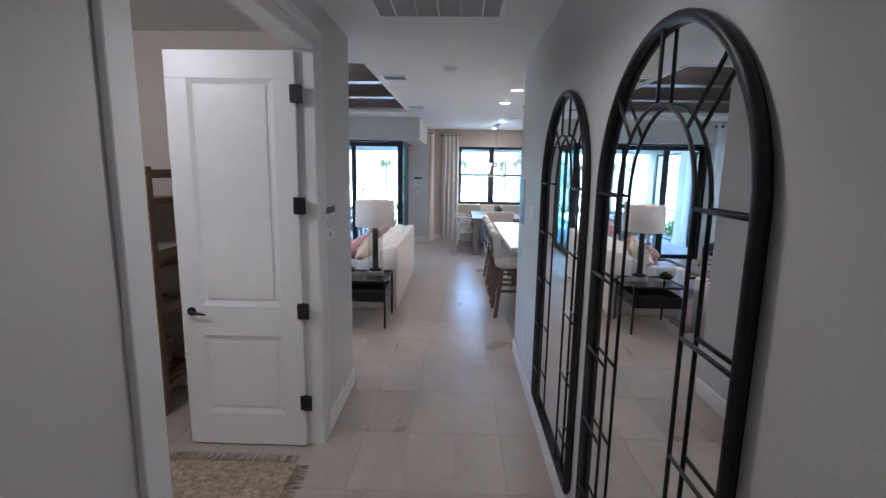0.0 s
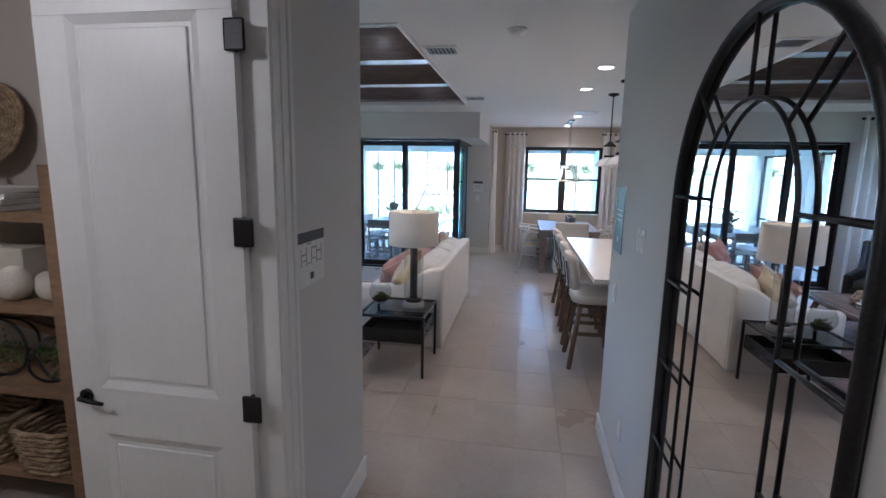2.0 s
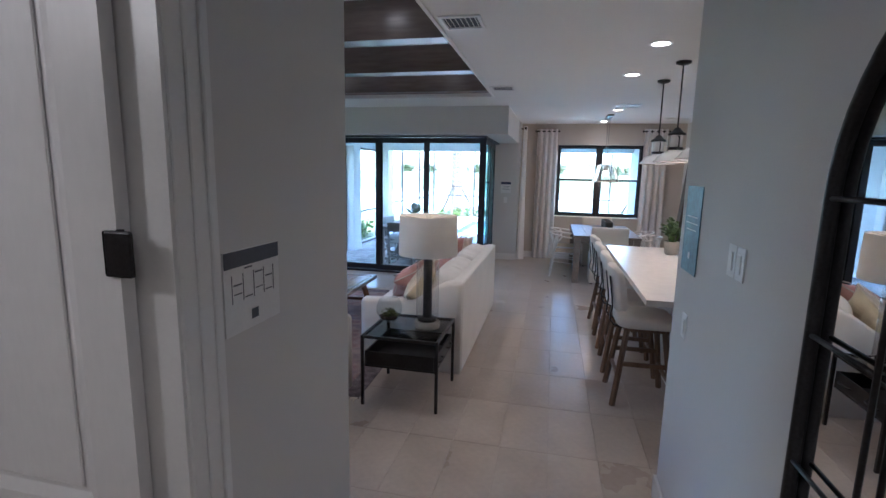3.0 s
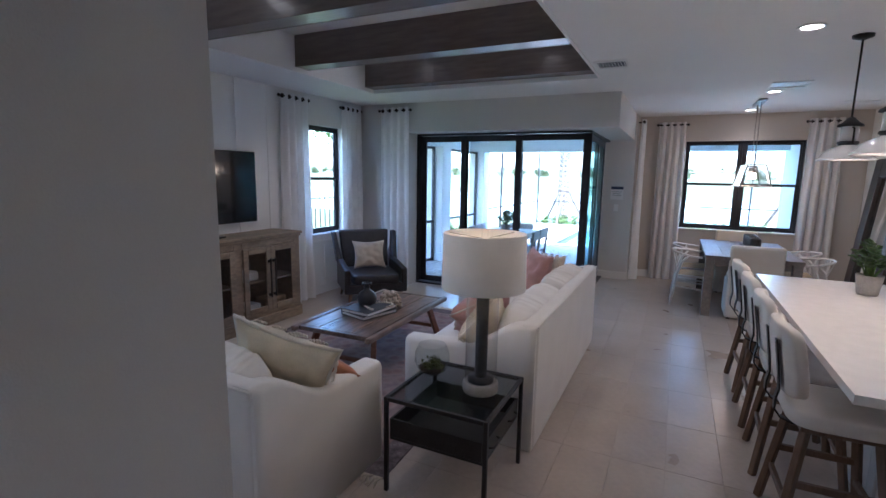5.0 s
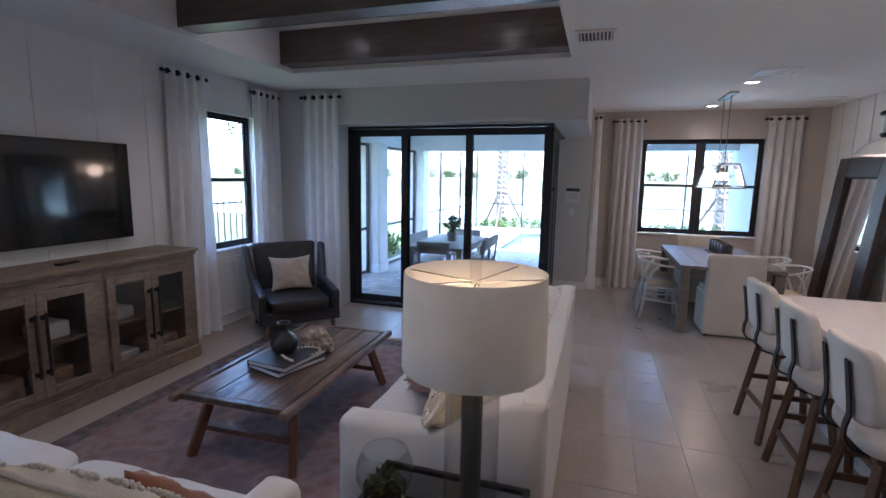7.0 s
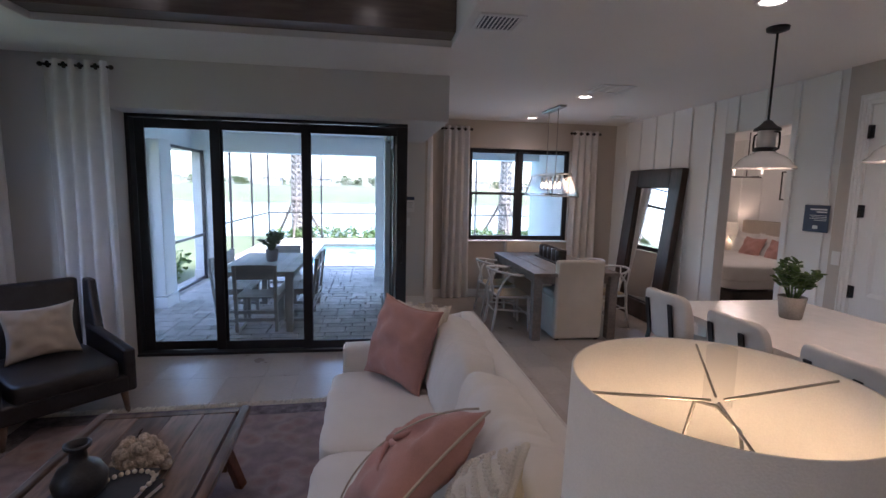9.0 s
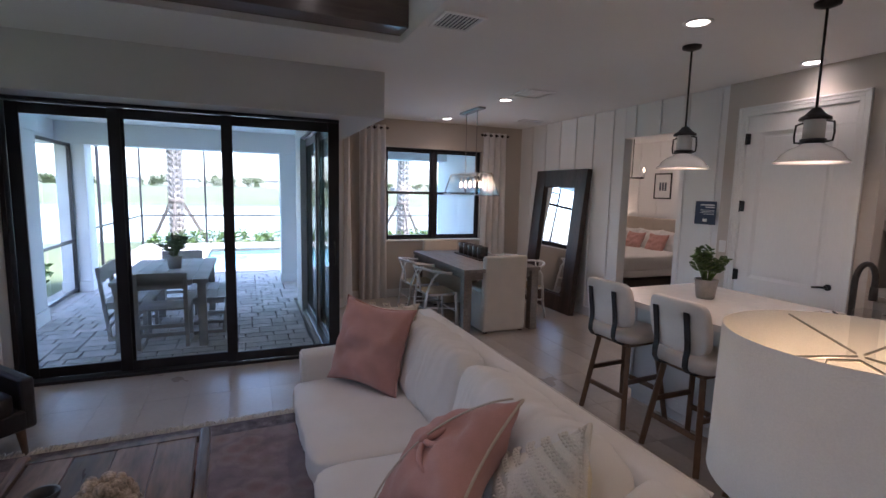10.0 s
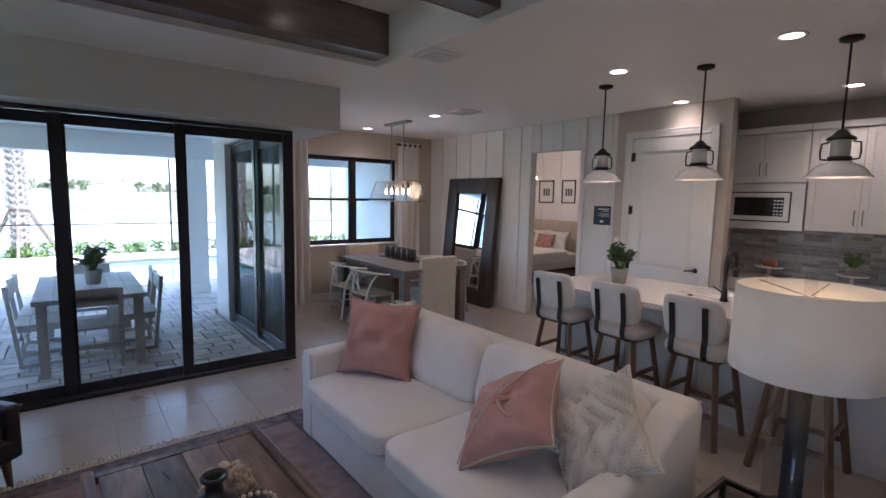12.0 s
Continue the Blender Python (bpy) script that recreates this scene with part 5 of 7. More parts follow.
def cushion(m, w, h, d, mat, label, seed, tufts=0, tassels=0, trim=None, cat="cushion"):
    c = thing("scatter_cushion", label, cat, m)
    cv = part("cover", pillow(B(), w, h, d, Matrix.Identity(4), seed, 22, 0.02), mat, c)
    if tufts:
        cv.data.materials.append(M_CREAM)
        for f in cv.data.polygons:
            f.material_index = int(f.center.z > 0)
    if trim:
        pts = []
        for a, b, cc, dd in ((-1, -1, 1, -1), (1, -1, 1, 1), (1, 1, -1, 1), (-1, 1, -1, -1)):
            for i in range(10):
                u, v = a + (cc - a) * i / 10, b + (dd - b) * i / 10
                pts.append((w / 2 * u * (1 - 0.15 * (1 - v * v) * abs(u) ** 3), h / 2 * v * (1 - 0.15 * (1 - u * u) * abs(v) ** 3), 0))
        part("edge_trim", tube(B(), pts, 0.011 if tufts else 0.006, 5, True), trim, c)
    if tufts:
        rr = random.Random(seed)
        bm = B()
        n = tufts
        for i in range(n):
            for j in range(n):
                u, v = 2 * (i + 0.5) / n - 1, 2 * (j + 0.5) / n - 1
                if (i + abs(j - n // 2)) % 6 < 3 or abs(u) > 0.93:
                    z = d / 2 * ((1 - u * u) * (1 - v * v)) ** 0.42
                    blob(bm, w / n * 0.6, w / n * 0.4, 0.006, pose(w / 2 * u * 0.97 + rr.uniform(-0.003, 0.003), h / 2 * v * 0.97, z + 0.006, 0, 0, rr.uniform(0, 180)), 0.9, 0, 0, 7, 4)
        tagged(part("tufting", bm, M_CREAM, c), kind="stuff")
    if tassels:
        part("knot", blob(B(), 0.022, 0.022, 0.018, pose(0, 0, d / 2 + 0.008), 0.9, 0.003, seed, 10, 6), mat, c)
        pts = []
        for i in range(17):
            u = 1.92 * i / 16 - 0.96
            pts.append((w / 2 * u * 0.97, h / 2 * u * 0.97, d / 2 * (1 - u * u) ** 0.84 + 0.014))
        part("diagonal_cord", tube(B(), pts, 0.004, 5), trim or mat, c)
        for q in range(7):
            a = radians(20 + 51 * q)
            far = 0.10 + 0.05 * (q % 2)
            pts = []
            for i in range(7):
                rr_ = 0.015 + (far - 0.015) * i / 6
                x, y = rr_ * math.cos(a + 0.5 * i / 6), rr_ * math.sin(a + 0.5 * i / 6)
                pts.append((x, y, d / 2 * ((1 - (2 * x / w) ** 2) * (1 - (2 * y / h) ** 2)) ** 0.42 + 0.004 - 0.012 * i / 6))
            part("gathered_fold", tube(B(), pts, [0.011, 0.012, 0.012, 0.011, 0.009, 0.007, 0.004], 8), mat, c)
    return c


def leaning(x, y, z, azimuth, tilt, spin=0):
    """A cushion's pose: its face turned to the azimuth, leaned back by tilt, spun in its own plane."""
    return pose(x, y, z, 0, 0, azimuth) @ pose(0, 0, 0, 0, 90 - tilt, 0) @ pose(0, 0, 0, 0, 0, 90 + spin)


def diamond(centre, up, normal):
    """A cushion's pose: one corner points along up, its face along the normal."""
    u = Vector(up).normalized()
    n = Vector(normal)
    n = (n - u * n.dot(u)).normalized()
    e = n.cross(u)
    x, y = (u - e) / math.sqrt(2), (u + e) / math.sqrt(2)
    return Matrix.Translation(centre) @ Matrix((x, y, n)).transposed().to_4x4()


# on the sofa beside the walkway
cushion(leaning(-1.295, 8.53, 0.735, 218, 18, -3), 0.53, 0.53, 0.22, M_PINK, "dusty pink linen cushion on the sofa", 2, trim=M_PINK)
cushion(leaning(-1.17, 8.66, 0.72, 222, 14, 5), 0.48, 0.48, 0.13, M_CREAM, "cream knitted cushion behind the pink one", 4, tufts=26)
cushion(diamond((-1.34, 7.235, 0.705), (0.72, -0.20, 0.62), (-0.48, 0.22, 0.85)), 0.51, 0.51, 0.22, M_PINK, "dusty pink cushion gathered to a centre knot", 6, tassels=1, trim=M_BEIGE)
cushion(diamond((-1.185, 6.87, 0.715), (0.40, -0.10, 0.80), (-0.84, 0.10, 0.42)), 0.44, 0.44, 0.16, M_YELLOW, "cream and yellow cushion with tufted zigzags", 9, tufts=34, trim=M_CREAM)
# on the other sofa
cushion(leaning(-1.83, 5.66, 0.71, 107, 18, 18), 0.56, 0.50, 0.19, M_YELLOW, "pale yellow cushion with a tufted knitted face", 12, tufts=30, trim=M_CREAM)
cushion(leaning(-2.70, 5.66, 0.74, 84, 22, 40), 0.58, 0.58, 0.19, M_PINK, "dusty pink linen cushion on its corner", 14, trim=M_PINK)
cushion(leaning(-1.86, 5.92, 0.60, 100, 30, 42), 0.44, 0.44, 0.13, M_RUST, "rust leather cushion laid against the others", 15)
cushion(leaning(-3.1, 5.62, 0.72, 95, 16, 0), 0.52, 0.46, 0.16, M_CREAM, "cream tufted cushion on the sofa", 18, tufts=24)

# ---- side table and lamp ----
st = thing("side_table", "black metal side table with a smoked glass top", "side table", pose(-1.085, 6.225, 0))
for x in (-0.285, 0.285):
    for y in (-0.29, 0.29):
        part("leg", box(B(), x - 0.011, x + 0.011, y - 0.011, y + 0.011, 0, 0.548, 0.002), M_BLACK, st)
for y in (-0.29, 0.29):
    part("top_rail", box(B(), -0.273, 0.273, y - 0.010, y + 0.010, 0.526, 0.548, 0.002), M_BLACK, st)
for x in (-0.285, 0.285):
    part("top_rail", box(B(), x - 0.010, x + 0.010, -0.278, 0.278, 0.526, 0.548, 0.002), M_BLACK, st)
part("glass_top", box(B(), -0.274, 0.274, -0.279, 0.279, 0.538, 0.546), M_TABLEGLASS, st, "smoked glass inset top")
for b in ((-0.272, 0.272, -0.276, 0.276, 0.30, 0.315),):
    part("shelf", box(B(), *b, 0.001), M_BLACK, st)
for x in (-0.266, 0.266):
    part("side_panel", box(B(), x - 0.006, x + 0.006, -0.276, 0.276, 0.316, 0.42, 0.001), M_BLACK, st)
for y in (-0.27, 0.27):
    part("drawer_front", box(B(), -0.259, 0.259, y - 0.006, y + 0.006, 0.316, 0.42, 0.001), M_BLACK, st)
for y in (-0.15, 0.15):
    part("drawer_pull", tube(B(), [(0.273, y - 0.06, 0.365), (0.295, y - 0.05, 0.365), (0.295, y + 0.05, 0.365), (0.273, y + 0.06, 0.365)], 0.005, 6), M_BLACK, st)
tl = thing("table_lamp", "lit table lamp with a white drum shade on a grey column", "table lamp", pose(-0.955, 6.245, 0.548))
part("base", lathe(B(), [(0, 0.0), (0.095, 0.0), (0.098, 0.012), (0.098, 0.05), (0.09, 0.056), (0, 0.056)], 32), M_CONCRETE, tl, "pale grey concrete base")
part("base_disc", lathe(B(), [(0.0, 0.057), (0.072, 0.057), (0.072, 0.078), (0.03, 0.084), (0, 0.084)], 28), M_BLACK, tl)
part("column", lathe(B(), [(0.034, 0.084), (0.034, 0.60)], 24), material("slate_column", (0.055, 0.06, 0.068), 0.5, metal=0.3, vary=0.15, scale=5, fine=60), tl)
part("glass_cylinder", lathe(B(), [(0.088, 0.06), (0.088, 0.53), (0.085, 0.53), (0.085, 0.06)], 28), M_CLEAR, tl)
R, Z0, Z1 = 0.225, 0.53, 0.825
part("shade", lathe(B(), [(R, Z0), (R - 0.006, Z1), (R - 0.010, Z1), (R - 0.004, Z0), (R, Z0)], 64), M_SHADE, tl, "white linen drum shade")
part("bulb", lathe(B(), [(0, 0.56), (0.016, 0.56), (0.028, 0.60), (0.032, 0.63), (0.022, 0.66), (0, 0.668)], 20), M_BULB, tl, "glowing bulb")
for k in (0, 62, 180, 242):
    a = radians(k)
    part("spider_arm", rod(B(), (0.012 * math.cos(a), 0.012 * math.sin(a), Z1 - 0.03), ((R - 0.012) * math.cos(a), (R - 0.012) * math.sin(a), Z1 - 0.008), 0.0022, None, 6), M_NICKEL, tl)
part("harp", tube(B(), [(0.0, 0.03, 0.60), (0, 0.075, 0.68), (0, 0.05, 0.77), (0, 0, Z1 - 0.04), (0, -0.05, 0.77), (0, -0.075, 0.68), (0, -0.03, 0.60)], 0.003, 6), M_NICKEL, tl)
part("finial", box(B(), -0.016, 0.016, -0.016, 0.016, Z1 - 0.04, Z1 + 0.055, 0.003), M_CLEAR, tl, "clear square finial")
for ob in tl.children:
    if not ob.name.startswith(("base", "glass")):
        for v in ob.data.vertices:
            if v.co.z > 0.4:
                v.co.z += 0.05
lamp("table_lamp_light", -0.955, 6.245, 0.548 + 0.765, 0.10, 0.03, (1.0, 0.66, 0.32))
tr = thing("terrarium", "small glass bowl with moss on the side table", "terrarium", pose(-1.29, 6.31, 0.549))
part("bowl", lathe(B(), [(0, 0.002), (0.045, 0.002), (0.083, 0.03), (0.105, 0.085), (0.102, 0.135), (0.082, 0.183), (0.078, 0.183), (0.098, 0.133), (0.101, 0.085), (0.08, 0.033), (0.044, 0.006), (0, 0.006)], 40), M_BOWL, tr)
part("soil", lathe(B(), [(0, 0.008), (0.06, 0.02), (0.08, 0.045), (0, 0.05)], 20), M_SOIL, tr)
bm = B()
rr = random.Random(2)
for k in range(16):
    leaf_clump(bm, (rr.gauss(0, 0.03), rr.gauss(0, 0.03), 0.06), 0.012, 20, 0.022, rr)
part("moss", bm, M_MOSS, tr)

# ---- rug ----
def rug_material():
    m = material("faded_oriental_rug", (0.30, 0.20, 0.20), 0.98, vary=0.2, scale=9, fine=170, bump=0.15)
    nt = m.node_tree
    n, l = nt.nodes, nt.links
    bs = n["Principled BSDF"]
    old = bs.inputs["Base Color"].links[0].from_socket
    co = n.new("ShaderNodeTexCoord")
    vor = n.new("ShaderNodeTexVoronoi")
    vor.inputs["Scale"].default_value = 7
    vor.feature = "F1"
    l.new(co.outputs["Object"], vor.inputs["Vector"])
    ns = n.new("ShaderNodeTexNoise")
    ns.inputs["Scale"].default_value, ns.inputs["Detail"].default_value = 3.0, 6
    l.new(co.outputs["Object"], ns.inputs["Vector"])
    r1 = n.new("ShaderNodeValToRGB")
    cols = ((0.0, (0.13, 0.12, 0.14)), (0.25, (0.30, 0.19, 0.18)), (0.5, (0.36, 0.31, 0.29)), (0.75, (0.22, 0.19, 0.21)))
    r1.color_ramp.elements[0].position, r1.color_ramp.elements[0].color = 0.0, (*cols[0][1], 1)
    r1.color_ramp.elements[1].position, r1.color_ramp.elements[1].color = 0.75, (*cols[3][1], 1)
    for p, c in cols[1:3]:
        r1.color_ramp.elements.new(p).color = (*c, 1)
    l.new(vor.outputs["Distance"], r1.inputs["Fac"])
    mx = n.new("ShaderNodeMix")
    mx.data_type = "RGBA"
    l.new(ns.outputs["Fac"], mx.inputs["Factor"])
    l.new(old, mx.inputs["A"])
    l.new(r1.outputs["Color"], mx.inputs["B"])
    l.new(mx.outputs["Result"], bs.inputs["Base Color"])
    return m


rg = thing("area_rug", "faded rose and grey oriental rug with a fringe", "rug", pose(-2.66, 7.62, 0, 0, 0, 2.0))
M_RUG = rug_material()
M_RUGEDGE = material("rug_border", (0.20, 0.17, 0.185), 0.98, vary=0.3, scale=14, fine=160, bump=0.15)
part("field", box(B(), -1.02, 1.02, -1.5, 1.5, 0.001, 0.010, 0.002), M_RUG, rg)
for b in ((-1.17, 1.17, 1.5005, 1.66), (-1.17, 1.17, -1.66, -1.5005), (-1.17, -1.0205, -1.5, 1.5), (1.0205, 1.17, -1.5, 1.5)):
    part("border", box(B(), *b, 0.001, 0.0095, 0.002), M_RUGEDGE, rg)
rf = random.Random(4)
bm = B()
for sg in (1, -1):
    for k in range(260):
        x = -1.17 + 2.34 * k / 260
        z = rf.uniform(0.006, 0.022)
        tube(bm, [(x, sg * 1.655, 0.006), (x + rf.uniform(-0.012, 0.012), sg * 1.69, z), (x + rf.uniform(-0.025, 0.025), sg * (1.735 + rf.uniform(-0.015, 0.02)), 0.004)], 0.0045, 4)
tagged(part("fringe", bm, M_CREAM, rg, "knotted cream fringe"), kind="stuff")

# ---- coffee table ----
ct = thing("coffee_table", "reclaimed wood coffee table with splayed legs", "coffee table", pose(-2.535, 7.60, 0.010, 0, 0, 2.0))
W, D, Z = 0.33, 0.67, 0.432
for k in range(4):
    x0 = -W + 2 * W * k / 4
    bm = B()
    box(bm, x0 + 0.001, x0 + 2 * W / 4 - 0.001, -D, D, Z - 0.035, Z - 0.002 * (k % 2), 0.003)
    part("plank", bm, M_RECLAIM, ct)
for y in (-D - 0.045, D + 0.002):
    part("breadboard_end", box(B(), -W - 0.01, W + 0.01, y, y + 0.043, Z - 0.037, Z + 0.001, 0.004), M_RECLAIM, ct)
for sx in (1, -1):
    part("edge_board", box(B(), sx * (W + 0.036) - 0.025, sx * (W + 0.036) + 0.025, -D - 0.085, D + 0.085, Z - 0.042, Z + 0.003, 0.012, 2), M_RECLAIM, ct)
    part("side_rail", box(B(), sx * (W - 0.07) - 0.015, sx * (W - 0.07) + 0.015, -D + 0.1, D - 0.1, Z - 0.10, Z - 0.037, 0.003), M_REDWOOD, ct)
for sy in (1, -1):
    for sx in (1, -1):
        part("leg", bar(B(), (sx * (W - 0.05), sy * (D - 0.16), Z - 0.04), (sx * (W + 0.02), sy * (D - 0.02), 0.0), 0.045, 0.055), M_REDWOOD, ct)
    part("stretcher", bar(B(), (-(W - 0.03), sy * (D - 0.10), 0.16), (W - 0.03, sy * (D - 0.10), 0.16), 0.03, 0.035), M_REDWOOD, ct)
CT = pose(-2.535, 7.60, 0.010, 0, 0, 2.0)
for k in range(2):
    bk = thing("book", "large dark coffee table book", "book", CT @ pose(-0.01, -0.13, Z + 0.001 + 0.034 * k, 0, 0, -18 + 9 * k), "coffee table books")
    part("cover", frame_mesh([(-0.16, 0.16, -0.20, 0.20, 0, 0.004), (-0.16, 0.16, -0.20, 0.20, 0.029, 0.033), (-0.16, -0.156, -0.20, 0.20, 0.0041, 0.0289)], 0.001), M_BOOKDARK, bk)
    part("page_block", box(B(), -0.1555, 0.15, -0.193, 0.193, 0.0042, 0.0288), M_PAPER, bk)
solid("vase", lathe(B(), [(0, 0), (0.055, 0), (0.085, 0.03), (0.092, 0.075), (0.07, 0.12), (0.032, 0.145), (0.028, 0.185), (0.045, 0.20), (0.046, 0.212), (0.036, 0.212), (0.022, 0.19), (0.02, 0.14), (0, 0.14)], 32), M_VASE, "matte black bottle vase on the books", "vase", CT @ pose(-0.045, -0.115, Z + 0.07))
co = thing("coral", "knobbly bleached coral on the coffee table", "ornament", CT @ pose(0.06, 0.13, Z))
rr = random.Random(21)
bm = B()
for k in range(70):
    a, u = rr.uniform(0, 6.28), rr.uniform(0, 1)
    z = 0.02 + 0.12 * rr.random()
    r = 0.10 * math.sqrt(max(0.05, 1 - (z / 0.16) ** 2))
    blob(bm, rr.uniform(0.014, 0.03), rr.uniform(0.014, 0.03), rr.uniform(0.012, 0.026), pose(r * math.cos(a), r * 0.8 * math.sin(a), z, rr.uniform(0, 90), 0, rr.uniform(0, 90)), 0.9, 0.005, k, 9, 6)
blob(bm, 0.085, 0.07, 0.07, pose(0, 0, 0.07), 0.9, 0.01, 3, 16, 10)
part("coral_mass", bm, M_CORAL, co)
bd = thing("bead_garland", "pale wooden bead garland laid over the books", "ornament", CT @ pose(0.03, -0.12, Z + 0.07))
for k in range(34):
    a = k / 34 * 5.4
    x, y = 0.14 * math.cos(a) * (1 + 0.2 * math.sin(3 * a)), 0.10 * math.sin(a) + 0.05 * math.sin(2 * a)
    part("bead", blob(B(), 0.010, 0.010, 0.010, pose(x, y, 0.010), 1.0, 0, 0, 10, 6), M_CREAM, bd)

# ---- media console and television ----
mc = thing("media_console", "weathered oak media console with glass doors", "media console", pose(XW + 0.022, 7.37, 0, 0, 0, -90))
# local x runs along the wall towards -y, local y out from the wall
W, D, Z = 0.90, 0.44, 1.03
part("top", box(B(), -W - 0.03, W + 0.03, 0.0, D + 0.03, Z - 0.03, Z, 0.008, 2), M_OAK, mc)
part("cornice", box(B(), -W - 0.015, W + 0.015, 0.0, D + 0.016, Z - 0.055, Z - 0.031, 0.008, 2), M_OAK, mc)
part("plinth", box(B(), -W - 0.015, W + 0.015, 0.0, D + 0.016, 0.0, 0.12, 0.008, 2), M_OAK, mc)
part("carcass", frame_mesh([(-W, -W + 0.03, 0, D - 0.02, 0.121, Z - 0.056), (W - 0.03, W, 0, D - 0.02, 0.121, Z - 0.056), (-W + 0.031, W - 0.031, 0, 0.012, 0.121, Z - 0.056), (-0.015, 0.015, 0.013, D - 0.02, 0.121, Z - 0.056), (-W + 0.031, -0.016, 0.013, D - 0.03, 0.50, 0.52), (0.016, W - 0.031, 0.013, D - 0.03, 0.50, 0.52)], 0.001), M_OAK, mc)
part("face_frame", frame_mesh([(-W, -W + 0.09, D - 0.02, D, 0.121, Z - 0.056), (W - 0.09, W, D - 0.02, D, 0.121, Z - 0.056), (-0.05, 0.05, D - 0.02, D, 0.121, Z - 0.056), (-W + 0.091, -0.051, D - 0.02, D, 0.121, 0.17), (0.051, W - 0.091, D - 0.02, D, 0.121, 0.17), (-W + 0.091, -0.051, D - 0.02, D, Z - 0.12, Z - 0.056), (0.051, W - 0.091, D - 0.02, D, Z - 0.12, Z - 0.056)], 0.002), M_OAK, mc)
for a, b, hs in ((-0.81, -0.432, 1), (-0.43, -0.052, -1), (0.052, 0.43, 1), (0.432, 0.81, -1)):
    d = part("door", frame_mesh([(c, e, D + 0.002, D + 0.022, g, h) for c, e, _, _, g, h in stiles(a, b, 0.172, Z - 0.122, 0.065, 0.02)], 0.003), M_OAK, mc)
    part("glass", box(B(), a + 0.06, b - 0.06, D + 0.008, D + 0.012, 0.235, Z - 0.185), M_CLEAR, d, "dark glass door pane")
    hx = b - 0.032 if hs == 1 else a + 0.032
    part("handle", frame_mesh([(hx - 0.008, hx + 0.008, D + 0.045, D + 0.058, 0.33, 0.77), (hx - 0.02, hx + 0.02, D + 0.0225, D + 0.044, 0.345, 0.375), (hx - 0.02, hx + 0.02, D + 0.0225, D + 0.044, 0.725, 0.755)], 0.002), M_BLACK, d, "black iron bar handle")
MC = pose(XW + 0.022, 7.37, 0, 0, 0, -90)
for x, z, w, h, mat, nm, lb in ((-0.62, 0.171, 0.30, 0.10, M_WICKER, "storage_basket", "low wicker basket inside the console"), (0.62, 0.171, 0.30, 0.16, M_WICKER, "storage_basket", "low wicker basket inside the console"), (-0.25, 0.521, 0.22, 0.10, M_BOOK, "folded_linen", "folded pale linens inside the console"), (0.25, 0.521, 0.2, 0.12, M_BOOK, "folded_linen", "folded pale linens inside the console"), (-0.28, 0.171, 0.2, 0.08, M_BOOK, "folded_linen", "folded pale linens inside the console"), (0.25, 0.171, 0.2, 0.13, M_WICKER, "storage_basket", "low wicker basket inside the console")):
    solid(nm, box(B(), -w / 2, w / 2, -0.1, 0.1, 0, h, 0.02, 2), mat, lb, "basket" if mat is M_WICKER else "linen", MC @ pose(x, 0.24, z))
tv = thing("television", "large black flat television on the wall", "television", pose(XW, 7.302, 1.143))
part("bracket", box(B(), 0.0, 0.03, -0.3, 0.3, 0.2, 0.6), M_BLACK, tv)
part("case", box(B(), 0.031, 0.064, -0.716, 0.716, 0.0, 0.803, 0.005, 2), M_BLACK, tv)
part("screen", box(B(), 0.0645, 0.0665, -0.708, 0.708, 0.012, 0.795), M_SCREEN, tv, "glossy black screen, switched off")
sp = thing("camera_ball", "small white camera ball on the console", "camera", pose(XW + 0.25, 6.72, 1.03))
part("body", blob(B(), 0.03, 0.03, 0.035, pose(0, 0, 0.05), 0.8, 0, 0, 16, 10), M_WHITE, sp)
part("lens", blob(B(), 0.012, 0.02, 0.02, pose(0.024, 0, 0.052), 1.0, 0, 0, 12, 8), M_BLACK, sp)
part("stand", lathe(B(), [(0, 0), (0.025, 0), (0.02, 0.012), (0, 0.014)], 16), M_WHITE, sp)
solid("remote_control", box(B(), -0.025, 0.025, -0.08, 0.08, 0, 0.018, 0.006, 2), M_BLACK, "black remote control on the console", "remote control", pose(XW + 0.30, 7.28, 1.031, 0, 0, 8))

# ---- armchair ----
ac = thing("armchair", "dark leather wing armchair with slim legs", "armchair", pose(-3.77, 9.28, 0, 0, 0, 46))
# local -y is the front
for x in (-0.30, 0.30):
    for y, l in ((-0.33, 0), (0.30, 0.06)):
        part("leg", rod(B(), (x, y, 0.20), (x * 1.06, y + l, 0.0), 0.024, 0.013, 10), M_WALNUT, ac)
part("seat_frame", box(B(), -0.33, 0.33, -0.37, 0.34, 0.19, 0.33, 0.02, 3), M_LEATHER, ac)
part("seat_cushion", blob(B(), 0.275, 0.35, 0.07, pose(0, -0.06, 0.395), 0.22, 0.003, 2, 36, 14), M_LEATHER, ac)
bm = box(B(), -0.28, 0.28, 0.27, 0.36, 0.30, 0.98, 0.03, 3)
bmesh.ops.bisect_plane(bm, geom=bm.verts[:] + bm.edges[:] + bm.faces[:], plane_co=(0, 0, 0.62), plane_no=(0, 0, 1))
for v in bm.verts:
    k = max(0, v.co.z - 0.45)
    v.co.x *= 1 + 0.28 * k
    v.co.y += 0.28 * (v.co.z - 0.30)
    v.co.z += 0.05 * k * (v.co.x / 0.3) ** 2
part("backrest", bm, M_LEATHER, ac)
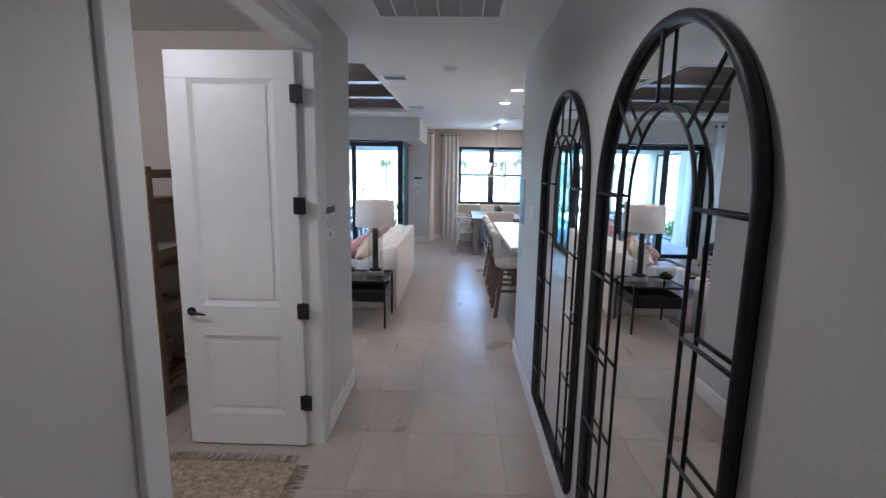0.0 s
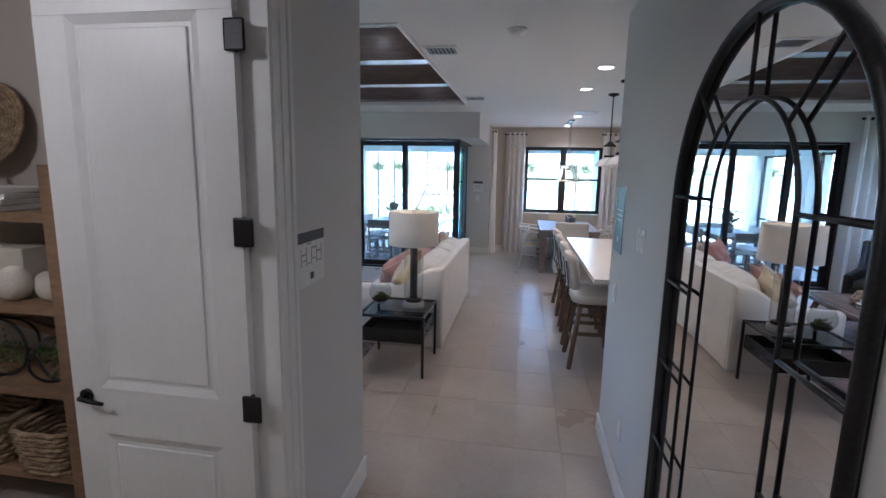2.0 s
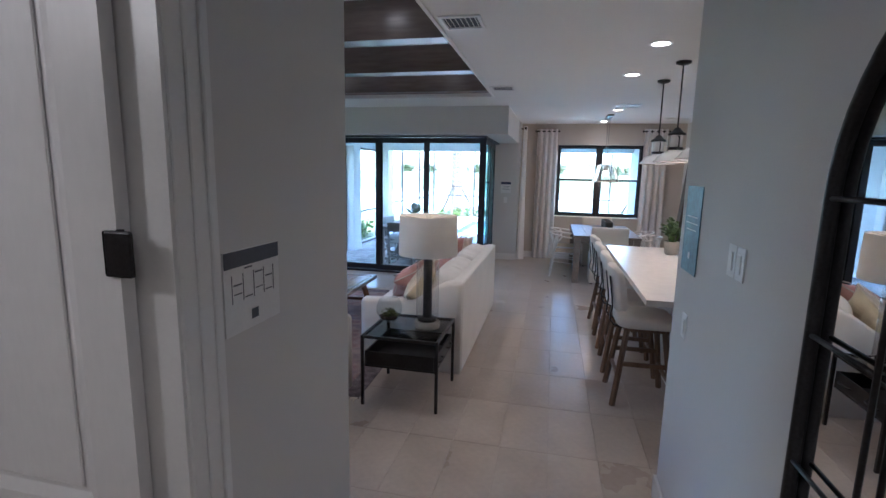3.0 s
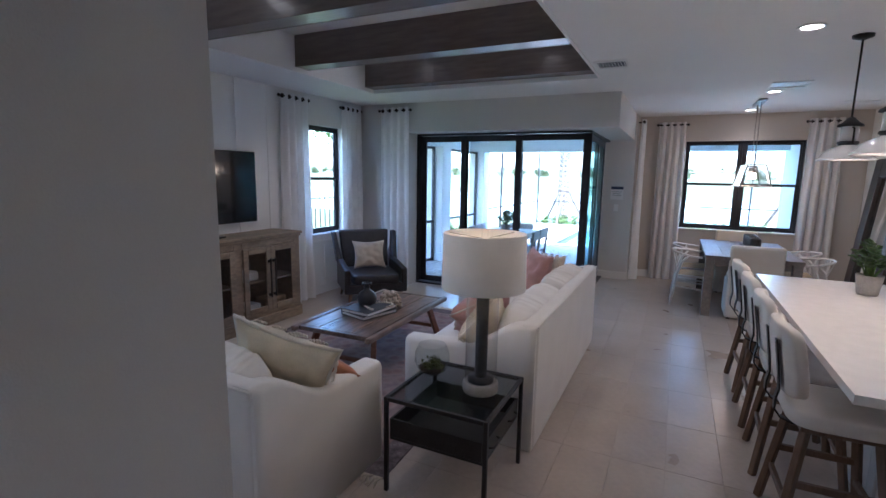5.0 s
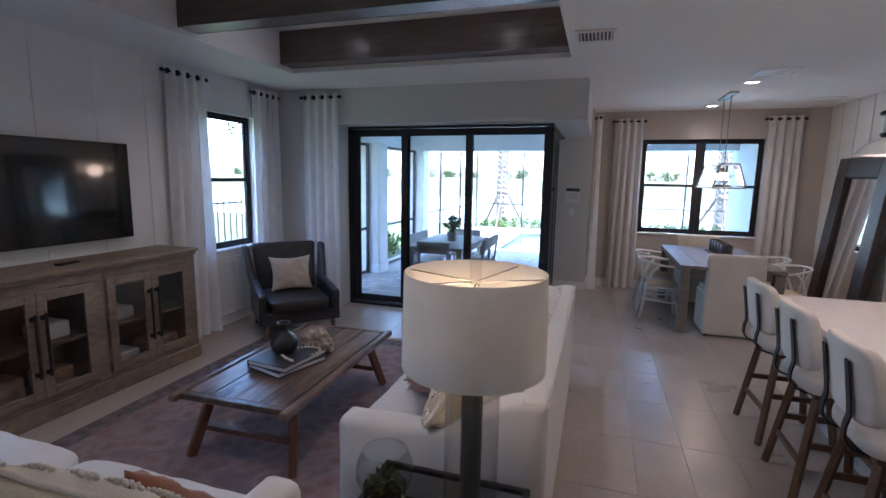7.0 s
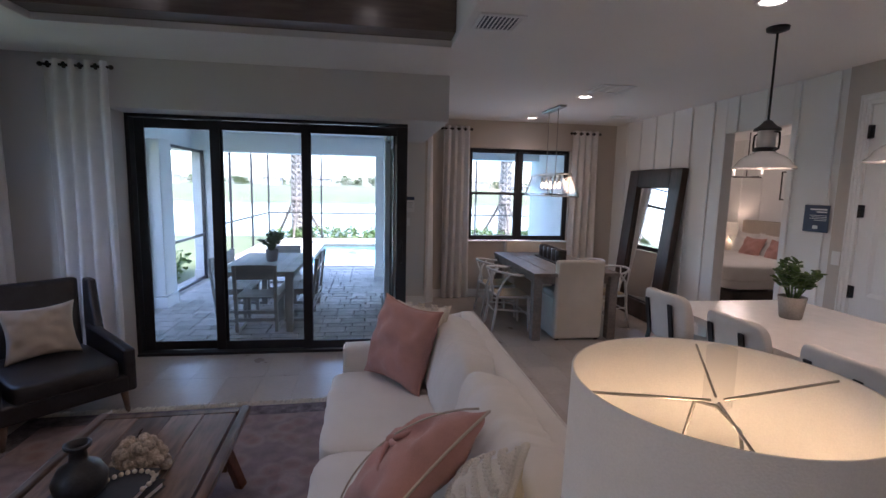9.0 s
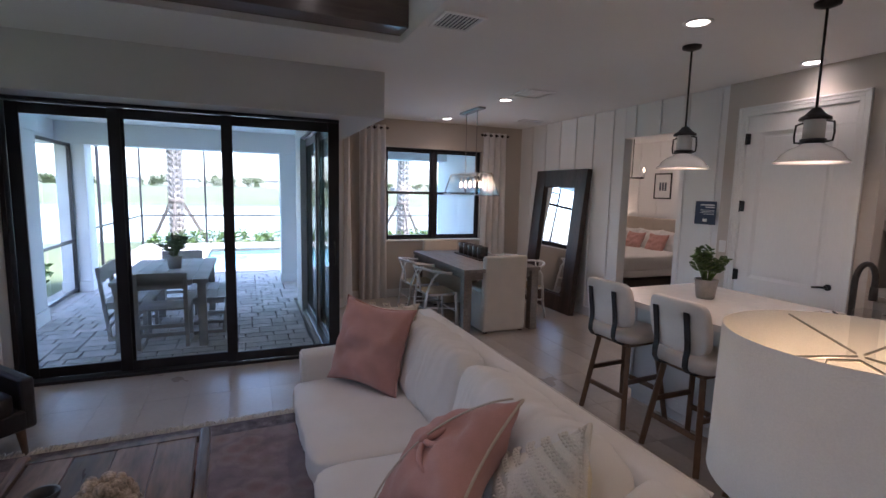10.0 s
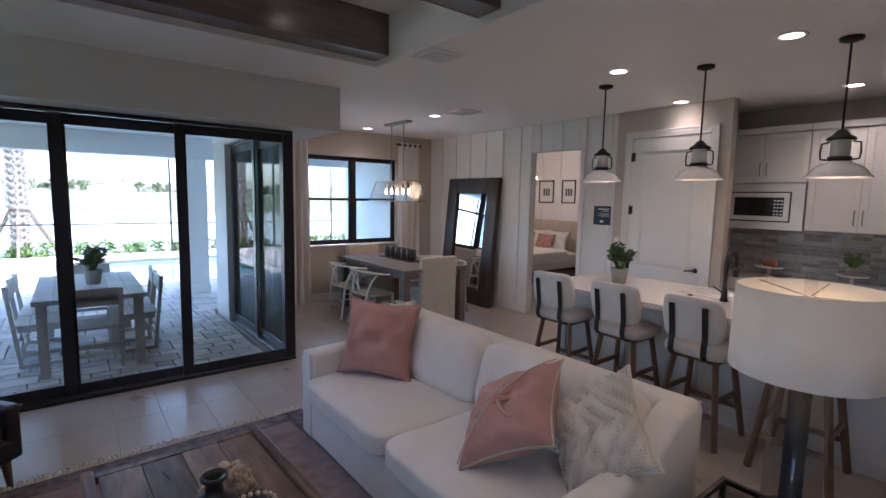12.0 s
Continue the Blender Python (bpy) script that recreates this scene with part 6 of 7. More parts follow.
for sg in (1, -1):
    bm = box(B(), sg * 0.335 - 0.035, sg * 0.335 + 0.035, -0.37, 0.34, 0.19, 0.56, 0.022, 3)
    for v in bm.verts:
        if v.co.z > 0.4:
            v.co.z += 0.10 * (v.co.y + 0.37) - 0.02
    part("arm", bm, M_LEATHER, ac)
    bm = box(B(), sg * 0.345 - 0.03, sg * 0.345 + 0.03, 0.16, 0.40, 0.52, 0.985, 0.02, 3)
    for v in bm.verts:
        f = (v.co.z - 0.52) / 0.465
        v.co.y = v.co.y + 0.14 * f if v.co.y > 0.27 else v.co.y + 0.26 * f
        v.co.x += sg * 0.045 * f
    part("wing", bm, M_LEATHER, ac)
for ob in ac.children:
    for v in ob.data.vertices:
        v.co = (v.co.x * 1.12, v.co.y * 1.06, v.co.z * 0.91)
cushion(pose(-3.77, 9.28, 0, 0, 0, 46) @ pose(0, 0.12, 0.61, 72, 0, 0), 0.46, 0.40, 0.14, M_BEIGE, "plain beige linen cushion on the armchair", 31)


# ---- curtains ----
def curtain(m, w, z0, z1, folds, mat, label, seed, depth=0.045, gather=1.0):
    """A grommet curtain panel: local x along the rod, y towards the room."""
    c = thing("curtain", label, "curtain", m, "curtains")
    bm = B()
    nx, nz = folds * 10, 14
    rr = random.Random(seed)
    ph = [rr.uniform(-0.5, 0.5) for _ in range(6)]
    rows = []
    for j in range(nz + 1):
        v = j / nz
        z = z1 + (z0 - z1) * v
        row = []
        for i in range(nx + 1):
            u = i / nx
            a = u * folds * math.tau + 0.7 * v * math.sin(u * 5 + ph[0]) + 0.3 * v * ph[1]
            d = depth * (0.75 + 0.5 * v) * math.sin(a) + 0.02 * v * math.sin(u * 7 + ph[2] * 4 + v * 2)
            x = (u - 0.5) * w * (1 + 0.06 * v) + 0.012 * v * math.cos(a) + 0.01 * v * math.sin(ph[3] * 9 + u * 4)
            row.append(Vector((x, d, z)))
        rows.append(row)
    sheet(bm, rows)
    part("cloth", bm, mat, c)
    for k in range(folds * 2):
        x = -w / 2 + w * (k + 0.5) / (folds * 2)
        part("grommet", rod(B(), (x - 0.004, 0.0, z1 - 0.045), (x + 0.004, 0.0, z1 - 0.045), 0.027, None, 14), M_BLACK, c, "black metal grommet")
    return c


def curtain_rod(a, b, label, wall):
    r = thing("curtain_rod", label, "curtain rod", pose(0, 0, 0))
    part("bar", rod(B(), a, b, 0.011, None, 12), M_BLACK, r)
    d = (Vector(b) - Vector(a)).normalized()
    for p, s in ((Vector(a), -1), (Vector(b), 1)):
        part("finial", blob(B(), 0.02, 0.02, 0.02, Matrix.Translation(p + d * s * 0.018), 1.0, 0, 0, 14, 8), M_BLACK, r)
        q = p - d * s * 0.08
        part("bracket", rod(B(), q, q + Vector(wall), 0.007, None, 8), M_BLACK, r)


CZ, CD = 2.645, 2.60


def hung(a, b, z, facing, mat, folds, seed, label):
    """A panel on its own short rod between two points of a wall line."""
    a, b = Vector(a), Vector(b)
    d = (b - a).normalized()
    m = (a + b) / 2
    turn = math.degrees(math.atan2(d.y, d.x))
    curtain(pose(m.x, m.y, 0, 0, 0, turn), (b - a).length, 0.012, z + 0.045, folds, mat, label, seed)
    a3, b3 = a - d * 0.01, b + d * 0.01
    curtain_rod((a3.x, a3.y, z), (b3.x, b3.y, z), "short black curtain rod with ball ends", facing)


RX = XW + 0.085
hung((RX, 5.62), (RX, 6.10), CZ, (-0.083, 0, 0), M_SHEER, 4, 7, "sheer white grommet curtain before the television")
hung((RX, 8.43), (RX, 8.90), CZ, (-0.083, 0, 0), M_SHEER, 4, 1, "sheer white grommet curtain beside the television")
hung((RX, 9.62), (RX, 10.06), CZ, (-0.083, 0, 0), M_SHEER, 4, 2, "sheer white grommet curtain in the corner")
hung((-4.15, YN - 0.085), (-3.67, YN - 0.085), CZ, (0, 0.083, 0), M_SHEER, 4, 3, "sheer white grommet curtain beside the sliding doors")
hung((-0.42, YD - 0.085), (-0.02, YD - 0.085), CD, (0, 0.083, 0), M_DRAPE, 4, 4, "off white linen curtain beside the dining window")
hung((1.62, YD - 0.085), (2.04, YD - 0.085), CD, (0, 0.083, 0), M_DRAPE, 4, 5, "off white linen curtain beside the batten wall")
hung((-0.645, 12.52), (-0.645, 12.76), CD + 0.03, (-0.088, 0, 0), M_SHEER, 2, 6, "white curtain drawn back at the short wall")
paper_sign("wall_sign", pose(-0.98, 12.47, 1.47, 0, 0, 180), 0.20, 0.22, 0.05, M_PAPER, M_NAVY, [(0, 0.02, 0.15, 0.006), (0, -0.01, 0.13, 0.005), (0, -0.04, 0.15, 0.005)], "small white and navy notice on the short wall")
wall_plate("light_switch", pose(-0.98, 12.47, 1.22, 0, 0, 180), "white light switch under the notice", "switch")

# ---- dining ----
dt = thing("dining_table", "weathered grey brown wooden dining table", "dining table", pose(0.83, 11.57, 0))
W, D, Z = 0.515, 0.91, 0.785
for k in range(5):
    x0 = -W + 2 * W * k / 5
    part("plank", box(B(), x0 + 0.0008, x0 + 2 * W / 5 - 0.0008, -D, D, Z - 0.045, Z, 0.002), M_GRAYTABLE, dt)
for sy in (1, -1):
    for sx in (1, -1):
        part("leg", box(B(), sx * (W - 0.06) - 0.05, sx * (W - 0.06) + 0.05, sy * (D - 0.07) - 0.05, sy * (D - 0.07) + 0.05, 0, Z - 0.046, 0.004), M_GRAYTABLE, dt)
    part("apron", box(B(), -W + 0.115, W - 0.115, sy * (D - 0.07) - 0.012, sy * (D - 0.07) + 0.012, Z - 0.13, Z - 0.046), M_GRAYTABLE, dt)
for sx in (1, -1):
    part("apron", box(B(), sx * (W - 0.06) - 0.012, sx * (W - 0.06) + 0.012, -D + 0.125, D - 0.125, Z - 0.13, Z - 0.046), M_GRAYTABLE, dt)


def wishbone_chair(m):
    """Local -y is the front."""
    c = thing("wishbone_chair", "white wishbone chair with a woven rush seat", "chair", m, "wishbone chairs at the table")
    for s in (1, -1):
        part("front_leg", rod(B(), (s * 0.235, -0.22, 0), (s * 0.225, -0.20, 0.44), 0.014, 0.019, 10), M_WHITECHAIR, c)
        part("back_leg", tube(B(), [(s * 0.20, 0.23, 0), (s * 0.19, 0.19, 0.25), (s * 0.20, 0.17, 0.45), (s * 0.245, 0.12, 0.62), (s * 0.265, 0.05, 0.70)], [0.013, 0.018, 0.018, 0.015, 0.012], 8), M_WHITECHAIR, c)
        part("side_rail", rod(B(), (s * 0.225, -0.20, 0.42), (s * 0.195, 0.17, 0.42), 0.014, None, 8), M_WHITECHAIR, c)
        part("side_stretcher", rod(B(), (s * 0.23, -0.21, 0.24), (s * 0.19, 0.19, 0.27), 0.010, None, 8), M_WHITECHAIR, c)
    part("front_rail", rod(B(), (-0.225, -0.20, 0.43), (0.225, -0.20, 0.43), 0.014, None, 8), M_WHITECHAIR, c)
    part("back_rail", rod(B(), (-0.195, 0.17, 0.43), (0.195, 0.17, 0.43), 0.014, None, 8), M_WHITECHAIR, c)
    part("front_stretcher", rod(B(), (-0.23, -0.21, 0.20), (0.23, -0.21, 0.20), 0.010, None, 8), M_WHITECHAIR, c)
    part("back_stretcher", rod(B(), (-0.19, 0.19, 0.24), (0.19, 0.19, 0.24), 0.010, None, 8), M_WHITECHAIR, c)
    part("top_rail", tube(B(), [(0.30 * math.cos(t), -0.05 + 0.31 * math.sin(t), 0.70 + 0.05 * max(0, math.sin(t))) for t in [radians(-12 + 204 * i / 20) for i in range(21)]], 0.014, 8), M_WHITECHAIR, c)
    for s in (1, -1):
        part("wishbone", tube(B(), [(0, 0.18, 0.44), (s * 0.012, 0.195, 0.55), (s * 0.06, 0.225, 0.66), (s * 0.10, 0.24, 0.745)], [0.013, 0.012, 0.010, 0.009], 6), M_WHITECHAIR, c)
    bm = B()
    g = []
    for i in range(9):
        v = i / 8
        wd = 0.215 - 0.03 * v
        g.append([Vector(((u / 8 - 0.5) * 2 * wd, -0.205 + 0.375 * v, 0.445 - 0.018 * (1 - (2 * u / 8 - 1) ** 2) * (1 - (2 * v - 1) ** 2))) for u in range(9)])
    sheet(bm, g)
    sheet(bm, [[p - Vector((0, 0, 0.02)) for p in row] for row in g])
    part("seat", bm, M_RUSH, c, "woven natural rush seat")
    return c


w1 = wishbone_chair(pose(0.19, 11.28, 0, 0, 0, 90))
copy_thing(w1, pose(0.20, 11.93, 0, 0, 0, 92))
copy_thing(w1, pose(1.50, 11.28, 0, 0, 0, -90))
copy_thing(w1, pose(1.50, 11.93, 0, 0, 0, -91))


def parson_chair(m):
    """Local -y is the front."""
    c = thing("parsons_chair", "cream slipcovered dining chair at the table's end", "chair", m, "slipcovered end chairs")
    part("skirted_seat", box(B(), -0.28, 0.28, -0.25, 0.17, 0.015, 0.47, 0.02, 3), M_CREAMCOVER, c)
    bm = box(B(), -0.285, 0.285, 0.171, 0.27, 0.012, 0.93, 0.03, 4)
    for v in bm.verts:
        v.co.y += 0.03 * (v.co.z - 0.4)
    part("back", bm, M_CREAMCOVER, c)
    part("seat_pad", blob(B(), 0.27, 0.21, 0.04, pose(0, -0.05, 0.50), 0.3, 0.003, 3, 24, 10), M_CREAMCOVER, c)
    for x in (-0.24, 0.24):
        part("foot", box(B(), x - 0.02, x + 0.02, 0.20, 0.24, 0, 0.012), M_BEDBASE, c)
        part("foot", box(B(), x - 0.02, x + 0.02, -0.24, -0.2, 0, 0.015), M_BEDBASE, c)
    return c


p1 = parson_chair(pose(0.87, 10.93, 0, 0, 0, 180))
copy_thing(p1, pose(0.83, 12.46, 0, 0, 0, 0))
tray = thing("pot_tray", "dark tray under a row of pots on the table", "tray", pose(0.92, 11.70, 0.785))
part("tray_base", box(B(), -0.10, 0.10, -0.42, 0.42, 0.0, 0.014, 0.003), M_BEDBASE, tray)
for k in range(5):
    jp = thing("candle_pot", "dark mottled glazed candle pot on the tray", "pot", pose(0.92, 11.70 - 0.30 + 0.15 * k, 0.7995), "table pots")
    part("pot", lathe(B(), [(0, 0), (0.062, 0), (0.07, 0.01), (0.072, 0.15), (0.066, 0.155), (0.06, 0.15), (0.058, 0.11), (0, 0.11)], 24), M_CANDLE, jp)
    part("wax", lathe(B(), [(0, 0.112), (0.057, 0.112)], 20), M_CREAM, jp)

# linear glass chandelier
ch = thing("chandelier", "linear nickel and glass chandelier with lit bulbs over the table", "chandelier", pose(0.82, 11.64, 0))
part("canopy", box(B(), -0.05, 0.05, -0.30, 0.30, H - 0.028, H - 0.001, 0.004), M_NICKEL, ch)
for y in (-0.16, 0.16):
    part("stem", rod(B(), (0, y, 1.92), (0, y, H - 0.028), 0.006, None, 8), M_NICKEL, ch)
zt, zb = 1.92, 1.64
tw, tl_, bw, bl = 0.10, 0.42, 0.17, 0.50
top = [(-tw, -tl_, zt), (tw, -tl_, zt), (tw, tl_, zt), (-tw, tl_, zt)]
bot = [(-bw, -bl, zb), (bw, -bl, zb), (bw, bl, zb), (-bw, bl, zb)]
for a in range(4):
    b = (a + 1) % 4
    part("frame_bar", bar(B(), top[a], top[b], 0.014, 0.014), M_NICKEL, ch)
    part("frame_bar", bar(B(), bot[a], bot[b], 0.014, 0.014), M_NICKEL, ch)
    part("frame_bar", bar(B(), top[a], bot[a], 0.014, 0.014), M_NICKEL, ch)
    bm = B()
    bm.faces.new([bm.verts.new(v) for v in (bot[a], bot[b], top[b], top[a])])
    bm.faces.new([bm.verts.new(Vector(v) * 1.0 + Vector((0, 0, 0.0)) + Vector((-v[0], -v[1], 0)) * 0.012) for v in (bot[a], bot[b], top[b], top[a])])
    g = part("glass_panel", bm, M_CLEAR, ch, "sloping clear glass panel")
    g.visible_shadow = False
part("lamp_bar", bar(B(), (0, -0.32, 1.895), (0, 0.32, 1.895), 0.03, 0.02), M_NICKEL, ch)
for k in range(5):
    y = -0.30 + 0.15 * k
    sk = part("socket", rod(B(), (0, y, 1.82), (0, y, 1.885), 0.014, None, 10), M_NICKEL, ch)
    part("bulb", lathe(B(), [(0, -0.085), (0.015, -0.075), (0.021, -0.05), (0.013, -0.015), (0.009, 0.0)], 14, (0, y, 1.819)), M_BULB, sk, "glowing bulb")
lamp("chandelier_light", 0.82, 11.64, 1.72, 0.7, 0.12, WARMER)

# leaning floor mirror
fm = thing("floor_mirror", "tall leaning floor mirror with a wide dark wood frame", "mirror", pose(2.16, 11.665, 0, 0, 5.4, 0) @ pose(0, 0, 0, 0, 0, 90))
# local x runs along +y, local y towards the room (-x)
W, HH, F = 0.605, 2.03, 0.235
for a, b, c, d in ((-W, -W + F, 0, HH), (W - F, W, 0, HH), (-W + F + 0.0005, W - F - 0.0005, 0, F), (-W + F + 0.0005, W - F - 0.0005, HH - F, HH)):
    part("frame_board", box(B(), a, b, -0.03, 0.06, c, d, 0.006), M_MIRRORWOOD, fm)
part("mirror_glass", box(B(), -W + F - 0.01, W - F + 0.01, 0.012, 0.018, F - 0.01, HH - F + 0.01), M_MIRROR, fm, "silvered mirror glass")
part("inner_lip", frame_mesh([(a, b, 0.02, 0.038, e, f) for a, b, _, _, e, f in stiles(-W + F, W - F, F, HH - F, 0.015, 0.02)], 0.002), M_BEDBASE, fm)

# notice beside the pantry door and switch
paper_sign("wall_sign", pose(XE - 0.0185, 9.275, 1.518, 0, 0, 90), 0.24, 0.235, 0, M_NAVY, M_INK, [(-0.02, 0.08, 0.16, 0.012), (-0.05, 0.058, 0.10, 0.010), (-0.02, 0.028, 0.16, 0.004), (-0.03, 0.014, 0.14, 0.004), (-0.02, 0.0, 0.16, 0.004), (-0.04, -0.014, 0.12, 0.004), (0, -0.075, 0.05, 0.03)], "navy notice with pale lettering on the batten wall", M_PAPER)
wall_plate("light_switch", pose(PX, 9.05, 1.2, 0, 0, 90), "white light switch beside the pantry door", "switch")

# ---- bedroom through the opening ----
bd = thing("bed", "made bed with white covers and a dark base", "bed", pose(4.75, 12.75, 0))
part("base", box(B(), -1.0, 0.72, -0.95, 0.95, 0.08, 0.30, 0.02), M_BEDBASE, bd)
for x in (-0.9, 0.6):
    for y in (-0.85, 0.85):
        part("leg", box(B(), x, x + 0.07, y - 0.035, y + 0.035, 0, 0.079), M_BEDBASE, bd)
part("mattress", blob(B(), 0.88, 0.96, 0.16, pose(-0.14, 0, 0.46), 0.2, 0.004, 1, 40, 14), M_BED, bd)
part("duvet", blob(B(), 0.75, 1.0, 0.14, pose(-0.34, 0, 0.56), 0.25, 0.02, 6, 48, 18), M_BED, bd)
part("headboard", box(B(), 0.735, 0.83, -1.0, 1.0, 0.0, 1.25, 0.02, 2), M_BEIGE, bd)
for k, y in enumerate((-0.5, 0.05, 0.55)):
    cushion(pose(5.22, 12.75 + y, 0.83, 0, -70, 0), 0.48, 0.62, 0.18, M_BED, "plump white bed pillow", 40 + k, cat="pillow")
for k, y in enumerate((-0.35, 0.2)):
    cushion(pose(5.02, 12.75 + y, 0.80, 0, -66, 0), 0.42, 0.46, 0.15, M_PINK, "dusty pink cushion on the bed", 50 + k)
ns = thing("nightstand", "small wooden nightstand beside the bed", "nightstand", pose(5.33, 13.9, 0))
part("case", box(B(), -0.24, 0.24, -0.25, 0.25, 0.12, 0.60, 0.006), M_OAK, ns)
for x in (-0.2, 0.2):
    for y in (-0.2, 0.2):
        part("leg", rod(B(), (x, y, 0), (x, y, 0.119), 0.018, 0.024, 8), M_OAK, ns)
part("drawer_front", box(B(), -0.256, -0.241, -0.22, 0.22, 0.38, 0.57, 0.003), M_OAK, ns)
bl_ = thing("bedside_lamp", "lit bedside lamp with a pale shade", "table lamp", pose(5.33, 13.9, 0.601))
part("body", lathe(B(), [(0, 0), (0.07, 0), (0.09, 0.1), (0.05, 0.25), (0.015, 0.28), (0.015, 0.36)], 20), M_EGG, bl_)
part("shade", lathe(B(), [(0.18, 0.34), (0.15, 0.58), (0.147, 0.58), (0.177, 0.34)], 28), M_SHADE, bl_)
part("bulb", blob(B(), 0.03, 0.03, 0.04, pose(0, 0, 0.44), 1, 0, 0, 12, 8), M_BULB, bl_)
lamp("bedside_light", 5.33, 13.9, 1.05, 1.0, 0.05, WARMER)
for y, w, h in ((12.88, 0.42, 0.5), (12.27, 0.36, 0.5)):
    pc = thing("framed_picture", "small framed print on the bedroom wall", "picture", pose(5.6, y, 1.88, 0, 0, 90))
    part("frame", frame_mesh([(a, b, 0.0, 0.02, e, f) for a, b, _, _, e, f in stiles(-w / 2, w / 2, -h / 2, h / 2, 0.025, 0.02)], 0.002), M_BLACK, pc)
    part("print", box(B(), -w / 2 + 0.025, w / 2 - 0.025, 0.001, 0.006, -h / 2 + 0.025, h / 2 - 0.025), M_PAPER, pc)
    for i in range(3):
        part("figure", box(B(), -0.09 + 0.065 * i, -0.045 + 0.065 * i, 0.007, 0.009, -0.09, 0.07), M_INK, pc)
for k in range(11):
    solid("trim_batten", box(B(), BX - 0.016, BX, 9.0 + 0.5 * k, 9.06 + 0.5 * k, 0, H, 0.002), M_WHITEWALL, "white batten on the bedroom wall", "batten", kind="structure")
bc = thing("bedroom_chandelier", "small black candle chandelier with lit bulbs", "chandelier", pose(4.1, 12.15, 0))
part("stem", rod(B(), (0, 0, 1.98), (0, 0, H - 0.001), 0.008, None, 8), M_BLACK, bc)
part("cross_bar", rod(B(), (0, -0.26, 1.98), (0, 0.26, 1.98), 0.010, None, 8), M_BLACK, bc)
part("cross_bar", rod(B(), (-0.26, 0, 1.98), (0.26, 0, 1.98), 0.010, None, 8), M_BLACK, bc)
for x, y in ((0, -0.26), (0, 0.26), (-0.26, 0), (0.26, 0)):
    cd = part("candle", rod(B(), (x, y, 1.98), (x, y, 2.08), 0.012, None, 8), M_WHITE, bc)
    part("bulb", lathe(B(), [(0.008, 0), (0.018, 0.025), (0.008, 0.055), (0, 0.07)], 10, (x, y, 2.08)), M_BULB, cd)
lamp("bedroom_light", 4.1, 12.15, 2.2, 1.5, 0.2, WARM)

# ---- kitchen ----
isl = thing("kitchen_island", "pale grey panelled kitchen island", "kitchen island", pose(0, 0, 0))
IX0, IX1, IY0, IY1 = 0.612, 1.745, 6.155, 8.79
part("cabinet_body", box(B(), IX0 + 0.32, IX1 - 0.03, IY0 + 0.04, IY1 - 0.04, 0.09, 0.873, 0.003), M_ISLAND, isl)
part("toe_kick", box(B(), IX0 + 0.36, IX1 - 0.08, IY0 + 0.09, IY1 - 0.09, 0.0, 0.089), M_ISLAND, isl)
for k in range(4):
    y = IY0 + 0.05 + k * (IY1 - IY0 - 0.1) / 4
    part("panel", frame_mesh([(IX0 + 0.305, IX0 + 0.319, a + y, b + y, e, f) for a, b, _, _, e, f in stiles(0.0, (IY1 - IY0 - 0.1) / 4 - 0.004, 0.10, 0.868, 0.08, 0.02)], 0.002), M_ISLAND, isl)
for y in (IY0 + 0.012, IY1 - 0.027):
    part("end_panel", frame_mesh([(a, b, y, y + 0.015, e, f) for a, b, _, _, e, f in stiles(IX0 + 0.33, IX1 - 0.04, 0.10, 0.868, 0.09, 0.02)], 0.002), M_ISLAND, isl)
SXa, SXb, SYa, SYb = 1.28, 1.67, 7.0, 7.75
ctp = thing("countertop", "thick white quartz island countertop with a sink cut-out", "countertop", pose(0, 0, 0))
part("slab", frame_mesh([(IX0, SXa, IY0, IY1, 0.875, 0.915), (SXb, IX1, IY0, IY1, 0.875, 0.915), (SXa + 0.0003, SXb - 0.0003, IY0, SYa, 0.875, 0.915), (SXa + 0.0003, SXb - 0.0003, SYb, IY1, 0.875, 0.915)], 0.0), M_QUARTZ, ctp)
sk = thing("sink", "stainless undermount kitchen sink", "sink", pose(0, 0, 0))
part("basin", frame_mesh([(SXa - 0.004, SXa, SYa, SYb, 0.8735, 0.8745), (SXa + 0.0, SXb, SYa, SYb, 0.8732, 0.8742)], 0), M_STEEL, sk)
fc = thing("faucet", "tall black gooseneck kitchen faucet", "faucet", pose(1.20, 7.34, 0.915))
part("base", lathe(B(), [(0, 0), (0.03, 0), (0.03, 0.012), (0.024, 0.03), (0.02, 0.10), (0.0, 0.10)], 20), M_BLACK, fc)
part("spout", tube(B(), [(0, 0, 0.08), (0, 0, 0.30)] + [(0.10 - 0.10 * math.cos(a), 0, 0.30 + 0.10 * math.sin(a)) for a in [math.pi * i / 10 for i in range(1, 11)]] + [(0.20, 0, 0.24)], 0.016, 10), M_BLACK, fc)
part("spray_head", rod(B(), (0.20, 0, 0.26), (0.20, 0, 0.18), 0.019, 0.022, 12), M_BLACK, fc)
part("lever", rod(B(), (0, 0.02, 0.07), (0, 0.09, 0.11), 0.008, 0.006, 8), M_BLACK, fc)
solid("air_switch", lathe(B(), [(0, 0), (0.022, 0), (0.022, 0.012), (0, 0.014)], 18), M_BLACK, "small round black button on the counter", "button", pose(1.19, 7.60, 0.916))


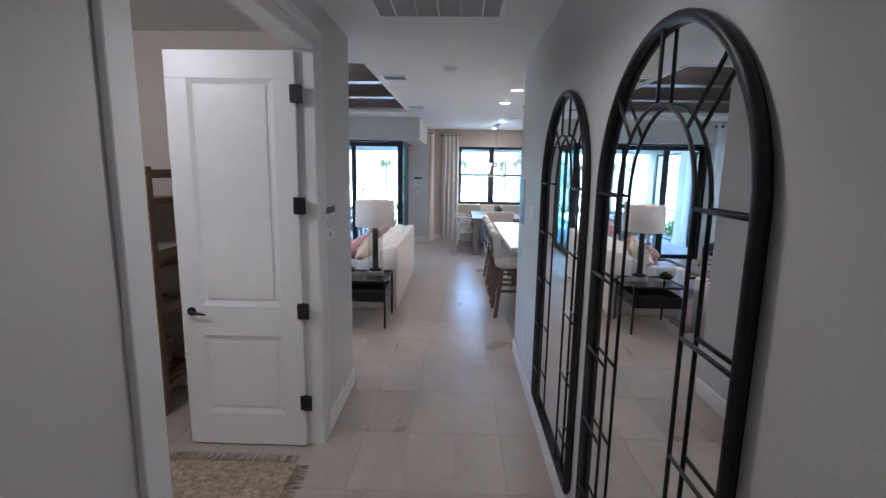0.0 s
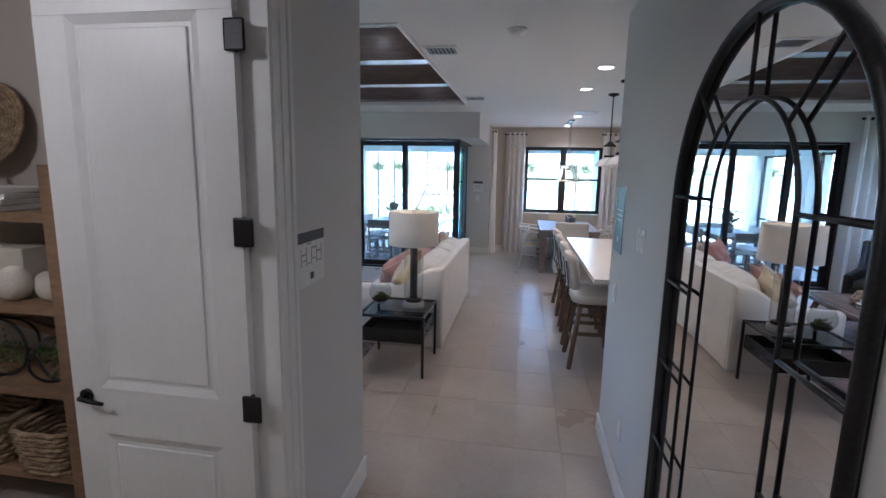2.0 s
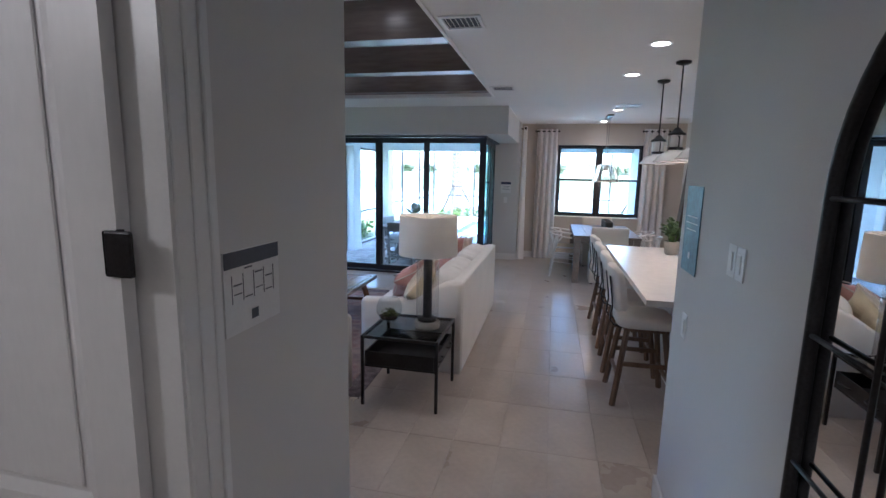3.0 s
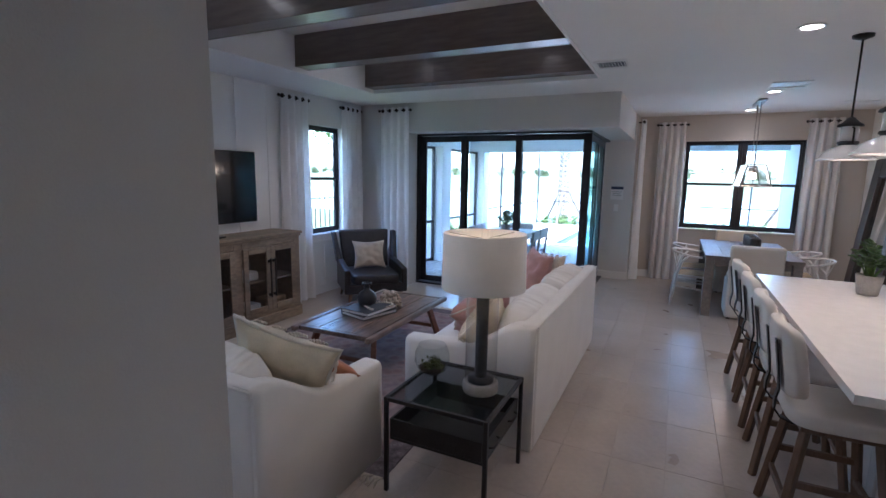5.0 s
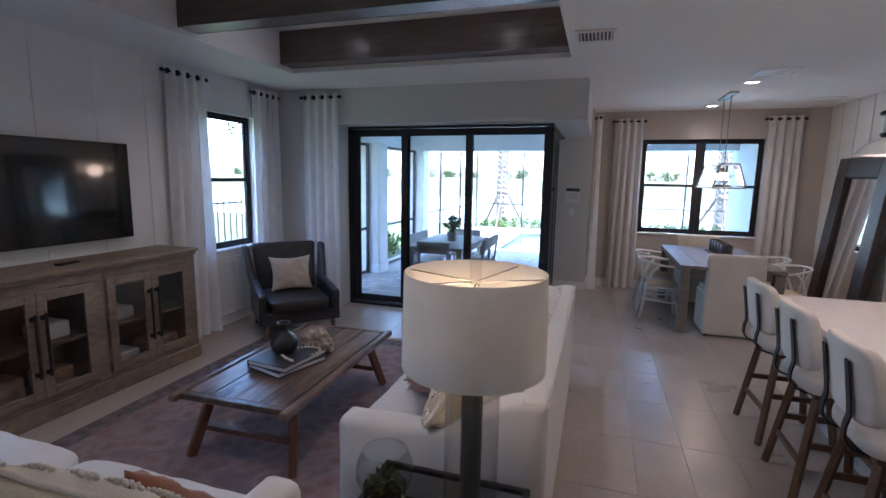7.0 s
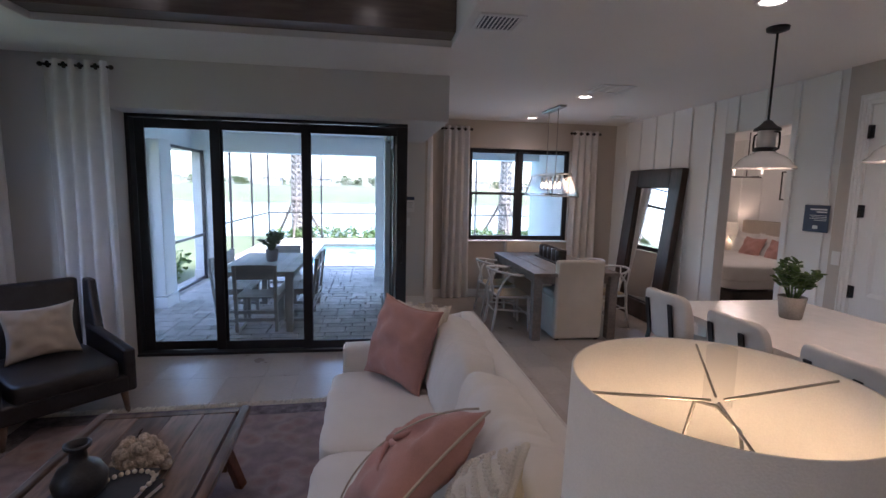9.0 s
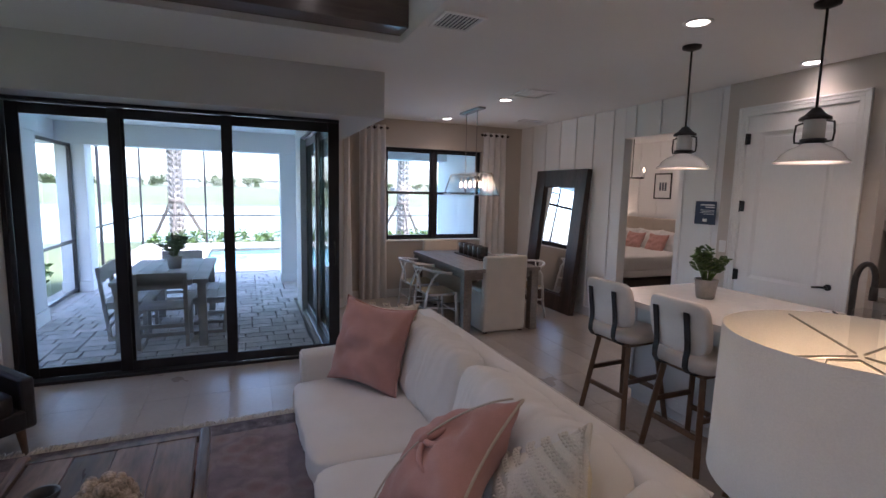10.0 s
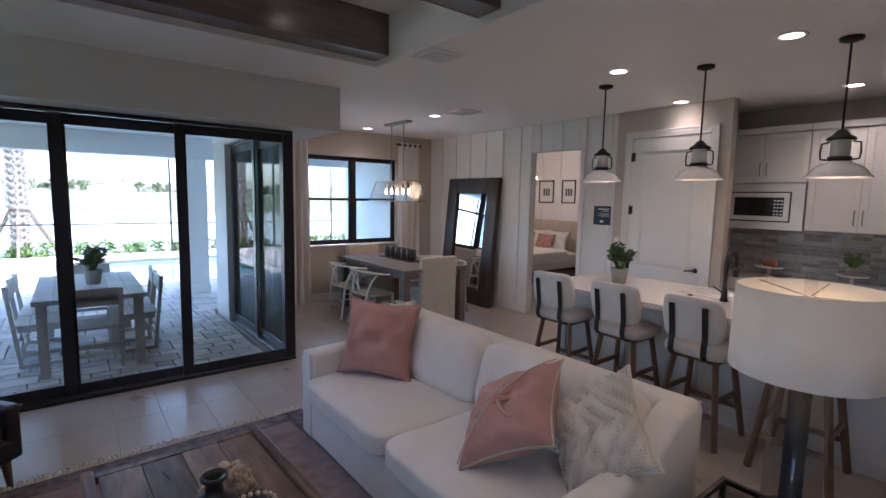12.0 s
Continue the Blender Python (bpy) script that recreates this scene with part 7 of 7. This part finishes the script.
def potted_plant(x, y, z, r, h, label, seed, spread=0.13, leaf=0.045, tall=1.0):
    p = thing("potted_plant", label, "potted plant", pose(x, y, z))
    part("pot", lathe(B(), [(0, 0), (r * 0.72, 0), (r * 0.78, 0.01), (r, h), (r * 0.92, h), (r * 0.88, h - 0.02), (0, h - 0.02)], 28), M_CONCRETE, p, "grey concrete pot")
    part("soil", lathe(B(), [(0, h - 0.018), (r * 0.87, h - 0.018)], 20), M_SOIL, p)
    rr = random.Random(seed)
    bm, bs = B(), B()
    for k in range(17):
        a, t = rr.uniform(0, 6.28), rr.uniform(0.05, 1.0)
        e = Vector((spread * t * math.cos(a), spread * t * math.sin(a), h + spread * tall * (1.35 - 0.65 * t * t) * rr.uniform(0.6, 1.1)))
        b = Vector((0.02 * math.cos(a), 0.02 * math.sin(a), h - 0.02))
        tube(bs, [b, b.lerp(e, 0.5) + Vector((0, 0, 0.02)), e], [0.006, 0.004, 0.003], 5)
        for q in range(10):
            aa = rr.uniform(0, 6.28)
            d = Vector((math.cos(aa), math.sin(aa), rr.uniform(0.0, 0.9))).normalized()
            c = b.lerp(e, 0.45 + 0.55 * q / 9)
            blob(bm, leaf * 0.52, leaf * 0.38, leaf * 0.12, Matrix.Translation(c + d * leaf * 0.6) @ d.to_track_quat("X", "Z").to_matrix().to_4x4(), 0.9, 0, 0, 8, 4)
    part("stems", bs, M_BUSH, p)
    part("leaves", bm, M_LEAF, p)
    return p


potted_plant(1.235, 8.30, 0.915, 0.082, 0.145, "jade plant in a grey pot on the island", 3, 0.15, 0.05, 1.2)


def stool(m):
    """Counter stool; local -y is the front."""
    s = thing("counter_stool", "upholstered counter stool with wooden legs", "stool", m, "counter stools at the island")
    part("seat", blob(B(), 0.225, 0.215, 0.045, pose(0, 0, 0.655), 0.42, 0.002, 1, 32, 12), M_STOOLSEAT, s)
    part("seat_frame", box(B(), -0.17, 0.17, -0.16, 0.16, 0.585, 0.615, 0.004), M_WALNUT, s)
    bm = blob(B(), 0.215, 0.036, 0.165, Matrix.Identity(4), 0.34, 0.002, 2, 48, 20)
    for v in bm.verts:
        v.co = Vector((v.co.x * (1 - 0.06 * abs(v.co.z) / 0.165), v.co.y + 0.235 - 0.9 * v.co.x ** 2 + 0.16 * v.co.z, v.co.z + 0.895))
    part("backrest", bm, M_STOOLSEAT, s)
    for x in (-0.115, 0.115):
        part("back_strap", ribbon(B(), [(0.05, 0.606), (0.19, 0.606), (0.235, 0.622), (0.262, 0.66), (0.262, 0.71), (0.252, 0.76), (0.258, 0.82), (0.285, 0.995)], x - 0.019, x + 0.019, 0.008), M_BLACK, s, "flat black iron back strap")
    for sx in (1, -1):
        for sy in (1, -1):
            part("leg", bar(B(), (sx * 0.145, sy * 0.135, 0.60), (sx * 0.215, sy * 0.215, 0.0), 0.036, 0.036), M_WALNUT, s)
    for sy in (1, -1):
        part("stretcher", bar(B(), (-0.185, sy * 0.18, 0.22), (0.185, sy * 0.18, 0.22), 0.022, 0.034), M_WALNUT, s)
    for sx in (1, -1):
        part("stretcher", bar(B(), (sx * 0.175, -0.17, 0.33), (sx * 0.175, 0.17, 0.33), 0.022, 0.034), M_WALNUT, s)
    return s


s1 = stool(pose(0.69, 8.50, 0, 0, 0, 93))
for y, a in ((7.87, 90), (7.25, 88), (6.63, 91)):
    copy_thing(s1, pose(0.69, y, 0, 0, 0, a))


def pendant(x, y):
    p = thing("pendant_lamp", "lit barn pendant with a white enamel shade and black cage", "pendant lamp", pose(x, y, 0), "island pendants")
    part("canopy", lathe(B(), [(0, H - 0.001), (0.065, H - 0.001), (0.062, H - 0.02), (0.02, H - 0.035), (0, H - 0.035)], 24), M_BLACK, p)
    part("stem", rod(B(), (0, 0, 2.17), (0, 0, H - 0.03), 0.007, None, 8), M_BLACK, p)
    part("cap", lathe(B(), [(0.0, 2.19), (0.02, 2.185), (0.05, 2.15), (0.075, 2.135), (0.078, 2.12), (0, 2.12)], 28), M_BLACK, p)
    part("chimney", lathe(B(), [(0.052, 2.12), (0.052, 2.015), (0, 2.015)], 28), M_ENAMEL, p, "white opal chimney")
    part("collar", lathe(B(), [(0.0, 2.016), (0.062, 2.014), (0.066, 2.0), (0.05, 1.985)], 28), M_BLACK, p)
    part("shade", lathe(B(), [(0.05, 1.99), (0.075, 1.975), (0.112, 1.958), (0.143, 1.933), (0.162, 1.902), (0.178, 1.890), (0.182, 1.882), (0.178, 1.879), (0.158, 1.894), (0.138, 1.926), (0.108, 1.950), (0.07, 1.966), (0.048, 1.98)], 48), M_ENAMEL, p, "white enamel shade")
    for s in (1, -1):
        part("cage_bar", tube(B(), [(0, s * 0.06, 2.11), (0, s * 0.10, 2.10), (0, s * 0.105, 2.04), (0, s * 0.10, 2.0), (0, s * 0.062, 1.995)], 0.006, 6), M_BLACK, p)
    part("bulb", blob(B(), 0.026, 0.026, 0.03, pose(0, 0, 1.945), 1, 0, 0, 14, 10), M_BULB, p, "glowing bulb")
    lamp("pendant_light", x, y, 1.885, 0.30, 0.03, WARMER)
    return p


for x, y in ((1.03, 8.42), (1.01, 7.53), (1.0, 6.65)):
    pendant(x, y)


def shaker(a, b, z0, z1, x, parent, knob=0, mat=M_CAB):
    """A shaker door on the plane x, facing -x, between y = a and b."""
    d = part("cabinet_door", frame_mesh([(x - 0.02, x, c, e, g, h) for c, e, _, _, g, h in stiles(a, b, z0, z1, 0.06, 0.02)] + [(x - 0.010, x - 0.002, a + 0.055, b - 0.055, z0 + 0.055, z1 - 0.055)], 0.002), mat, parent)
    if knob:
        y = a + 0.03 if knob < 0 else b - 0.03
        zc = z0 + 0.14 if z0 > 1 else z1 - 0.14
        part("handle", tube(B(), [(x - 0.021, y, zc - 0.07), (x - 0.045, y, zc - 0.06), (x - 0.045, y, zc + 0.06), (x - 0.021, y, zc + 0.07)], 0.005, 6), M_NICKEL, d, "nickel bar pull")
    return d


FX = 2.985


def upper(y0, y1, z0, z1, label):
    c = thing("wall_cabinet", label, "wall cabinet", pose(0, 0, 0), "kitchen wall cabinets")
    part("body", box(B(), FX + 0.001, KX - 0.002, y0 + 0.001, y1 - 0.001, z0, z1, 0.002), M_CAB, c)
    ym = (y0 + y1) / 2
    shaker(y0 + 0.004, ym - 0.002, z0 + 0.004, z1 - 0.004, FX, c, 1)
    shaker(ym + 0.002, y1 - 0.004, z0 + 0.004, z1 - 0.004, FX, c, -1)
    part("crown", box(B(), FX - 0.05, KX - 0.002, y0 + 0.001, y1 - 0.001, z1 + 0.001, z1 + 0.07, 0.012, 2), M_CAB, c)
    return c


upper(7.33, 8.128, 1.925, 2.44, "white shaker wall cabinet over the microwave")
upper(6.48, 7.328, 1.44, 2.44, "white shaker wall cabinet over the counter")
upper(5.63, 6.478, 1.44, 2.44, "white shaker wall cabinet over the counter")
upper(4.78, 5.628, 1.44, 2.44, "white shaker wall cabinet over the counter")
mw = thing("microwave", "stainless built-in microwave with a black window", "microwave", pose(0, 0, 0))
part("case", box(B(), FX - 0.012, KX - 0.002, 7.34, 8.12, 1.43, 1.922, 0.004), M_STEEL, mw)
part("recess", box(B(), FX - 0.014, FX - 0.0125, 7.455, 8.048, 1.512, 1.832), M_SCREEN, mw)
part("door_frame", frame_mesh([(FX - 0.030, FX - 0.0145, c, e, g, h) for c, e, _, _, g, h in stiles(7.468, 8.036, 1.525, 1.82, 0.048, 0.02)], 0.002), M_STEEL, mw)
part("window", box(B(), FX - 0.026, FX - 0.0145, 7.625, 7.987, 1.574, 1.771), M_SCREEN, mw, "black glass window")
cp = part("control_panel", box(B(), FX - 0.027, FX - 0.0145, 7.517, 7.622, 1.574, 1.771), M_SCREEN, mw)
for i in range(3):
    for j in range(5):
        part("button", box(B(), FX - 0.0285, FX - 0.0272, 7.524 + 0.031 * i, 7.545 + 0.031 * i, 1.585 + 0.036 * j, 1.60 + 0.036 * j), M_STEEL, cp)
CF = 2.72
for k in range(5):
    y0, y1 = 8.128 - 0.67 * (k + 1), 8.128 - 0.67 * k
    c = thing("base_cabinet", "white shaker base cabinet under the counter", "base cabinet", pose(0, 0, 0), "kitchen base cabinets")
    part("body", box(B(), CF + 0.001, KX - 0.002, y0 + 0.001, y1 - 0.001, 0.10, 0.873), M_CAB, c)
    part("toe_kick", box(B(), CF + 0.06, KX - 0.002, y0 + 0.001, y1 - 0.001, 0, 0.099), M_CAB, c)
    shaker(y0 + 0.004, y1 - 0.004, 0.11, 0.68, CF, c, 1)
    dr = part("drawer", box(B(), CF - 0.02, CF, y0 + 0.004, y1 - 0.004, 0.69, 0.865, 0.003), M_CAB, c)
    part("handle", tube(B(), [(CF - 0.021, y0 + 0.26, 0.78), (CF - 0.045, y0 + 0.27, 0.78), (CF - 0.045, y1 - 0.27, 0.78), (CF - 0.021, y1 - 0.26, 0.78)], 0.005, 6), M_NICKEL, dr)
solid("countertop", box(B(), CF - 0.03, KX - 0.002, 4.78, 8.127, 0.875, 0.915, 0.003), M_QUARTZ, "white quartz counter along the kitchen wall", "countertop")
for x, y, k in ((3.05, 7.62, 1), (3.05, 6.92, 2)):
    cs = thing("cake_stand", "white footed stand on the counter", "cake stand", pose(x, y, 0.916))
    part("plate", lathe(B(), [(0, 0.10), (0.13, 0.10), (0.135, 0.115), (0.12, 0.112), (0, 0.112)], 28), M_ENAMEL, cs)
    part("foot", lathe(B(), [(0.06, 0), (0.05, 0.01), (0.018, 0.03), (0.018, 0.10)], 20), M_ENAMEL, cs)
    if k == 2:
        potted_plant(x, y, 1.029, 0.06, 0.08, "small green plant in a terracotta tone pot", 9, 0.10, 0.03)
    else:
        for q in range(3):
            solid("jar", lathe(B(), [(0, 0), (0.03, 0), (0.035, 0.02), (0.03, 0.06), (0.02, 0.075), (0, 0.078)], 16), M_RUST, "small amber jar on the stand", "jar", pose(x - 0.04 + 0.05 * q, y + 0.05 * (q - 1), 1.029), "amber jars")
wall_plate("outlet", pose(KX - 0.006, 6.60, 1.10, 0, 0, 90), "white outlet in the tiled splashback", "outlet")

# ---- lanai furniture ----
pt = thing("patio_table", "pale grey teak patio table on the lanai", "patio table", pose(-2.80, 12.0, -0.003))
for k in range(6):
    part("slat", box(B(), -0.435 + 0.146 * k, -0.435 + 0.146 * k + 0.142, -0.80, 0.80, 0.68, 0.725, 0.003), M_PATIO, pt)
for sx in (1, -1):
    for sy in (1, -1):
        part("leg", box(B(), sx * 0.37 - 0.04, sx * 0.37 + 0.04, sy * 0.72 - 0.04, sy * 0.72 + 0.04, 0, 0.679, 0.004), M_PATIO, pt)
    part("apron", box(B(), sx * 0.37 - 0.015, sx * 0.37 + 0.015, -0.679, 0.679, 0.60, 0.679), M_PATIO, pt)


def patio_chair(m):
    """Sled based chair; local -y is the front."""
    c = thing("patio_chair", "pale grey slatted teak patio chair", "patio chair", m, "patio chairs")
    for s in (1, -1):
        part("front_leg", box(B(), s * 0.22 - 0.02, s * 0.22 + 0.02, -0.22, -0.18, 0.041, 0.40, 0.002), M_PATIO, c)
        part("back_leg", bar(B(), (s * 0.22, 0.17, 0.03), (s * 0.22, 0.255, 0.80), 0.04, 0.035), M_PATIO, c)
        part("runner", box(B(), s * 0.22 - 0.02, s * 0.22 + 0.02, -0.22, 0.19, 0.0, 0.04, 0.002), M_PATIO, c)
        part("seat_rail", box(B(), s * 0.22 - 0.015, s * 0.22 + 0.015, -0.179, 0.18, 0.35, 0.40), M_PATIO, c)
    for z in (0.13, 0.22):
        part("cross_rail", box(B(), -0.20, 0.20, 0.165 + z * 0.1, 0.185 + z * 0.1, z, z + 0.04), M_PATIO, c)
    for k in range(4):
        part("seat_slat", box(B(), -0.24, 0.24, -0.23 + 0.11 * k, -0.125 + 0.11 * k, 0.401, 0.42, 0.002), M_PATIO, c)
    part("back_rail", box(B(), -0.245, 0.245, 0.225, 0.25, 0.63, 0.80, 0.004), M_PATIO, c)
    return c


pc1 = patio_chair(pose(-2.80, 11.45, -0.003, 0, 0, 180))
for x, y, a in ((-2.80, 12.84, 0), (-2.42, 11.93, -90), (-2.42, 12.43, -92), (-3.19, 11.93, 90), (-3.19, 12.43, 88)):
    copy_thing(pc1, pose(x, y, -0.003, 0, 0, a))
potted_plant(-2.76, 12.0, 0.722, 0.085, 0.15, "leafy plant in a grey pot on the patio table", 14, 0.17, 0.06)

# ---- floor tiles, splashback tiles and pavers, one by one ----
def tiles(parent_name, name, boxes, gap, z, thick, mat, limit=300):
    """Rectangles (x0, x1, y0, y1) as thin bevelled pieces under their floor."""
    parent = bpy.data.objects[parent_name]
    shared = {}
    rest = []
    for i, (x0, x1, y0, y1) in enumerate(boxes):
        if i >= limit:
            rest.append((x0, x1, y0, y1))
            continue
        key = (round(x1 - x0, 3), round(y1 - y0, 3))
        if key not in shared:
            bm = B()
            w, d = (x1 - x0 - gap) / 2, (y1 - y0 - gap) / 2
            c = min(0.0008, w / 4, d / 4)
            va = [bm.verts.new((sx * w, sy * d, -c)) for sx, sy in ((-1, -1), (1, -1), (1, 1), (-1, 1))]
            vb = [bm.verts.new((sx * (w - c), sy * (d - c), 0)) for sx, sy in ((-1, -1), (1, -1), (1, 1), (-1, 1))]
            vc = [bm.verts.new((sx * w, sy * d, -thick)) for sx, sy in ((-1, -1), (1, -1), (1, 1), (-1, 1))]
            bm.faces.new(vb)
            for k in range(4):
                bm.faces.new((va[k], va[(k + 1) % 4], vb[(k + 1) % 4], vb[k]))
                bm.faces.new((vc[k], vc[(k + 1) % 4], va[(k + 1) % 4], va[k]))
            me = bpy.data.meshes.new(name)
            bm.to_mesh(me)
            bm.free()
            me.materials.append(mat)
            shared[key] = me
        ob = new(name, shared[key])
        ob.parent = parent
        ob.location = ((x0 + x1) / 2, (y0 + y1) / 2, z)
    if rest:
        verts, faces = [], []
        for x0, x1, y0, y1 in rest:
            n = len(verts)
            a, b, c, d = x0 + gap / 2, x1 - gap / 2, y0 + gap / 2, y1 - gap / 2
            verts += [(a, c, z), (b, c, z), (b, d, z), (a, d, z), (a, c, z - thick), (b, c, z - thick), (b, d, z - thick), (a, d, z - thick)]
            faces += [(n, n + 1, n + 2, n + 3), (n + 4, n + 5, n + 1, n), (n + 5, n + 6, n + 2, n + 1), (n + 6, n + 7, n + 3, n + 2), (n + 7, n + 4, n, n + 3)]
        me = bpy.data.meshes.new(name + "_rest")
        me.from_pydata(verts, [], faces)
        me.materials.append(mat)
        ob = new(name + "_rest", me)
        ob.parent = parent
        ob["kind"] = "stuff"


TW, TD = 0.305, 0.61
TOX, TOY = 0.005, 0.14
cells = []
for i in range(-16, 22):
    for j in range(-5, 23):
        x0, y0 = TOX + TW * i, TOY + TD * j
        x1, y1 = x0 + TW, y0 + TD
        if x1 < XW or x0 > KX + 3 or y0 > YD + 0.1 or y1 < -2.2:
            continue
        if y0 > YS and x0 < -1.3:
            continue
        cells.append((x0, x1, y0, min(y1, YD + 0.14) if x0 > -1.3 else min(y1, YS + 0.05)))
cells.sort(key=lambda c: abs(c[0] + 0.6) + 0.35 * abs(c[2] - 6.5))
tiles("floor", "floor_tile", cells, 0.0015, 0.0, 0.006, M_TILE)

# lanai pavers in three sizes
rp = random.Random(6)
pav = []
y = YS + 0.13
row = 0
while y < 15.2:
    d = (0.15, 0.225, 0.15, 0.225)[row % 4]
    x = -4.72 + rp.uniform(0, 0.2)
    x_start = -4.72
    while x_start < 1.7:
        w = rp.choice((0.15, 0.225, 0.30))
        end = min(x_start + w, -1.33) if y < YD + 0.16 else x_start + w
        if end - x_start > 0.04:
            pav.append((x_start, end, y, y + d))
        x_start += w
    y += d
    row += 1
while y < 21.5:
    d = (0.15, 0.225, 0.15, 0.225)[row % 4]
    x_start = -4.72
    while x_start < 5.5:
        w = rp.choice((0.15, 0.225, 0.30))
        if y + d < 16.05 or y > 20.6 or x_start + w < -3.2:
            pav.append((x_start, x_start + w, y, y + d))
        x_start += w
    y += d
    row += 1
pav.sort(key=lambda c: abs(c[0] + 2.2) + abs(c[2] - 11.0))
tiles("pavement", "paver", pav, 0.014, -0.003, 0.04, M_PAVER)

# splashback: slim horizontal mosaic strips
wk = bpy.data.objects["wall_kitchen"]
rs = random.Random(9)
strips = {}
for r in range(13):
    z = 0.918 + 0.0395 * r
    y = 8.126
    while y > 5.4:
        w = rs.choice((0.16, 0.24, 0.32))
        if w not in strips:
            me = bpy.data.meshes.new("splash_tile")
            bm = box(B(), -0.006, 0.0, -w / 2 + 0.001, w / 2 - 0.001, 0.001, 0.0385, 0.0008)
            bm.to_mesh(me)
            bm.free()
            me.materials.append(M_SPLASH)
            strips[w] = me
        ob = new("splash_tile", strips[w])
        ob.parent = wk
        ob.location = (KX - 0.0005, y - w / 2, z)
        y -= w
